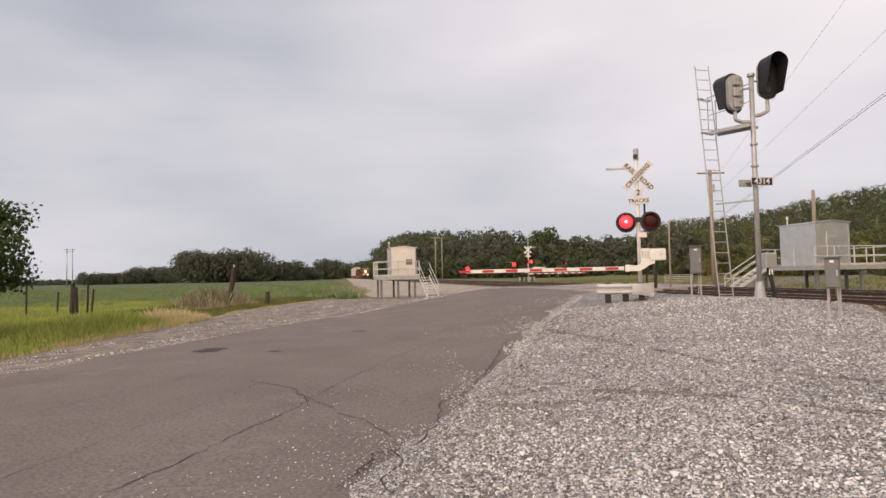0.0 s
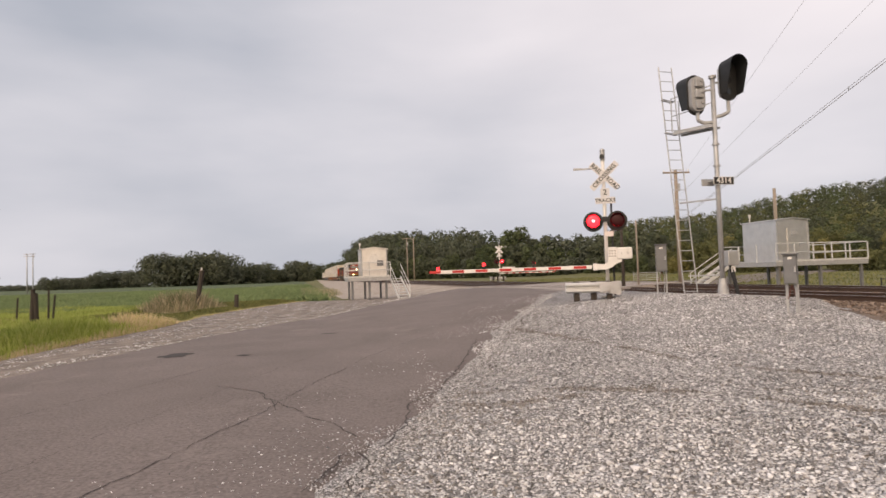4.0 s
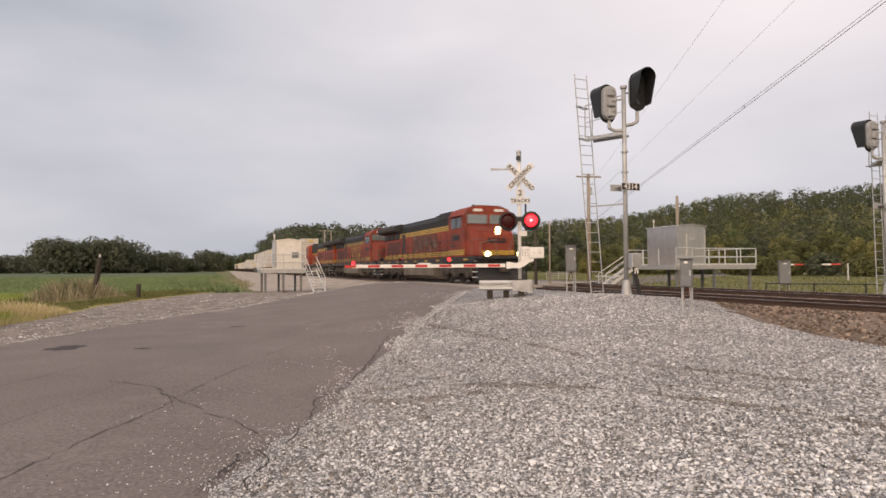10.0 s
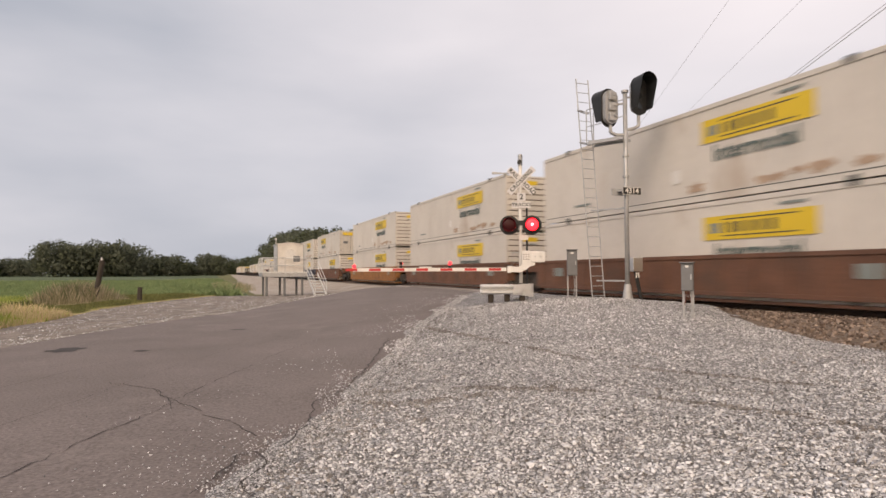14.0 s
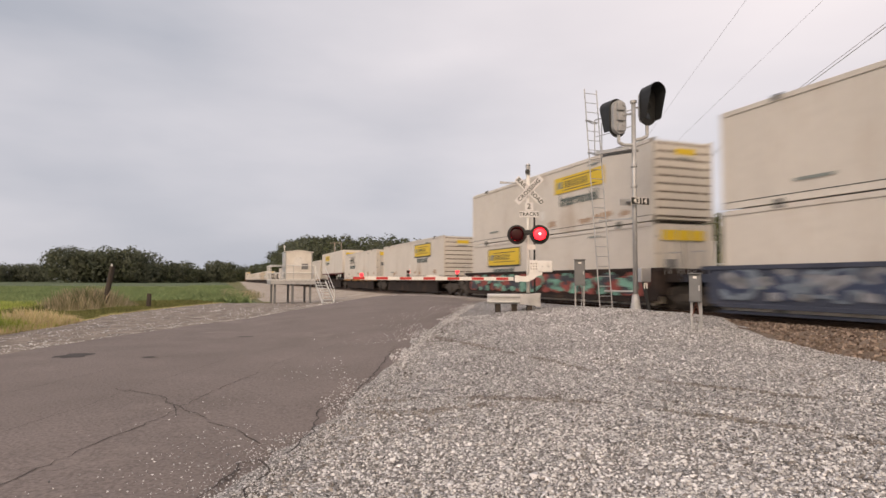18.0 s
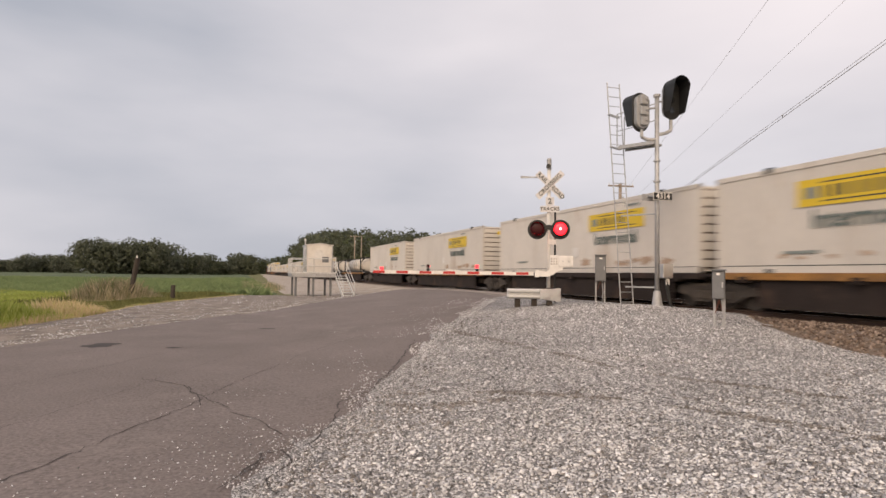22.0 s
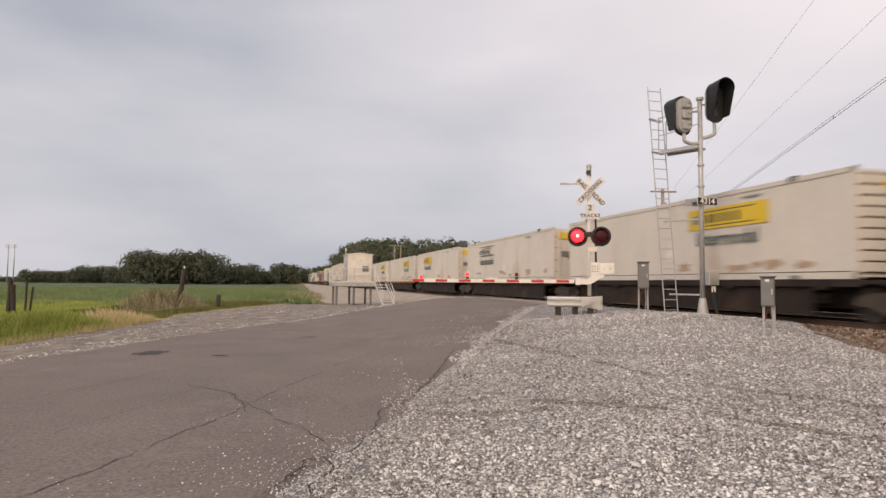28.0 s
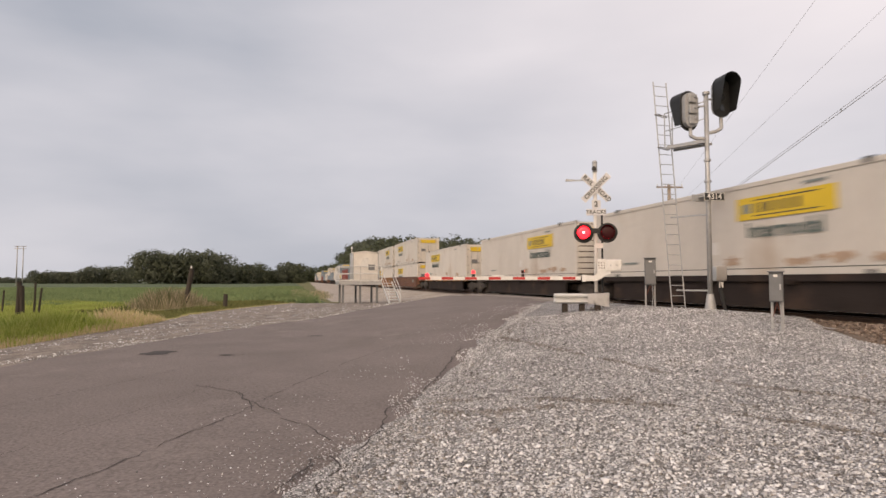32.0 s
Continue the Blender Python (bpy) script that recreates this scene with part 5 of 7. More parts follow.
through_wire((20.6, 45.9, 5.06), (18.42, 19.63, 9.93), 1.9, 0.014, "dark overhead wire slung from a utility pole")
through_wire((20.6, 45.9, 5.16), (18.42, 19.63, 10.06), 1.9, 0.010, "thin strand clipped along the overhead wire")
for k in (0.80, 1.22):
    q = Vector((20.6, 45.9, 5.11)).lerp(Vector((18.42, 19.63, 9.995)), k)
    tagged(link_bm("wire_clip", box(q.x, q.y, q.z - 0.2 * (k / 1.9) * (1 - k / 1.9), 0.03, 0.03, 0.15, 0.006), M_GREYBOX), "dark clip joining two strands of wire", "wire clip")
through_wire((20.6, 45.9, 6.9), (18.77, 21.5, 12.56), 1.7, 0.006, "thin overhead wire high over the tracks")
through_wire((20.6, 45.9, 8.0), (15.79, 21.86, 12.52), 1.7, 0.006, "thin overhead wire high over the tracks")


def fence_post(x, y, z, h, r, lean, label, square=False, mat=None, extra=False):
    g = thing("fence_post", label, "fence post", pose(x, y, z, 0, lean, 0))
    bm = tube((0, 0, -0.3), (0, 0, h), r, r * 0.9, 10) if not square else box(0, 0, h / 2 - 0.15, r * 2, r * 2, h + 0.3, 0.02)
    for v in bm.verts:
        v.co += Vector((noise.noise(v.co * 3 + Vector((x, 0, 0))), noise.noise(v.co * 3 + Vector((0, y, 0))), 0)) * r * 0.3
    part("shaft", bm, mat or M_WOODDARK, g)
    if extra:
        part("insulator", tube((-0.05, 0, h), (-0.07, 0, h + 0.16), 0.05, 0.03, 8), M_WHITE, g)
    return g


fence_post(-12.6, 36.2, -0.12, 2.45, 0.15, 9, "leaning dark wooden fence post in dry weeds", extra=True)
fence_post(-10.3, 36.2, -0.1, 0.92, 0.13, 1, "short stump of an old wooden post")
fence_post(-20.5, 30.3, 0.0, 1.62, 0.045, 0, "thin steel fence post in tall grass", mat=M_BLACK)
for dx, h, ln_ in ((0, 1.55, 2), (0.22, 1.35, -3), (0.75, 1.5, 1), (0.95, 1.25, 5)):
    fence_post(-18.2 + dx, 30.2, 0.0, h, 0.11 if dx < 0.5 else 0.05, ln_, "old fence posts clustered in tall grass")
for dx, h in ((-1.9, 1.0), (-2.6, 0.8)):
    fence_post(-18.2 + dx, 33.2, -0.1, h + 0.4, 0.05, 3, "thin weathered fence stake in tall grass")


def pipe_fence():
    g = thing("pipe_fence", "low black pipe fence beyond the far track", "fence")
    a = xy(23.2, 26.4)
    d_ = (xy(18.0, 30.8) - a)
    n = 8
    step_ = Vector((2.05, -2.05, 0)) * 0.72
    for i in range(n + 1):
        p = a + step_ * i
        z = ground_z(p.dot(ES), p.dot(EU))
        part("post", tube((p.x, p.y, z - 0.2), (p.x, p.y, z + 0.85), 0.035, n=8), M_BLACK, g)
        if i:
            for h in (0.80,):
                part("rail", tube((q.x, q.y, zq + h), (p.x, p.y, z + h), 0.028, n=8), M_BLACK, g)
        q, zq = p, z
    return g


pipe_fence()


def farm_gate(x, y, z, label):
    g = thing("farm_gate", label, "gate", pose(x, y, z, 0, 0, -20))
    for k in range(5):
        part("bar", tube((0, 0, 0.3 + 0.22 * k), (3.2, 0, 0.3 + 0.22 * k), 0.03, n=6), M_GALV, g)
    for k in range(3):
        part("upright", tube((1.6 * k, 0, 0.1), (1.6 * k, 0, 1.3), 0.035, n=6), M_GALV, g)
    return g


farm_gate(28.0, 76, -0.2, "closed galvanised farm gate at the edge of the wood")


def far_barrier(x, y, z):
    g = thing("far_barrier", "distant red and white barrier arm before the wood", "barrier", pose(x, y, z, 0, 0, -40))
    for k, mt in enumerate((M_WHITE, M_RED) * 3):
        if k in (2, 3):
            continue
        part("stripe", box(0.9 * k, 0, 1.9, 0.9, 0.06, 0.16), mt, g)
    part("post", box(5.6, 0, 0.9, 0.15, 0.15, 2.2), M_GALV, g)
    part("arm", box(2.6, 0.05, 1.9, 6.2, 0.04, 0.10), M_BLACK, g)
    return g


far_barrier(52.5, 62.0, -0.15)


# ---- the train ----
# x points the way it runs, y away from the eye, z up from the rail
SPEED = 23.4
MOVERS = []


def train_rows(back):
    """Rows for a thing whose origin passes `back` metres along at nine seconds."""
    rows_ = []
    for i in range(33):
        t = float(i)
        s = back - SPEED * (t - 9.0)
        p, head = rail_point(s, U1)
        rows_.append((t, pose(p.x, p.y, RAIL_Z, 0, 0, head - 90)))
    return rows_


def wheelset(parent, x, r=0.50, half=0.755):
    w = part("wheelset", tube((x, -half - 0.05, r), (x, half + 0.05, r), 0.09, n=10), M_TRUCK, parent)
    for y in (-half, half):
        b = disc((x, y, r), (0, 1, 0), r, 0.13, 22)
        disc((x, y + (0.07 if y < 0 else -0.07), r), (0, 1, 0), r + 0.028, 0.03, 22, b)
        part("wheel", b, M_TRUCK, w)
    return w


def loco_truck(parent, cx):
    t = thing("truck", "", "")
    t.parent = parent
    t.empty_display_size = 0.2
    for dx in (-2.0, 0.0, 2.0):
        wheelset(t, cx + dx, 0.53)
    part("motor_block", box(cx, 0, 0.62, 5.3, 1.15, 0.62, 0.05), M_LOCOBLACK, t)
    for y in (-1.18, 1.18):
        outline = [(cx - 2.75, 0.72), (cx - 2.55, 0.98), (cx - 1.4, 1.06), (cx - 1.0, 0.98), (cx + 1.0, 0.98), (cx + 1.4, 1.06), (cx + 2.55, 0.98), (cx + 2.75, 0.72),
                   (cx + 2.35, 0.42), (cx + 1.65, 0.42), (cx + 1.35, 0.62), (cx + 0.65, 0.62), (cx + 0.35, 0.40), (cx - 0.35, 0.40), (cx - 0.65, 0.62), (cx - 1.35, 0.62), (cx - 1.65, 0.42), (cx - 2.35, 0.42)]
        part("side_frame", prism(outline, y - 0.07, y + 0.07), M_TRUCK, t, "dusty cast truck frame")
        for dx in (-2.0, 0.0, 2.0):
            part("journal_box", box(cx + dx, y * 1.07, 0.55, 0.36, 0.16, 0.36, 0.03), M_TRUCK, t)
        for dx in (-1.0, 1.0):
            part("spring", tube((cx + dx, y * 1.05, 0.66), (cx + dx, y * 1.05, 1.02), 0.10, n=10), M_TRUCK, t)
            part("brake_cylinder", tube((cx + dx - 0.28, y * 1.1, 1.12), (cx + dx + 0.28, y * 1.1, 1.12), 0.10, n=10), M_TRUCK, t)
        part("sand_pipe", pipe([(cx + 2.75, y * 0.95, 1.2), (cx + 2.9, y * 0.9, 0.5)], 0.03), M_TRUCK, t)
    return t


def graffiti(parent, x0, x1, z0, z1, y, mats, seed, n):
    """Fat sprayed letters without meaning: a pale body, a darker heart and a stroke, laid over one another."""
    rng = random.Random(seed)
    w, zc, hh = (x1 - x0) / n, (z0 + z1) / 2, (z1 - z0) / 2
    for k in range(n):
        cx = x0 + w * (k + 0.5) + rng.uniform(-0.1, 0.1)
        for layer, (q, mat) in enumerate(((1.0, mats[k % 2]), (0.70, mats[2]), (0.52, mats[(k + 1) % 2]), (0.22, mats[2]))):
            ph, lobes, amp = rng.uniform(0, 6.28), rng.choice((2, 3, 4, 5)), rng.uniform(0.15, 0.42)
            dx, dz = rng.uniform(-0.16, 0.16) * min(layer, 2), rng.uniform(-0.10, 0.10) * min(layer, 2)
            o = []
            for i in range(20):
                a = 2 * math.pi * i / 20
                r_ = q * (1 + amp * math.sin(lobes * a + ph))
                o.append((cx + dx + w * 0.56 * r_ * math.cos(a), max(z0, min(z1, zc + dz + hh * 1.05 * r_ * math.sin(a)))))
            part("graffiti_shape", prism(o, y - 0.004 * (layer + 1) - 0.0015 * (k % 2), y), mat, parent, "sprayed graffiti shape")


def letter_blocks(parent, x0, z0, w, h, n, mat, y=-0.962, slant=0.12, name="emblem_shape"):
    """The railway's wordmark as plain slanted shapes: open frames over a long wedge."""
    step_ = w / n
    b = 0.16 * h
    for i in range(n):
        x, e = x0 - i * step_, step_ * 0.76
        lean = lambda z: -slant * (z - z0) / h
        bar = lambda xa, xb, za, zb: [(xa + lean(za), za), (xb + lean(za), za), (xb + lean(zb), zb), (xa + lean(zb), zb)]
        for o in (bar(x, x - e * 0.24, z0, z0 + h), bar(x - e * 0.24, x - e * 0.76, z0 + h - b, z0 + h), bar(x - e * 0.24, x - e * 0.76, z0, z0 + b), bar(x - e * 0.76, x - e, z0, z0 + h)):
            part(name, prism(o, y - 0.006, y), mat, parent)
    part(name, prism([(x0 + 0.1, z0 - 0.20), (x0 - w * 0.95, z0 - 0.13), (x0 - w * 0.95, z0 - 0.08), (x0 + 0.1, z0 - 0.05)], y - 0.006, y), mat, parent)


def locomotive(label, style):
    g = thing("locomotive", label, "locomotive", group="locomotives of the train")
    paint = M_ORANGE if style == "new" else M_ORANGEDULL
    stripe = M_YELLOWDULL if style == "old" else M_YELLOW
    # frame and walkway
    fr = part("underframe", box(0, 0, 1.30, 21.0, 2.3, 0.34, 0.03), M_LOCOBLACK, g)
    part("walkway", box(0, 0, 1.53, 21.4, 3.06, 0.12, 0.015), M_LOCOBLACK, g)
    for y in (-1.535, 1.535):
        part("sill_band", box(0, y, 1.42, 21.2, 0.02, 0.30), M_LOCOBLACK, g)
        for k in range(9):
            part("sill_plate", box(-9.2 + 2.3 * k, y * 1.008, 1.43, 0.55, 0.02, 0.10), stripe, g)
    # long hood
    hood = part("long_hood", box(-1.9, 0, 2.72, 16.8, 1.9, 2.28, 0.05), paint, g, "orange machinery hood with access doors")
    for y in (-0.952, 0.952):
        part("lower_stripe", box(-1.9, y, 1.86, 16.6, 0.012, 0.30), stripe, hood, "yellow stripe")
        for dz in (-0.055, 0.055):
            part("stripe_edge", box(-1.9, y * 1.002, 1.86 + dz, 16.6, 0.012, 0.03), M_LOCOBLACK, hood)
        part("upper_stripe", box(0.1, y, 3.52, 12.6, 0.012, 0.32), stripe, hood, "yellow stripe")
        for dz in (-0.055, 0.055):
            part("stripe_edge", box(0.1, y * 1.002, 3.52 + dz, 12.6, 0.012, 0.03), M_LOCOBLACK, hood)
        for k in range(10):
            part("door_seam", box(4.6 - 1.02 * k, y * 1.001, 2.72, 0.03, 0.012, 1.40), M_LOCOBLACK, hood)
        for k in range(6):
            part("louvre", box(-5.9 - 0.66 * k, y * 1.004, 2.60, 0.30, 0.02, 1.05), M_LOCOBLACK, hood, "dark louvred opening")
        part("louvre", box(-4.7, y * 1.004, 2.85, 0.8, 0.02, 1.5), M_LOCOBLACK, hood)
    # roof and radiator wings
    roof = [(-0.96, 3.68), (-1.0, 4.10), (-0.88, 4.42), (0.88, 4.42), (1.0, 4.10), (0.96, 3.68)]
    m_side = Matrix.Rotation(radians(90), 4, "Z")
    part("hood_roof", prism(roof, -6.35, 6.2, None, m_side), M_LOCOBLACK, g, "sooty black roof")
    wing = [(-0.94, 3.82), (-1.44, 3.94), (-1.50, 4.02), (-1.50, 4.30), (-1.10, 4.46), (1.10, 4.46), (1.50, 4.30), (1.50, 4.02), (1.44, 3.92), (0.94, 3.80)]
    part("radiator_housing", prism(wing, 5.4, 10.85, None, m_side), M_LOCOBLACK, g, "black overhanging radiator housing")
    for y in (-1, 1):
        for k in range(2):
            part("radiator_grille", box(-7.1 - 1.75 * k, y * 1.506, 4.16, 1.5, 0.02, 0.22), M_TRUCK, g)
        for k in range(3):
            part("radiator_intake", prism([(y * 0.953, 3.28), (y * 1.02, 3.34), (y * 1.02, 3.72), (y * 0.953, 3.76)], 5.9 + 1.5 * k, 7.1 + 1.5 * k, None, m_side), M_LOCOBLACK, g, "dark radiator intake screen")
    part("rear_stripe", box(-10.31, 0, 3.58, 0.02, 1.7, 0.26), stripe, g)
    part("rear_stripe", box(-10.31, 0, 1.86, 0.02, 1.8, 0.30), stripe, g)
    part("exhaust_stack", box(1.4, 0, 4.52, 1.0, 0.6, 0.24, 0.04), M_LOCOBLACK, g)
    part("dynamic_brake", box(4.6, 0, 4.30, 2.2, 2.05, 0.50, 0.06), M_LOCOBLACK, g)
    for x in (-1.2, -3.6):
        part("roof_fan", tube((x, 0, 4.40), (x, 0, 4.52), 0.45, n=20), M_LOCOBLACK, g)
    # cab
    cabp = [(-1.53, 1.59), (-1.53, 4.02), (-1.30, 4.42), (-0.75, 4.62), (0.75, 4.62), (1.30, 4.42), (1.53, 4.02), (1.53, 1.59)]
    cab = part("cab", prism(cabp, -9.05, -6.5, None, m_side), paint, g, "orange driver's cab")
    for y in (-1.536, 1.536):
        part("side_window", box(7.35, y, 3.62, 0.72, 0.02, 0.62, 0.006), M_GLASS, cab)
        part("side_window", box(8.20, y, 3.62, 0.72, 0.02, 0.62, 0.006), M_GLASS, cab)
        part("window_frame", box(7.78, y * 1.004, 3.62, 0.07, 0.03, 0.70), M_LOCOBLACK, cab)
        part("sun_visor", box(7.8, y * 1.05, 4.02, 1.9, 0.16, 0.03), paint, cab)
        part("stripe", box(7.78, y, 1.86, 2.5, 0.012, 0.30), stripe, cab, "yellow stripe")
        for dz in (-0.055, 0.055):
            part("stripe_edge", box(7.78, y * 1.002, 1.86 + dz, 2.5, 0.012, 0.03), M_LOCOBLACK, cab)
        part("number_bars", box(7.7, y * 1.0005, 2.75, 1.2, 0.012, 0.34), M_LOCOBLACK, cab, "dark road number as a plain bar")
        part("cab_vent", box(7.2, y, 2.25, 0.6, 0.012, 0.12), M_LOCOBLACK, cab)
    for y in (-0.72, 0.72):
        part("windscreen", box(9.06, y, 3.80, 0.03, 1.26, 0.52, 0.01), M_WINDSCREEN, cab, "windscreen pane with the pale sky's reflection in its colour")
        part("number_board", box(9.07, y * 0.95, 4.33, 0.06, 0.55, 0.16, 0.01), M_WHITE, cab)
    part("horn", tube((7.2, -0.3, 4.62), (7.6, -0.3, 4.74), 0.06, 0.10, 10), M_LOCOBLACK, cab)
    part("air_unit", box(7.4, 0.2, 4.68, 1.0, 0.9, 0.16, 0.03), M_LOCOBLACK, cab)
    # nose
    bm = bmesh.new()
    bk = [bm.verts.new(v) for v in ((9.02, -1.47, 1.59), (9.02, 1.47, 1.59), (9.02, 1.47, 3.42), (9.02, -1.47, 3.42))]
    ft = [bm.verts.new(v) for v in ((10.34, -1.12, 1.59), (10.34, 1.12, 1.59), (10.26, 0.98, 3.02), (10.26, -0.98, 3.02))]
    bm.faces.new(bk)
    bm.faces.new(ft[::-1])
    for i in range(4):
        j = (i + 1) % 4
        bm.faces.new((bk[i], bk[j], ft[j], ft[i]))
    bmesh.ops.bevel(bm, geom=[e for e in bm.edges], offset=0.09, segments=2, affect="EDGES")
    nose = part("nose", bm, paint, g, "blunt orange nose with dark emblem bars")
    part("nose_stripe", box(10.345, 0, 1.80, 0.02, 2.0, 0.26), stripe, nose)
    part("emblem_bar", box(10.315, -0.1, 2.42, 0.02, 1.25, 0.10), M_LOCOBLACK, nose)
    for k in range(4):
        part("emblem_shape", box(10.31, -0.52 + 0.30 * k, 2.58, 0.02, 0.2, 0.16), M_LOCOBLACK, nose)
    hl = part("headlight", box(10.13, 0, 3.06, 0.34, 0.30, 0.46, 0.05), paint, nose)
    lit = style == "lead"
    for z in (2.97, 3.17):
        part("lens", disc((10.31, 0, z), (1, 0, 0), 0.135, 0.03, 16), M_HEADRIM if lit else M_GLASS, hl, "lit headlight lens" if lit else "")
        if lit:
            part("lamp", disc((10.33, 0, z), (1, 0, 0), 0.07, 0.03, 12), M_HEADLIGHT, hl)
    # pilot, plough and steps
    part("plough", prism([(10.55, 0.95), (10.95, 0.55), (11.05, 0.16), (10.75, 0.16), (10.4, 0.5), (10.3, 0.95)], -1.42, 1.42), M_LOCOBLACK, g, "black snow plough")
    part("front_platform", box(10.75, 0, 1.50, 0.7, 2.9, 0.14, 0.02), M_LOCOBLACK, g)
    part("pilot_sheet", box(10.62, 0, 1.18, 0.10, 2.9, 0.52, 0.02), M_LOCOBLACK, g)
    part("coupler", box(11.05, 0, 0.88, 0.55, 0.30, 0.32, 0.04), M_TRUCK, g)
    part("rear_coupler", box(-11.0, 0, 0.88, 0.55, 0.30, 0.32, 0.04), M_TRUCK, g)
    part("rear_platform", box(-10.6, 0, 1.18, 0.3, 2.9, 0.52, 0.02), M_LOCOBLACK, g)
    for y in (-1.0, 1.0):
        dl = part("ditch_light", box(11.0, y, 1.72, 0.16, 0.34, 0.34, 0.03), M_LOCOBLACK, g)
        part("lens", disc((11.09, y, 1.72), (1, 0, 0), 0.16, 0.02, 16), M_HEADRIM if lit else M_GLASS, dl)
        if lit:
            part("lamp", disc((11.105, y, 1.72), (1, 0, 0), 0.08, 0.02, 12), M_HEADLIGHT, dl)
    for sx, e in ((1, 10.35), (-1, -10.35)):
        for y in (-1.35, 1.35):
            for k in range(4):
                part("step", box(e, y, 0.42 + 0.30 * k, 0.52, 0.34, 0.035), M_WHITE, g, "pale step edge")
            part("step_rail", pipe([(e - sx * 0.32, y * 1.12, 0.5), (e - sx * 0.32, y * 1.12, 2.55), (e + sx * 0.3, y * 0.78, 2.55)], 0.020), M_TANKGREY, g)
    part("nose_rail", pipe([(10.98, -1.4, 1.5), (10.98, -1.4, 2.35), (10.98, -0.5, 2.5), (10.98, -0.35, 1.6)], 0.022), M_TANKGREY, g)
    part("nose_rail", pipe([(10.98, 1.4, 1.5), (10.98, 1.4, 2.35), (10.98, 0.5, 2.5), (10.98, 0.35, 1.6)], 0.022), M_TANKGREY, g)
    for y in (-1.5, 1.5):
        for z in (2.05, 2.62):
            part("walkway_rail", tube((-10.4, y, z), (6.3, y, z), 0.018, n=6), M_LOCOBLACK, g)
        for k in range(13):
            part("stanchion", tube((-10.3 + 1.38 * k, y, 1.55), (-10.3 + 1.38 * k, y, 2.64), 0.018, n=6), M_LOCOBLACK, g)
    # tank, reservoirs, trucks
    tk = [(-1.30, 1.14), (-1.46, 1.04), (-1.46, 0.46), (-1.05, 0.20), (1.05, 0.20), (1.46, 0.46), (1.46, 1.04), (1.30, 1.14)]
    part("fuel_tank", prism(tk, -3.6, 3.2, None, m_side), M_TANKPALE if style == "new" else M_TANKGREY, g, "dusty grey fuel tank")
    for y in (-1.2, 1.2):
        part("air_reservoir", tube((-4.1, y, 1.0), (-1.6 + 0.2, y * 1.12, 1.0), 0.17, n=12), M_TANKGREY, g)
    loco_truck(g, 6.9)
    loco_truck(g, -6.9)
    # markings
    if style == "lead":
        graffiti(hood, -2.4, 3.0, 2.08, 3.34, -0.956, (M_FADED[0], M_FADED[1], M_FADED[2]), 5, 6)
    elif style == "old":
        letter_blocks(hood, 2.6, 2.36, 4.6, 0.85, 4, stripe, slant=0.0)
    else:
        letter_blocks(hood, 1.5, 2.50, 5.2, 0.62, 4, M_LOCOBLACK, y=0.966)
    if style == "new":
        for y in (-1, 1):
            part("blower_housing", box(4.1, y * 0.985, 3.84, 4.8, 0.07, 1.20, 0.01), M_LOCOBLACK, g, "tall sooty black side panel behind the cab")
            part("upper_stripe", box(4.1, y * 0.962, 3.13, 4.8, 0.012, 0.20), stripe, hood, "yellow stripe")
            part("stripe_edge", box(4.1, y * 0.964, 3.13, 4.8, 0.012, 0.03), M_LOCOBLACK, hood)
            for x in (2.3, 3.4, 4.5):
                part("housing_vent", box(x, y * 1.024, 3.95, 0.62, 0.012, 0.55), M_TRUCK, g)
    return g


for k, (style, mid, rev) in enumerate((("lead", 65.1, 0), ("old", 87.4, 0), ("new", 110.0, 180))):
    lb = ("leading orange and black diesel locomotive with lit headlights", "second orange diesel locomotive with faded yellow markings", "third orange diesel locomotive coupled cab last")[k]
    MOVERS.append((locomotive(lb, style), mid, rev))


# -- containers --
CL = 16.15
M_GROOVESHADE = material("rusty_groove_shade", (0.13, 0.085, 0.06), 0.9, vary=0.3, scale=5, grain=30)
M_RUSTSTAIN = material("rust_stain", (0.47, 0.345, 0.255), 0.7, vary=0.2, scale=3, grain=25, bump=0.0)
M_TAN = material("container_tan", (0.56, 0.475, 0.375), 0.55, vary=0.12, scale=0.8, grain=14, bump=0.04, dirt=(0.40, 0.31, 0.23), dirt_amount=0.25, stretch=(1, 1, 0.35))
M_TANKWHITE = material("stained_white_tank", (0.66, 0.61, 0.55), 0.5, vary=0.2, scale=0.9, grain=10, bump=0.03, dirt=(0.36, 0.28, 0.21), dirt_amount=0.35)


def ribbed(length, w, z0, z1, n, out):
    """A block with n upright ribs along both long sides, in one closed piece."""
    bm = bmesh.new()
    side = [(-length / 2, 0.0)]
    for k in range(n):
        x = -length / 2 + length * (k + 0.5) / n
        side += [(x - 0.035, 0.0), (x - 0.025, out), (x + 0.025, out), (x + 0.035, 0.0)]
    side.append((length / 2, 0.0))
    ring = [(x, -w / 2 - o) for x, o in side] + [(x, w / 2 + o) for x, o in side[::-1]]
    a = [bm.verts.new((x, y, z0)) for x, y in ring]
    b = [bm.verts.new((x, y, z1)) for x, y in ring]
    for i in range(len(ring)):
        j = (i + 1) % len(ring)
        bm.faces.new((a[i], a[j], b[j], b[i]))
    m = len(side)
    for i in range(m - 1):
        for r_ in (a, b):
            bm.faces.new((r_[i], r_[i + 1], r_[2 * m - 2 - i], r_[2 * m - 1 - i]))
    return bm


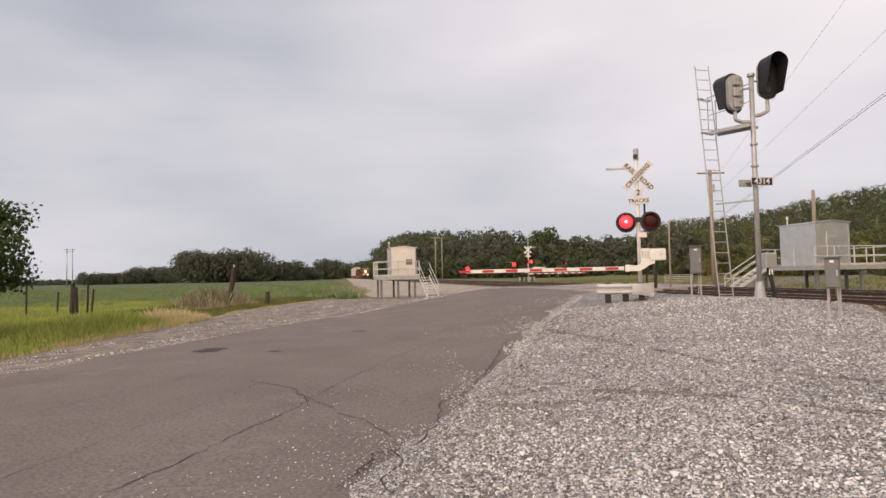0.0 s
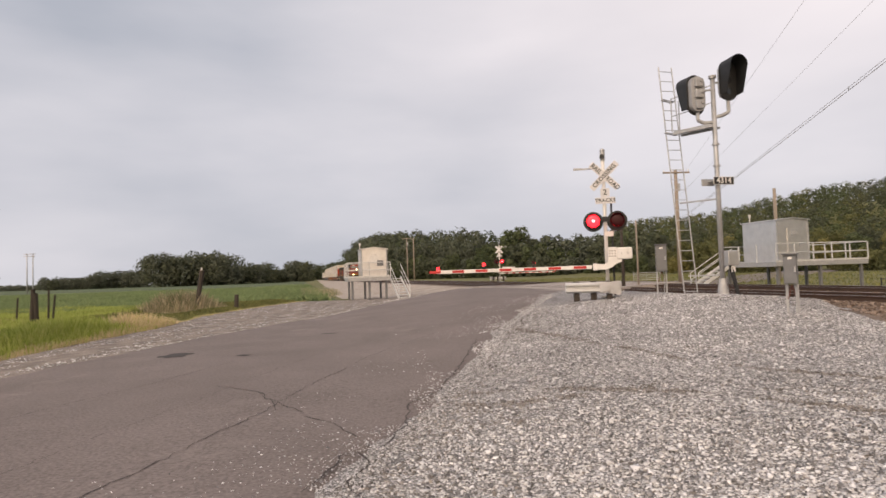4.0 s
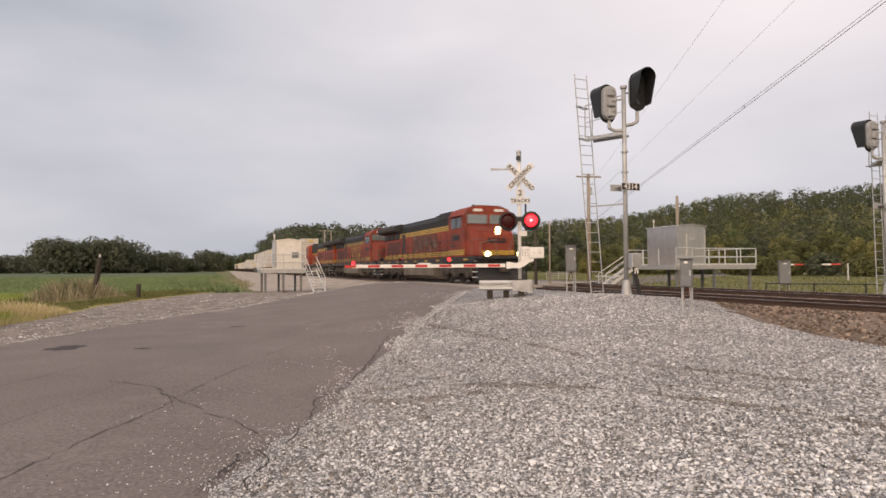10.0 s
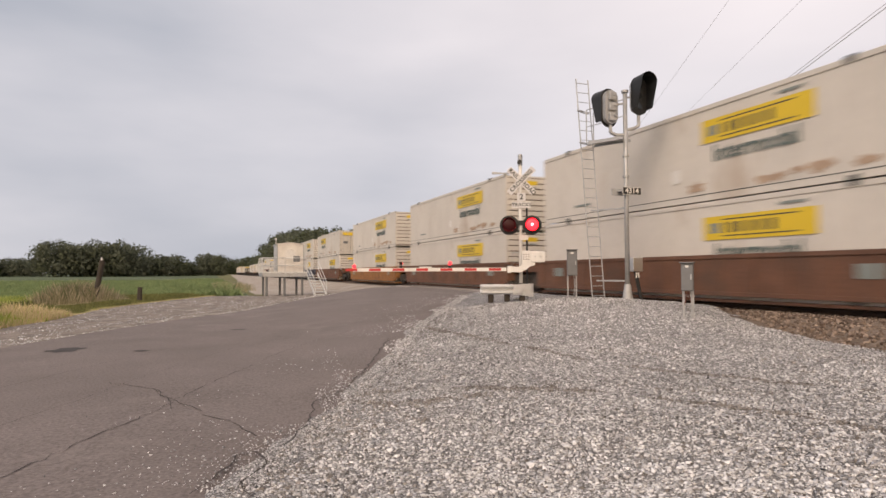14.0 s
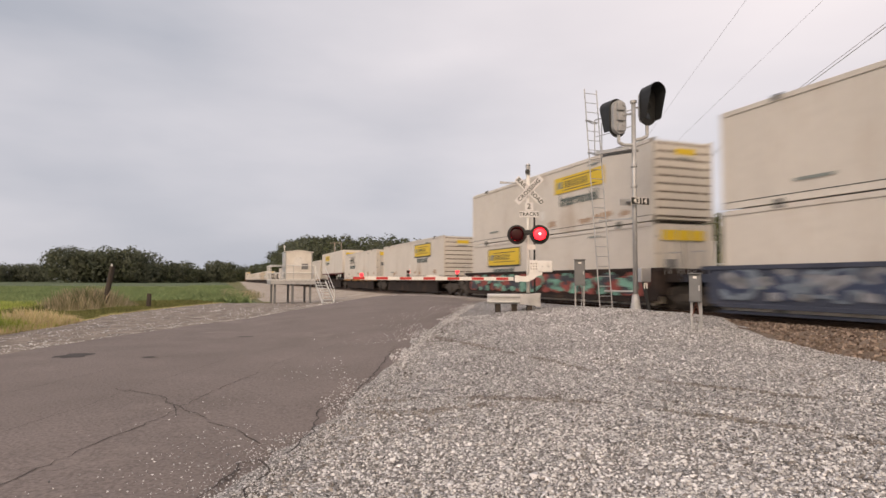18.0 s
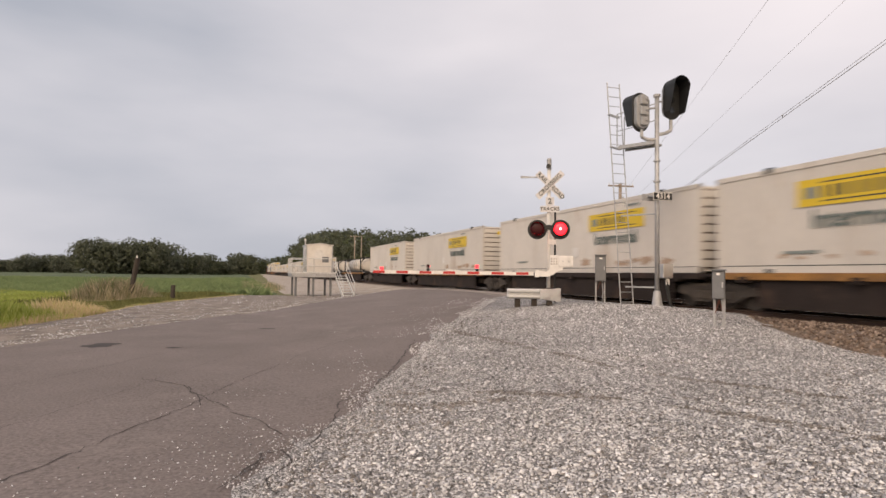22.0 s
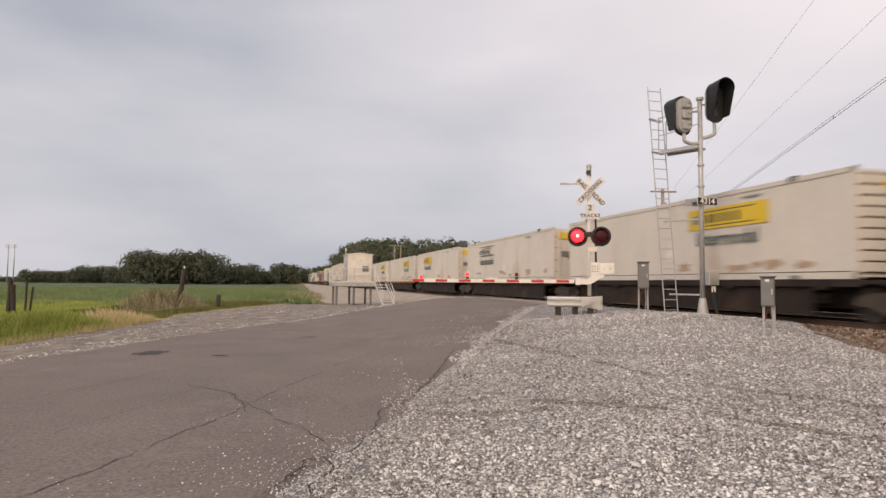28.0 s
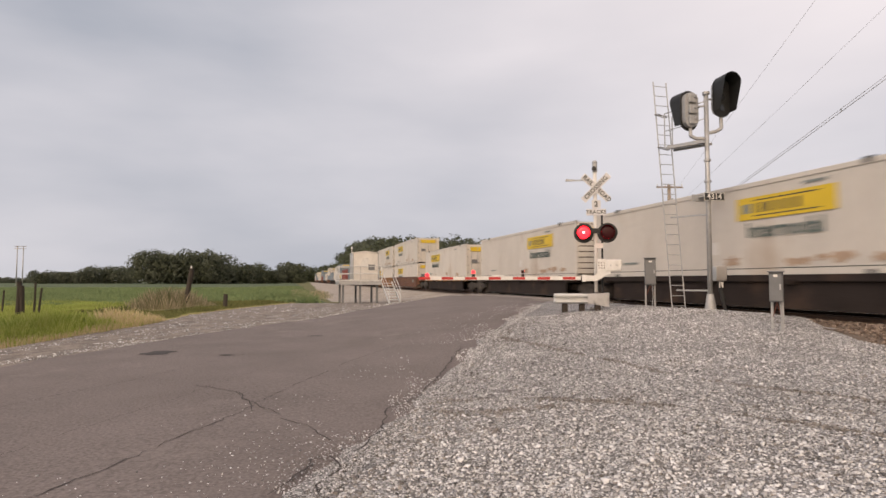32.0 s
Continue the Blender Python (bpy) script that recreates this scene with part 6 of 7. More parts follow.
def container(label, style="plain", ribs=True, h=2.9, body=None, length=CL, name="container", shift=0.0):
    """Origin under its middle; the near side is -y, its front +x."""
    g = thing(name, label, "container", group="containers on the train")
    mt = body or M_CREAM
    w, hl = 2.59, length / 2
    bd = ribbed(length - 0.16, w - 0.06, 0.06, h - 0.06, 26, 0.010)
    part("body", bd, mt, g, "sheet walls with upright posts")
    for y in (-1, 1):
        part("top_rail", box(0, y * (w / 2 - 0.035), h - 0.07, length, 0.07, 0.14, 0.008), mt, g)
        part("bottom_rail", box(0, y * (w / 2 - 0.035), 0.09, length, 0.07, 0.18, 0.008), mt, g)
        # dark strip that paints the shadow line above the bottom rail
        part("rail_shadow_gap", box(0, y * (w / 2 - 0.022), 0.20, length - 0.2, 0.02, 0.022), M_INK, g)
        for x in (-1, 1):
            part("corner_post", box(x * (hl - 0.06), y * (w / 2 - 0.06), h / 2, 0.12, 0.12, h, 0.008), mt, g)
            part("corner_casting", box(x * 6.1, y * (w / 2 - 0.05), h - 0.03, 0.24, 0.15, 0.16, 0.01), M_INK, g)
            part("corner_casting", box(x * 6.1, y * (w / 2 - 0.05), 0.03, 0.24, 0.15, 0.16, 0.01), M_INK, g)
    if ribs:
        # backing coloured for rust and the planks' shadow, showing as dark lines
        part("end_backing", box(hl - 0.075, 0, h / 2, 0.05, w - 0.24, h - 0.3), M_GROOVESHADE, g, "backing with rust and plank shadow in its colour")
        for k in range(9):
            part("end_plank", box(hl - 0.045, 0, 0.31 + 0.285 * k, 0.05, w - 0.26, 0.235, 0.012), mt, g, "horizontal plank of the end wall")
        part("end_label", box(hl - 0.017, 0.1, h - 0.42, 0.012, 0.85, 0.22), M_LABEL, g)
        part("end_label", box(hl - 0.017, 0.1, h - 0.66, 0.012, 0.7, 0.06), M_GREYINK, g)
    else:
        for y in (-0.85, -0.30, 0.30, 0.85):
            part("lock_rod", tube((hl - 0.02, y, 0.12), (hl - 0.02, y, h - 0.12), 0.02, n=6), M_GALV, g)
        for z in (0.5, 1.1, 1.8, 2.4):
            part("door_hinge", box(hl - 0.03, -1.18, z, 0.05, 0.14, 0.08), M_GREYBOX, g)
        part("door_seam", box(hl - 0.036, 0, h / 2, 0.012, 0.03, h - 0.3), M_INK, g)
        part("door_label", box(hl - 0.032, 0, h - 0.45, 0.012, 1.9, 0.36), M_LABEL, g)
        part("door_plate", box(hl - 0.032, -0.6, 1.45, 0.012, 0.5, 0.3), M_GREYBOX, g)
    if style in ("label", "border", "outline"):
        yf = -w / 2 - 0.001
        lx = (3.3 if ribs else -3.3) + shift
        if style == "border":
            lx = 3.4 if ribs else -3.9
        if style == "border":
            part("label_border", box(lx, yf, 2.06, 3.9, 0.006, 0.98), M_INK, g)
        if style == "outline":
            for dz in (-0.33, 0.33):
                part("label_outline", box(lx, yf - 0.003, 2.12 + dz, 3.5, 0.006, 0.04), M_INK, g)
        else:
            part("label", box(lx, yf - 0.003, 2.08, 3.75, 0.006, 0.84 if style == "border" else 0.70), M_LABEL, g, "yellow company label with dark shapes")
        # wordmark as plain shapes
        x = lx + 1.05
        for k, ww in enumerate((0.20, 0.20, 0.34, 0.32, 0.32, 0.32)):
            part("wordmark_shape", box(-x + 2 * lx, yf - 0.007, 2.08, ww * 0.55, 0.004, 0.30), M_INK, g)
            x -= ww + 0.05
        part("emblem_shape", box(lx - 1.45, yf - 0.007, 2.08, 0.36, 0.004, 0.30), M_GREYINK, g)
        for dz in (-0.24, 0.24):
            part("wordmark_line", box(lx + 0.1, yf - 0.007, 2.08 + dz, 2.5, 0.004, 0.035), M_INK, g)
        letters("lettering", "Intermodal", 0.66 if style != "border" else 0.56, pose(lx, yf - 0.004, 1.37, 90, 0, 0), M_TEALINK, g, 0.002, 1.0)
    rng = random.Random(label)
    for k in range(6):
        cx, cz, rr = rng.uniform(-hl + 0.8, hl - 0.8), rng.uniform(0.34, 0.60), rng.uniform(0.10, 0.32)
        o = []
        for i in range(12):
            a = 2 * math.pi * i / 12
            q = rr * rng.uniform(0.5, 1.2)
            o.append((cx + q * 1.3 * math.cos(a), max(0.24, cz + q * 0.6 * math.sin(a))))
        part("rust_stain", prism(o, -w / 2 + 0.012, -w / 2 + 0.030), M_RUSTSTAIN, g, "small rusty stain low on the wall")
    part("number_bar", box(-hl + 3.0, -w / 2 - 0.001, 0.55, 1.1, 0.006, 0.08), M_GREYINK, g)
    part("number_bar", box(hl - 3.6, -w / 2 - 0.001, h - 0.30, 0.8, 0.006, 0.07), M_GREYINK, g)
    part("scuff_plate", box(0.3, -w / 2 - 0.001, 0.9, 0.34, 0.006, 0.42), M_WHITE, g)
    return g


def tank_container(label):
    g = thing("tank_container", label, "tank container", group="tank containers on the train")
    L2, R, Z = 6.1, 0.86, 0.96
    part("tank", tube((-5.7, 0, Z), (5.7, 0, Z), R, n=32), M_TANKWHITE, g, "white cylindrical tank with stains", True)
    for x in (-1, 1):
        b = bmesh.new()
        bmesh.ops.create_uvsphere(b, u_segments=24, v_segments=12, radius=R, matrix=Matrix.Translation((x * 5.7, 0, Z)) @ Matrix.Diagonal((0.32, 1, 1, 1)))
        part("tank_end", b, M_CREAM, g, "domed cream tank end", True)
        f = x * L2
        ring = [(f, -1.16, 0.52), (f, -0.55, 0.04), (f, 0.55, 0.04), (f, 1.16, 0.52), (f, 1.16, 1.38), (f, 0.55, 1.86), (f, -0.55, 1.86), (f, -1.16, 1.38), (f, -1.16, 0.52)]
        part("end_frame_ring", pipe(ring, 0.07, 6), M_BLACK, g)
        for y in (-1, 1):
            part("corner_post", box(f, y * 1.22, 0.94, 0.12, 0.10, 1.88, 0.01), M_BLACK, g)
            part("frame_foot", box(f * 0.93, y * 0.7, 0.24, 1.0, 0.12, 0.36, 0.02), M_BLACK, g)
        for z in (0.05, 1.85):
            part("frame_bar", box(f, 0, z, 0.12, 2.4, 0.12, 0.01), M_BLACK, g)
    for x in (-4.3, -2.6, -0.9, 0.9, 2.6, 4.3):
        part("band", tube((x - 0.05, 0, Z), (x + 0.05, 0, Z), R + 0.015, n=32), M_TANKGREY, g)
    part("roof_walk", box(0, 0, 1.86, 11.8, 0.4, 0.04), M_BLACK, g)
    part("hazard_plate", prism([(0, 0.78), (0.2, 0.98), (0, 1.18), (-0.2, 0.98)], -R - 0.015, -R + 0.03), M_GREYINK, g)
    part("hazard_plate", prism([(1.4, 0.9), (1.6, 1.1), (1.4, 1.3), (1.2, 1.1)], -R - 0.005, -R + 0.05), M_GREYINK, g)
    part("ladder", pipe([(-1.9, -R - 0.03, 0.3), (-1.9, -R + 0.06, 1.3)], 0.02), M_GALV, g)
    part("saddle", box(0, 0, 0.10, 11.6, 0.9, 0.2, 0.03), M_BLACK, g)
    return g


# -- cars --
def freight_truck(parent, cx):
    t = thing("truck", "", "")
    t.parent = parent
    t.empty_display_size = 0.2
    for dx in (-0.89, 0.89):
        wheelset(t, cx + dx, 0.46)
    for y in (-1.0, 1.0):
        o = [(cx - 1.25, 0.46), (cx - 1.15, 0.68), (cx - 0.5, 0.78), (cx + 0.5, 0.78), (cx + 1.15, 0.68), (cx + 1.25, 0.46), (cx + 0.75, 0.40), (cx + 0.35, 0.20), (cx - 0.35, 0.20), (cx - 0.75, 0.40)]
        part("side_frame", prism(o, y - 0.06, y + 0.06), M_TRUCK, t, "rusty cast side frame")
        part("spring_nest", box(cx, y * 1.04, 0.42, 0.40, 0.16, 0.26, 0.03), M_TRUCK, t)
    part("bolster", box(cx, 0, 0.62, 0.4, 2.0, 0.22, 0.02), M_TRUCK, t)
    part("brake_rigging", box(cx, 0, 0.48, 2.3, 1.0, 0.40, 0.03), M_DARKCAR, t)
    return t


def well_car(label, f, r, mat, tr_f=True, tr_r=True, paint=None):
    """A well between f and r metres of container; origin at the middle."""
    g = thing("well_car", label, "well car", group="cars of the train")
    L_ = 16.9
    for y in (-1.44, 1.44):
        sw = ribbed(L_, 0.10, 0.30, 1.33, 15, 0.035)
        bmesh.ops.translate(sw, verts=sw.verts, vec=(0, y, 0))
        part("side_wall", sw, mat, g, "stained steel well side with ribs")
        part("top_chord", box(0, y, 1.36, L_ + 0.6, 0.18, 0.12, 0.01), mat, g)
        part("bottom_chord", box(0, y, 0.28, L_ - 0.6, 0.20, 0.12, 0.01), mat, g)
    part("well_floor", box(0, 0, 0.085, L_ - 0.6, 2.8, 0.08), mat, g)
    for x in (-1, 1):
        part("bulkhead", box(x * (L_ / 2 + 0.02), 0, 0.95, 0.14, 2.9, 0.90, 0.02), mat, g)
        part("end_platform", box(x * (L_ / 2 + 0.75), 0, 1.06, 1.4, 2.5, 0.26, 0.02), mat, g)
        part("end_sill", box(x * (L_ / 2 + 0.75), 0, 0.88, 1.5, 0.7, 0.3, 0.02), mat, g)
        part("grab_iron", pipe([(x * (L_ / 2 + 0.3), -1.3, 1.2), (x * (L_ / 2 + 0.3), -1.3, 1.9), (x * (L_ / 2 + 0.9), -1.3, 1.9), (x * (L_ / 2 + 0.9), -1.3, 1.2)], 0.02), M_GALV, g)
        part("stencil_bars", box(x * 6.6, -1.508, 0.92, 0.7, 0.02, 0.35), M_GREYINK, g)
    if tr_f:
        freight_truck(g, L_ / 2 + 0.85)
    if tr_r:
        freight_truck(g, -L_ / 2 - 0.85)
    if paint:
        graffiti(g, -7.9, 7.9, 0.44, 1.29, -1.535, PAINTS[paint], paint, 11)
    return g


PAINTS = {
    1: [material("spray_pale_blue", (0.20, 0.245, 0.31), 0.7, vary=0.4, scale=1.5), material("spray_white", (0.30, 0.31, 0.345), 0.7, vary=0.6, scale=2.5), material("spray_navy", (0.04, 0.055, 0.11), 0.7, vary=0.3, scale=2)],
    2: [material("spray_red", (0.33, 0.08, 0.065), 0.7, vary=0.4, scale=1.5), material("spray_mint", (0.20, 0.42, 0.34), 0.7, vary=0.4, scale=1.8), material("spray_dark", (0.05, 0.055, 0.07), 0.7, vary=0.3, scale=2)],
}
M_NAVY = material("dark_blue_car_paint", (0.05, 0.06, 0.095), 0.7, vary=0.3, scale=1.2, grain=14, bump=0.1, dirt=(0.07, 0.05, 0.04), dirt_amount=0.25)
M_MAROON = material("maroon_chassis_paint", (0.17, 0.025, 0.03), 0.6, vary=0.3, scale=2, grain=20, bump=0.05)
M_SILL = material("dull_orange_sill", (0.38, 0.185, 0.05), 0.75, vary=0.35, scale=1.2, grain=16, bump=0.1, dirt=(0.07, 0.045, 0.03), dirt_amount=0.5)
M_RUSTBEAM = material("rust_orange_beam", (0.34, 0.155, 0.05), 0.75, vary=0.35, scale=1.5, grain=16, bump=0.1, dirt=(0.09, 0.05, 0.03), dirt_amount=0.35)


def flat_car(label, beam, length=17.2, trucks=(1, -1)):
    g = thing("spine_car", label, "spine car", group="cars of the train")
    part("centre_beam", box(0, 0, 0.66, length, 0.75, 0.68, 0.02), M_DARKCAR, g)
    part("deck", box(0, 0, 1.04, length, 2.5, 0.10, 0.01), M_DARKCAR, g)
    for y in (-1.27, 1.27):
        part("side_sill", box(0, y, 1.02, length - 1.0, 0.10, 0.20, 0.01), beam, g)
        part("skirt", box(0, y * 0.92, 0.54, length - 4.0, 0.06, 0.82, 0.01), M_DARKCAR, g)
        for k in range(5):
            part("outrigger", box(-length / 2 + 1.6 + (length - 3.2) * k / 4, y * 0.6, 0.92, 0.28, 1.3, 0.18, 0.02), M_DARKCAR, g)
    for x in (-1, 1):
        part("end_platform", box(x * (length / 2 + 0.35), 0, 1.0, 0.8, 2.2, 0.14, 0.01), M_DARKCAR, g)
        part("brake_gear", box(x * (length / 2 - 2.4), -0.5, 0.6, 0.5, 0.5, 0.3, 0.04), M_TRUCK, g)
        part("pedestal", box(x * (CL / 2 - 1.0), -1.0, 1.1, 0.3, 0.35, 0.1, 0.01), M_GALV, g)
    for x in trucks:
        freight_truck(g, x * (length / 2 + 0.35))
    return g


def trailer(label):
    """A road trailer riding on the train: box, legs and wheels. Origin on the car's deck."""
    g = thing("road_trailer", label, "trailer", group="trailers on the train")
    w, h, z0 = 2.59, 2.78, 0.86
    part("body", box(0, 0, z0 + h / 2, CL, w, h, 0.02), M_CREAM, g, "cream trailer box")
    for y in (-1, 1):
        part("bottom_rail", box(0, y * 1.29, z0 + 0.06, CL, 0.05, 0.20, 0.008), M_CREAM, g)
        part("chassis_rail", box(0, y * 1.22, z0 - 0.09, CL - 0.4, 0.10, 0.18, 0.01), M_MAROON, g, "maroon chassis rail")
    part("label", box(-3.2, -1.303, z0 + 2.05, 3.5, 0.006, 0.66), M_LABEL, g, "yellow company label")
    for k in range(6):
        part("wordmark_shape", box(-4.1 + 0.40 * k, -1.308, z0 + 2.05, 0.17, 0.004, 0.30), M_INK, g)
    letters("lettering", "Intermodal", 0.66, pose(-3.2, -1.301, z0 + 1.35, 90, 0, 0), M_TEALINK, g, 0.002, 1.0)
    part("door_label", box(CL / 2 + 0.004, 0.1, z0 + 2.3, 0.012, 1.9, 0.34), M_LABEL, g)
    for y in (-0.9, -0.3, 0.3, 0.9):
        part("lock_rod", tube((CL / 2 + 0.02, y, z0 + 0.1), (CL / 2 + 0.02, y, z0 + h - 0.1), 0.02, n=6), M_GALV, g)
    part("rear_bumper", box(CL / 2 - 0.1, 0, z0 - 0.45, 0.12, 2.4, 0.12), M_MAROON, g)
    for x in (5.1, 6.4):
        for y in (-1.05, -0.72, 0.72, 1.05):
            wh = part("wheel", disc((x, y, 0.50), (0, 1, 0), 0.50, 0.26, 24), M_BLACK, g, "rubber road wheel")
            part("hub", disc((x, y - 0.14 if y < 0 else y + 0.14, 0.50), (0, 1, 0), 0.26, 0.03, 16), M_WHITE, wh)
        part("axle", tube((x, -1, 0.5), (x, 1, 0.5), 0.07, n=8), M_BLACK, g)
    for y in (-0.85, 0.85):
        part("landing_leg", box(-4.6, y, 0.42, 0.12, 0.12, 0.88, 0.01), M_MAROON, g)
        part("leg_foot", box(-4.6, y, 0.03, 0.3, 0.3, 0.06), M_MAROON, g)
    part("leg_brace", pipe([(-4.6, -0.85, 0.3), (-4.6, 0.85, 0.75)], 0.03), M_MAROON, g)
    part("kingpin_plate", box(-6.6, 0, 0.66, 1.6, 1.3, 0.16), M_MAROON, g)
    part("hitch_stand", prism([(-7.3, 0.0), (-6.6, 0.6), (-6.2, 0.6), (-6.2, 0.0)], -0.5, 0.5), M_BLACK, g)
    return g


# the first of each kind is built, the rest are copies
KINDS = {
    "label": lambda: container("white intermodal container with yellow company label", "label"),
    "doors": lambda: container("white intermodal container, door end forward", "label", ribs=False),
    "border": lambda: container("white container with black-edged yellow label", "border"),
    "border_rear": lambda: container("white container with black-edged yellow label, doors forward", "border", ribs=False),
    "outline": lambda: container("white container with outlined dark label", "outline", ribs=False),
    "label_forward": lambda: container("white container with yellow label set far forward", "label", shift=0.5),
    "tan": lambda: container("tan container with faded yellow label, doors forward", "label", ribs=False, body=M_TAN),
    "plain": lambda: container("plain white container without a label", "plain"),
    "red": lambda: container("dull red freight container on the train", "plain", ribs=False, body=material("dull_red_container", (0.26, 0.06, 0.045), 0.6, vary=0.25, scale=1.0)),
    "blue": lambda: container("grey-blue freight container on the train", "plain", ribs=False, body=material("grey_blue_container", (0.22, 0.27, 0.32), 0.6, vary=0.25, scale=1.0)),
}
FIRST = {}


def load(kind, mid, z):
    """Puts one container on the train, its middle at mid, its floor at z."""
    if kind not in FIRST:
        FIRST[kind] = ob = KINDS[kind]()
    else:
        ob = copy_thing(FIRST[kind], Matrix())
    MOVERS.append((ob, mid, 0, z))
    return ob


def car(key, make, mid):
    if key not in FIRST:
        FIRST[key] = ob = make()
    else:
        ob = copy_thing(FIRST[key], Matrix())
    MOVERS.append((ob, mid, 0))


well = lambda: well_car("brown double-stack well car streaked with grime", 0, 0, M_BROWNCAR)
well2 = lambda: well_car("rust-brown double-stack well car", 0, 0, M_RUSTBEAM)
navy = lambda: well_car("dark blue well car covered in pale graffiti", 0, 0, M_NAVY, paint=1)
grim = lambda: well_car("dark rusty well car with red and mint graffiti", 0, 0, M_DARKCAR, paint=2)
flat_a = lambda: flat_car("grimy dark spine car under one container", M_DARKCAR)
flat_b = lambda: flat_car("dark spine car with rusty orange side beam", M_SILL)
# front end of each load, metres along at nine seconds
STACKS = ((124.9, "well", well, "label", "label"), (144.9, "well", well, "label", "label"), (165.0, "well2", well2, "label", "label"), (188.5, "well", well, "doors", "label"),
          (208.6, "navy", navy, "label", "label"), (227.8, "grim", grim, "label", "border_rear"), (607.3, "well", well, "doors", "doors"), (625.4, "well2", well2, "label", "doors"))
for f0, key, make, up, low in STACKS:
    mid = f0 + CL / 2
    car(key, make, mid)
    load(low, mid, 0.13)
    load(up, mid, 3.07)
SINGLES = ((249.0, "border", 0), (268.0, "outline", 1), (303.4, "doors", 1), (320.3, "label", 0), (339.1, "label", 1), (358.1, "label_forward", 0), (419.6, "doors", 0), (437.9, "tan", 1),
           (456.9, "label", 0), (475.0, "outline", 0), (493.9, "doors", 0), (512.0, "label", 1), (530.2, "label", 1), (548.4, "label", 0), (566.6, "label", 0), (586.8, "doors", 1))
for f0, kind, b in SINGLES:
    mid = f0 + CL / 2
    car("flat_b" if b else "flat_a", flat_b if b else flat_a, mid)
    load(kind, mid, 1.12)
car("flat_a", flat_a, 285.6 + CL / 2)
MOVERS.append((trailer("cream road trailer on maroon chassis riding a spine car"), 285.6 + CL / 2, 0, 1.09))
for f0 in (380.9, 399.8):
    car("flat_b" if f0 < 390 else "flat_a", flat_b if f0 < 391 else flat_a, f0 + 6.2)
    if "tank" not in FIRST:
        FIRST["tank"] = tk_ = tank_container("white tank container in a black frame")
    else:
        tk_ = copy_thing(FIRST["tank"], Matrix())
    MOVERS.append((tk_, f0 + 6.1, 0, 1.12))
f0 = 645.0
for k in range(17):
    kind = ("blue", "label", "blue", "red", "label", "plain", "blue")[k % 7]
    mid = f0 + CL / 2
    if k % 3 == 1:
        car("well", well, mid)
        load(kind, mid, 0.13)
        load("label" if k % 2 else "blue", mid, 3.07)
    else:
        car("flat_a", flat_a, mid)
        load(kind, mid, 1.12)
    f0 += 18.9


# ---- loose stones ----
def rocks(name, pts, sizes, mat, label, seed, flat=0.58):
    """Angular stones: one jittered eight-cornered lump at each point."""
    rng = np.random.default_rng(seed)
    n = len(pts)
    base = np.array([[x, y, z] for x in (-1, 1) for y in (-1, 1) for z in (-1, 1)], dtype=float) * 0.62
    faces = np.array([[0, 1, 3, 2], [4, 6, 7, 5], [0, 4, 5, 1], [2, 3, 7, 6], [1, 5, 7, 3]])
    V = base[None] * rng.uniform(0.42, 1.30, (n, 1, 3)) + rng.normal(scale=0.16, size=(n, 8, 3))
    a, b = rng.uniform(0, 2 * np.pi, n), rng.normal(scale=0.5, size=n)
    ca, sa, cb, sb = np.cos(a), np.sin(a), np.cos(b), np.sin(b)
    x, y, z = V[..., 0], V[..., 1], V[..., 2] * flat
    y, z = y * cb[:, None] - z * sb[:, None], y * sb[:, None] + z * cb[:, None]
    x, y = x * ca[:, None] - y * sa[:, None], x * sa[:, None] + y * ca[:, None]
    V = np.stack([x, y, z], -1) * np.asarray(sizes)[:, None, None] + np.asarray(pts)[:, None, :]
    F = (faces[None] + 8 * np.arange(n)[:, None, None]).reshape(-1, 4)
    ob = new(name, quads_mesh(name, V.reshape(-1, 3), F, mat))
    return tagged(ob, label, "stones", kind="stuff")


RUTS = (((0.19, 7.65), (0.68, 7.64), (1.35, 7.5), (2.2, 6.97), (2.92, 6.47), (3.46, 5.91), (4.1, 5.0), (5.0, 3.2)),
        ((1.99, 14.4), (2.45, 12.77), (2.94, 11.18), (3.33, 9.95), (3.7, 8.55), (4.2, 7.6), (5.4, 6.2), (7.5, 4.4)),
        ((0.25, 7.41), (0.79, 6.93), (1.35, 6.88), (1.78, 6.85)))


def rut_distance(x, y):
    best = 9.0
    for line in RUTS:
        for (ax, ay), (bx, by) in zip(line, line[1:]):
            dx, dy = bx - ax, by - ay
            k = min(1.0, max(0.0, ((x - ax) * dx + (y - ay) * dy) / (dx * dx + dy * dy)))
            best = min(best, math.hypot(x - ax - k * dx, y - ay - k * dy))
    return best


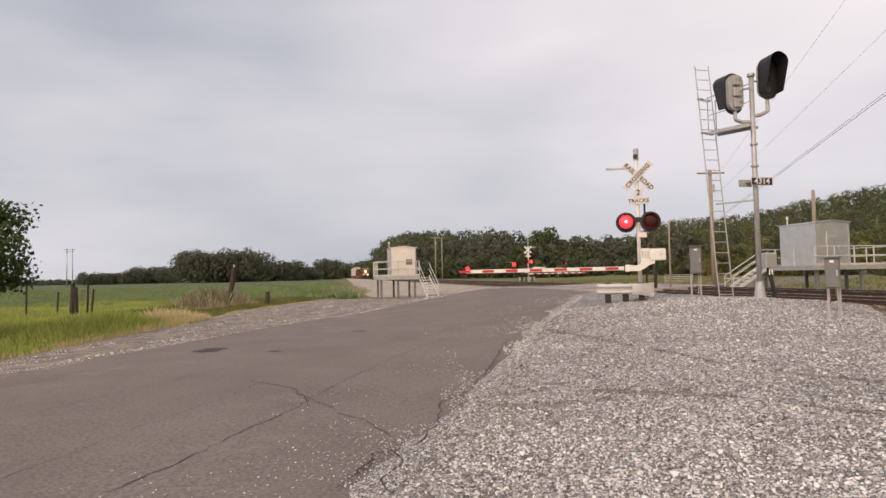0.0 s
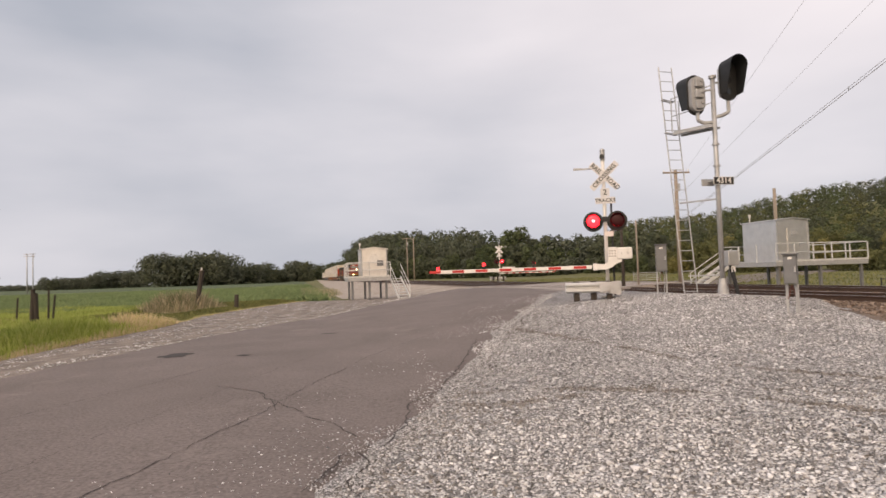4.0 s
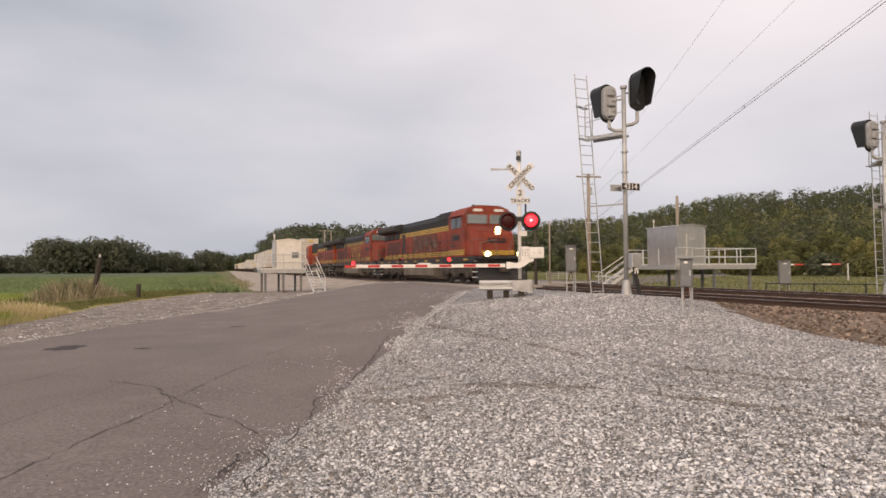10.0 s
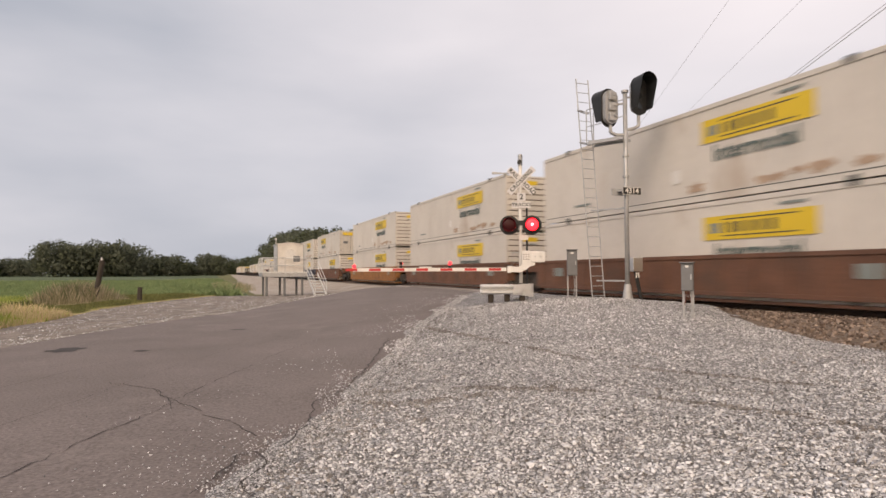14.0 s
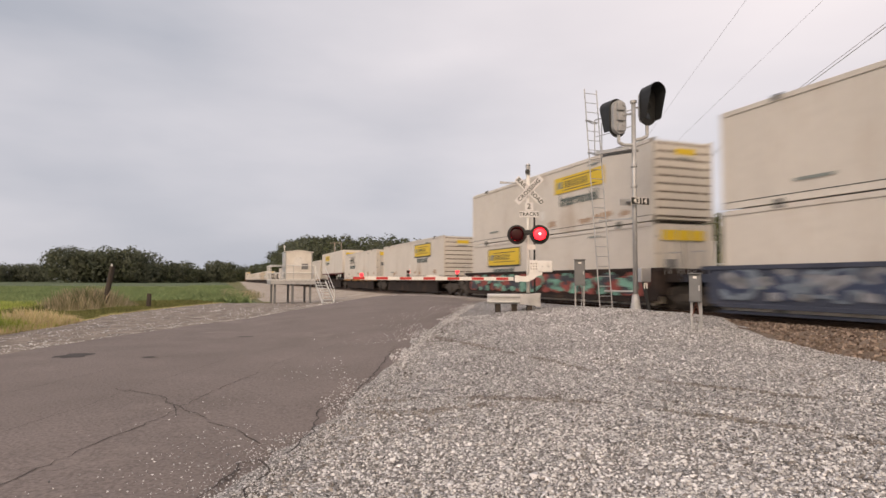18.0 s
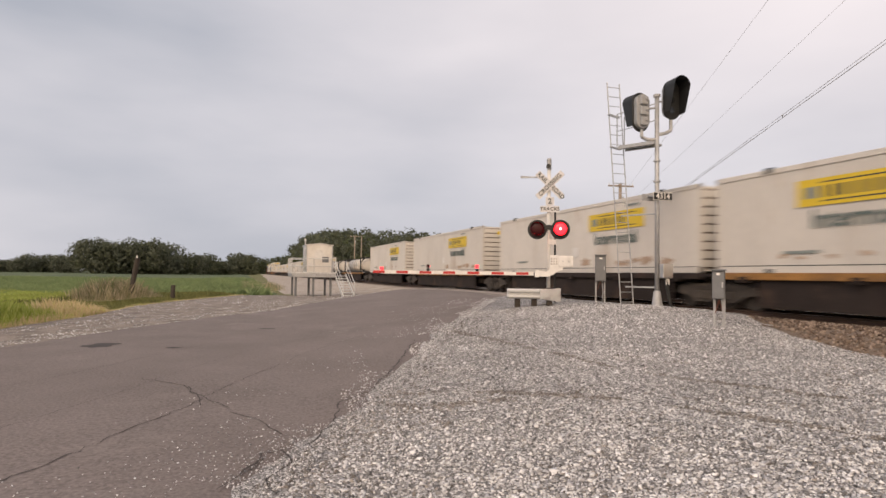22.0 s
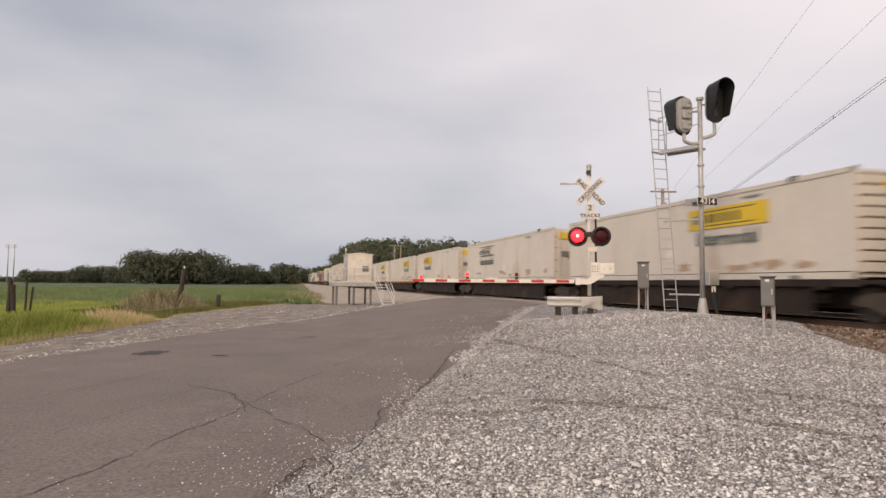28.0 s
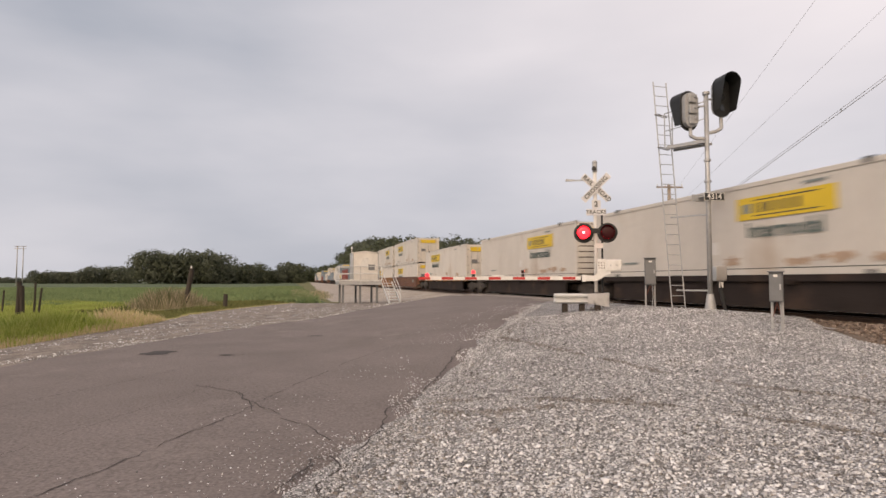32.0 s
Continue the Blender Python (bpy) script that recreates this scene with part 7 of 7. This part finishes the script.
def scatter_pad():
    rng = np.random.default_rng(11)
    pale, sizes, dark, dsizes = [], [], [], []
    for _ in range(330000):
        # more of them towards the eye
        y = 2.2 + 16.0 * rng.random() ** 2.1
        x0 = line_at(ROAD_R, y)
        x = x0 + rng.uniform(-0.05, 13.5) if y > 7 else x0 + rng.uniform(-0.05, 2.2 + y * 0.95)
        if x > 0.95 * y + 3.0:
            continue
        p = Vector((x, y, 0))
        s, u = p.dot(ES), p.dot(EU)
        if u > pad_right(s) - 0.05:
            continue
        z = pad_z(x, y) + 0.02 * noise.noise(Vector((x * 1.3, y * 1.3, 1))) + 0.01 * noise.noise(Vector((x * 5, y * 5, 2)))
        wobble = 0.06 + 0.12 * noise.noise(Vector((x * 1.4, y * 1.4, 20)))
        r = 0.0088 + 0.012 * rng.random() ** 2 + (0.014 * rng.random() if rng.random() < 0.06 else 0)
        r *= 1 + 0.016 * max(0, y - 6)
        patch = noise.noise(Vector((x * 0.55, y * 0.55, 33)))
        edge = x - x0
        if (edge < 0.75 and rng.random() < 0.55 - 0.6 * edge) or (wobble > 0 and rut_distance(x, y) < wobble) or (patch > 0.34 and rng.random() < 0.30) or rng.random() < 0.06:
            dark.append((x, y, z + r * 0.15))
            dsizes.append(r * 1.1)
        else:
            pale.append((x, y, z + r * rng.uniform(0.15, 0.55)))
            sizes.append(r)
        if len(pale) > 92000:
            break
    for line in RUTS:
        for (ax, ay), (bx, by) in zip(line, line[1:]):
            for _ in range(int(70 * math.hypot(bx - ax, by - ay))):
                k = rng.random()
                x, y = ax + (bx - ax) * k + rng.normal() * 0.06, ay + (by - ay) * k + rng.normal() * 0.06
                if noise.noise(Vector((x * 1.4, y * 1.4, 20))) > -0.15 and x > line_at(ROAD_R, y):
                    r = 0.012 + 0.010 * rng.random()
                    dark.append((x, y, pad_z(x, y) + 0.02 * noise.noise(Vector((x * 1.3, y * 1.3, 1))) + 0.008))
                    dsizes.append(r * (1 + 0.03 * max(0, y - 6)))
    rocks("gravel_stones", pale, sizes, M_STONE, "loose pale limestone chips on the pad", 1)
    rocks("rut_stones", dark, dsizes, M_RUTSTONE, "darker stones turned up along the wheel ruts", 2)


M_RUTSTONE = island_material("turned_up_stones", (0.12, 0.108, 0.10), (0.40, 0.37, 0.35), 0.95, middle=(0.235, 0.215, 0.20))
scatter_pad()


def scatter_road():
    """Chips thrown on to the asphalt, thickest along its crumbling edge."""
    rng = np.random.default_rng(12)
    pts, sizes = [], []
    for _ in range(20000):
        y = 2.3 + 22 * rng.random() ** 1.5
        x0, xl = line_at(ROAD_R, y), line_at(ROAD_L, y)
        d = rng.exponential(0.46) if rng.random() < 0.9 else rng.uniform(0, 2.5)
        x = x0 - d + 0.2
        if x < xl or (d > 0.7 and rng.random() < 0.5):
            continue
        if noise.noise(Vector((x * 0.9, y * 0.6, 4))) < -0.12 and d > 0.25:
            continue
        w = (x - xl) / (x0 - xl)
        z = road_z(x, y) + (0.03 + 0.035 * max(0.0, 1 - (2 * w - 1) ** 2))
        r = (0.004 + 0.009 * rng.random() ** 2) * (1 + 0.03 * max(0, y - 6))
        pts.append((x, y, z + r * 0.3))
        sizes.append(r)
    for _ in range(16000):
        y = 7 + 36 * rng.random() ** 1.2
        xl = line_at(ROAD_L, y)
        x = xl - (xl - verge_limit(y)) * rng.random() ** 1.3 + 0.2
        if noise.noise(Vector(((x - xl) * 1.6, y * 0.22, 14))) + 0.6 * noise.noise(Vector((x * 2.2, y * 2.2, 15))) < 0.02:
            continue
        r = (0.006 + 0.014 * rng.random() ** 2) * (1 + 0.02 * max(0, y - 6))
        pts.append((x, y, max(zat(x, y), road_z(x, y) if x > xl else -9) + 0.02 + r * 0.3))
        sizes.append(r)
    rocks("road_chips", pts, sizes, M_STONE, "pale stone chips strewn over the asphalt edge", 3)


scatter_road()


def scatter_ballast():
    rng = np.random.default_rng(13)
    pts, sizes = [], []
    for _ in range(15000):
        s = 1.0 + 24 * rng.random()
        u = rng.uniform(9.8, 14.4)
        if u < pad_right(s) - 0.1 and s > 9.5:
            continue
        if u < pad_right(s) - 0.1:
            continue
        z = np.interp(u, [10.3, 11.4, 12.6, 13.5, 17.5], [-0.25, 0.10, 0.34, 0.48, 0.49])
        p = xy(s, u)
        r = 0.024 + 0.03 * rng.random() ** 2
        pts.append((p.x, p.y, z + 0.02))
        sizes.append(r)
    for _ in range(5000):
        s, u = rng.uniform(2, 40), rng.uniform(14.7, 21.4)
        p = xy(s, u)
        pts.append((p.x, p.y, 0.50))
        sizes.append(0.03 + 0.025 * rng.random())
    rocks("ballast_stones", pts, sizes, M_BALSTONE, "coarse rusty brown ballast stones", 4, 0.85)


scatter_ballast()


# ---- asphalt wear ----
M_CRACK = material("crack_dirt", (0.055, 0.046, 0.044), 0.95, vary=0.3, scale=8, grain=60, bump=0.2)
M_PATCH = material("tar_patch", (0.05, 0.042, 0.04), 0.85, vary=0.3, scale=4, grain=40, bump=0.3)


def surface_z(x, y):
    l, r = line_at(ROAD_L, y), line_at(ROAD_R, y)
    w = (x - l) / (r - l)
    return road_z(x, y) + 0.03 + 0.035 * (1 - (2 * w - 1) ** 2) + 0.008 * noise.noise(Vector((x * 0.8, y * 0.8, 9)))


def crack(points, width, seed):
    """A jagged open joint in the asphalt, laid just over it."""
    rng = random.Random(seed)
    fine = []
    for (ax, ay), (bx, by) in zip(points, points[1:]):
        n = max(2, int(math.hypot(bx - ax, by - ay) / 0.12))
        for i in range(n):
            k = i / n
            fine.append((ax + (bx - ax) * k + rng.uniform(-0.03, 0.03), ay + (by - ay) * k + rng.uniform(-0.03, 0.03)))
    fine.append(points[-1])
    verts, faces = [], []
    for i, (x, y) in enumerate(fine):
        q = fine[min(i + 1, len(fine) - 1)]
        p = fine[max(i - 1, 0)]
        d = Vector((q[0] - p[0], q[1] - p[1]))
        d = d.normalized() if d.length > 1e-6 else Vector((0, 1))
        n2 = Vector((-d.y, d.x)) * width * rng.uniform(0.15, 1.0) * 0.36
        for sg in (-1, 1):
            verts.append((x + n2.x * sg, y + n2.y * sg, surface_z(x, y) + 0.005))
        if i:
            faces.append((2 * i - 2, 2 * i - 1, 2 * i + 1, 2 * i))
    ob = new("crack", mesh_of("crack", verts, faces, M_CRACK))
    ob.parent = ROAD
    return ob


ROAD = bpy.data.objects["road"]
crack([(-2.61, 4.54), (-2.36, 5.4), (-2.11, 6.51), (-1.89, 7.34), (-1.63, 8.99), (-1.0, 11.64), (-0.38, 12.94), (0.53, 14.47)], 0.022, 1)
crack([(-3.02, 9.25), (-2.65, 8.98), (-2.26, 8.71), (-2.02, 8.2), (-1.71, 7.74), (-1.38, 7.26)], 0.022, 2)
crack([(-2.26, 8.71), (-1.88, 7.89), (-1.74, 7.42)], 0.018, 3)
crack([(-1.32, 7.08), (-1.09, 6.84), (-0.87, 6.51), (-0.66, 6.09)], 0.024, 4)
crack([(-0.95, 4.6), (-0.8, 5.05), (-0.76, 5.52), (-0.42, 5.67), (-0.19, 6.44), (-0.15, 7.4), (0.2, 7.89), (0.6, 9.39), (1.2, 12.47)], 0.034, 5)
crack([(-5.11, 7.01), (-4.81, 8.14), (-4.13, 9.7), (-3.75, 11.26), (-2.97, 14.05), (-2.14, 15.62)], 0.02, 6)
crack([(-0.6, 5.6), (-0.45, 5.2), (-0.62, 4.8), (-0.5, 4.5)], 0.03, 7)
crack([(-4.2, 3.8), (-3.6, 5.0), (-3.3, 6.6), (-2.9, 8.2), (-2.6, 10.2), (-1.9, 12.9)], 0.012, 8)
crack([(0.9, 16.2), (-0.2, 15.2), (-1.2, 14.6)], 0.02, 9)


def tar_patch(cx, cy, rx, ry, seed):
    rng = random.Random(seed)
    ring = []
    for i in range(20):
        a = 2 * math.pi * i / 20
        q = rng.uniform(0.7, 1.15)
        ring.append((cx + rx * q * math.cos(a), cy + ry * q * math.sin(a)))
    verts = [(x, y, surface_z(x, y) + 0.006) for x, y in ring] + [(cx, cy, surface_z(cx, cy) + 0.007)]
    ob = new("patch", mesh_of("patch", verts, [(i, (i + 1) % 20, 20) for i in range(20)], M_PATCH))
    ob.parent = ROAD
    return ob


tar_patch(-5.2, 13.5, 0.36, 0.42, 1)
tar_patch(-3.6, 12.9, 0.16, 0.10, 2)
tar_patch(-2.4, 17.2, 0.24, 0.16, 3)


# ---- grass and weeds ----
def blades(name, pts, heights, mat, label, seed, lean=0.35, width=0.012):
    rng = np.random.default_rng(seed)
    P, H = np.asarray(pts), np.asarray(heights)
    n = len(P)
    a = rng.uniform(0, 2 * np.pi, n)
    side = np.stack([np.cos(a), np.sin(a), np.zeros(n)], -1) * width * (0.6 + 0.8 * rng.random(n))[:, None]
    b = rng.uniform(0, 2 * np.pi, n)
    tip = np.stack([np.cos(b), np.sin(b), np.zeros(n)], -1) * (H * lean * rng.random(n))[:, None]
    up = np.stack([np.zeros(n), np.zeros(n), H], -1)
    V = np.stack([P - side, P + side, P + up * 0.6 + tip * 0.45 + side * 0.7, P + up + tip], 1)
    F = np.arange(4 * n).reshape(-1, 4)
    return tagged(new(name, quads_mesh(name, V.reshape(-1, 3), F, mat)), label, "grass", kind="stuff")


def grow():
    rng = np.random.default_rng(21)
    g, gh, d, dh, w, wh, mow, mh = [], [], [], [], [], [], [], []
    for _ in range(190000):
        y = 7.0 + 40 * rng.random()
        lim = verge_limit(y)
        x = lim - 22 * rng.random() ** 1.25
        if x < -0.78 * y - 8:
            continue
        k = lim - x
        z = zat(x, y) - 0.03
        n1_ = noise.noise(Vector((x * 0.35, y * 0.35, 2)))
        n2_ = noise.noise(Vector((x * 0.16, y * 0.16, 7)))
        edge = min(1.0, 0.25 + k / 2.0)
        straw = math.hypot(x + 10.8, (y - 25.2) * 0.55) < 1.3 + 0.5 * n1_
        dry = straw or (k < 0.38 + 0.4 * n1_) or n2_ > 0.6
        heap = 1 - math.hypot((x + 13.7) / 2.9, (y - 36.6) / 2.2)
        if heap > 0.25 * n1_:
            # dead weeds round the leaning post
            for _k in range(2):
                w.append((x + rng.uniform(-0.2, 0.2), y + rng.uniform(-0.2, 0.2), z))
                wh.append((0.15 + 1.15 * min(1.0, 1.5 * max(heap, 0.05))) * rng.uniform(0.2, 1.15))
            continue
        h = (0.10 + 0.62 * edge * (0.75 + 0.5 * n1_)) * rng.uniform(0.6, 1.15)
        if y > 26:
            h *= 0.8 if x < -15 else 0.45
        if y > 27 and x > -15.5 + n1_ and not dry:
            mow.append((x, y, z))
            mh.append(h * 1.1)
        elif dry and rng.random() < 0.8:
            d.append((x, y, z))
            dh.append(h * (1.2 if straw else 0.8))
        else:
            g.append((x, y, z))
            gh.append(h)
    # slope of the bed by the hut, and tufts
    for _ in range(6500):
        s, u = rng.uniform(47, 90), rng.uniform(0.0, 6.5)
        if u > 1.8 + 1.4 * ramp(s, 52, 60) + 1.0 * rng.random() or noise.noise(Vector((s * 0.3, u * 0.6, 1))) < -0.1:
            continue
        p = xy(s, u)
        w.append((p.x, p.y, ground_z(s, u) - 0.03))
        wh.append(0.15 + 0.45 * rng.random())
    # mown strip beyond the rails
    for _ in range(26000):
        s, u = rng.uniform(8, 120), 24.5 + 60 * rng.random() ** 1.6
        p = xy(s, u)
        mow.append((p.x, p.y, ground_z(s, u) - 0.04))
        mh.append(0.10 + 0.14 * rng.random())
    blades("verge_grass", g, gh, M_GRASS, "tall bright green roadside grass", 1, 0.5, 0.011)
    blades("dry_grass", d, dh, M_DRYGRASS, "straw-coloured dry grass along the verge", 2, 0.5, 0.009)
    blades("brown_weeds", w, wh, M_WEED, "brown and green weeds round the posts", 3, 0.45, 0.010)
    blades("mown_grass", mow, mh, M_MOWN, "short grass beyond the tracks", 4, 0.4, 0.05)
    # crop rows at the near edge of the field
    crop, ch = [], []
    for _ in range(90000):
        y = 40 + 120 * rng.random() ** 1.8
        x = -0.85 * y - 6 + (0.85 * y + 6 - 4) * rng.random()
        p = Vector((x, y, 0))
        if p.dot(EU) > 1.8 or p.dot(ES) < 45:
            continue
        x = round(x / 0.75) * 0.75 + rng.normal() * 0.10
        crop.append((x, y, zat(x, y) - 0.1))
        ch.append(0.35 + 0.25 * rng.random())
    blades("bean_crop", crop, ch, M_CROPLEAF, "rows of low green crop in the field", 5, 1.3, 0.07)


M_WEED = island_material("brown_weeds", (0.17, 0.20, 0.09), (0.72, 0.60, 0.44), 0.9, middle=(0.40, 0.35, 0.22), trans=0.45)
M_CROPLEAF = island_material("crop_leaves", (0.17, 0.235, 0.105), (0.27, 0.33, 0.155), 0.8, middle=(0.215, 0.28, 0.125), trans=0.35)
grow()


# ---- the tree at the road ----
def near_tree(x, y, z):
    t = thing("roadside_tree", "leafy green roadside tree with spreading boughs", "tree", pose(x, y, z))
    rng = random.Random(4)
    fit_ = lambda v: Vector((v.x * 0.80, v.y * 0.80, v.z * 0.70 + 0.45))
    part("trunk", tube((0, 0, -0.4), fit_(Vector((0.1, 0.1, 2.1))), 0.20, 0.13, 14), M_BARK, t, "", True)
    tips = []
    for k in range(11):
        a = k * 2.4
        el = 0.25 + 0.09 * k
        base = Vector((0.1, 0.1, 1.5 + 0.18 * k))
        mid = base + Vector((math.cos(a) * 1.3, math.sin(a) * 1.3, el * 1.2))
        end = mid + Vector((math.cos(a + 0.3) * (1.5 - 0.06 * k), math.sin(a + 0.3) * (1.5 - 0.06 * k), el * 1.0))
        b = tube(fit_(base), fit_(mid), 0.07, 0.045, 8)
        tube(fit_(mid), fit_(end), 0.045, 0.012, 8, b)
        for j in range(6):
            q = mid.lerp(end, j / 5)
            tw = q + Vector((rng.uniform(-0.7, 0.7), rng.uniform(-0.7, 0.7), rng.uniform(-0.2, 0.6)))
            tube(fit_(q), fit_(tw), 0.018, 0.005, 5, b)
            tips += [fit_(q.lerp(tw, 0.4)), fit_(tw)]
        part("bough", b, M_BARK, t)
    r2 = np.random.default_rng(9)
    c = []
    for q in tips:
        for _ in range(170):
            c.append(np.array(q) + np.clip(r2.normal(scale=0.23, size=3), -0.42, 0.42))
    inner = r2.normal(size=(17000, 3))
    inner *= (r2.random(17000) ** 0.33 / np.linalg.norm(inner, axis=1))[:, None] * np.array([3.0, 3.0, 1.8])
    keep = [noise.noise(Vector(q) * 1.1) > -0.12 for q in inner]
    c = np.concatenate([np.array(c), inner[keep] + np.array([0.05, 0.05, 2.85])])
    V = clump_quads(c, r2.uniform(0.04, 0.08, len(c)), r2.normal(size=(len(c), 3)) + np.array([0, 0, 0.6]), r2)
    ob = new("crown", quads_mesh("crown", V, np.arange(len(V)).reshape(-1, 4), M_LEAFNEAR))
    ob.parent = t
    return t


near_tree(-15.1, 17.2, zat(-15.1, 17.2))


# ---- ties and crossing planks ----
def ties():
    me = bpy.data.meshes.new("tie")
    bm = box(0, 0, -0.09, 0.23, 2.6, 0.18, 0.012)
    bm.to_mesh(me)
    bm.free()
    me.materials.append(M_TIE)
    for uc, track in ((U1, TRACK1), (U2, TRACK2)):
        for k in range(75):
            s = 1.0 + 0.54 * k
            if s > 26 + (uc - U1):
                break
            ob = new("tie", me)
            ob.parent = track
            p = xy(s, uc)
            ob.matrix_basis = pose(p.x, p.y, RAIL_Z - 0.175, 0, 0, math.degrees(HEAD) + 90 + random.uniform(-0.6, 0.6))


ties()


# ---- what moves ----
FLASH_0, FLASH_STEP = 0.26, 0.517


def flip_rows(c, lit, turn0):
    """The roundel turns half round at each change of the flasher."""
    rows_ = [(0.0, pose(c.x, c.y, c.z, 0, 0, turn0 + (0 if lit else 180)))]
    a = turn0 + (0 if lit else 180)
    k = 0
    while FLASH_0 + FLASH_STEP * k < 31.9:
        e = FLASH_0 + FLASH_STEP * k
        # the turn takes three frames and keeps clear of the full seconds
        start, sec = int(e * FPS), round(e)
        if start < 1 + sec * FPS < start + 3:
            start = 1 + sec * FPS if sec < e else sec * FPS - 2
        for i, da in ((0, 0), (1, 60), (2, 120), (3, 180)):
            rows_.append(((start + i - 1) / FPS, pose(c.x, c.y, c.z, 0, 0, a + da)))
        a += 180
        k += 1
    rows_.append((32.0, pose(c.x, c.y, c.z, 0, 0, a)))
    return rows_


def motions():
    for ob, mid, turned, *z in MOVERS:
        m = pose(0, 0, z[0] if z else 0.0, 0, 0, turned)
        walk(ob, [(t, p @ m) for t, p in train_rows(mid)])
    for lens, c, lit, turn0 in FLIPS:
        walk(lens, flip_rows(c, lit, turn0))


motions()
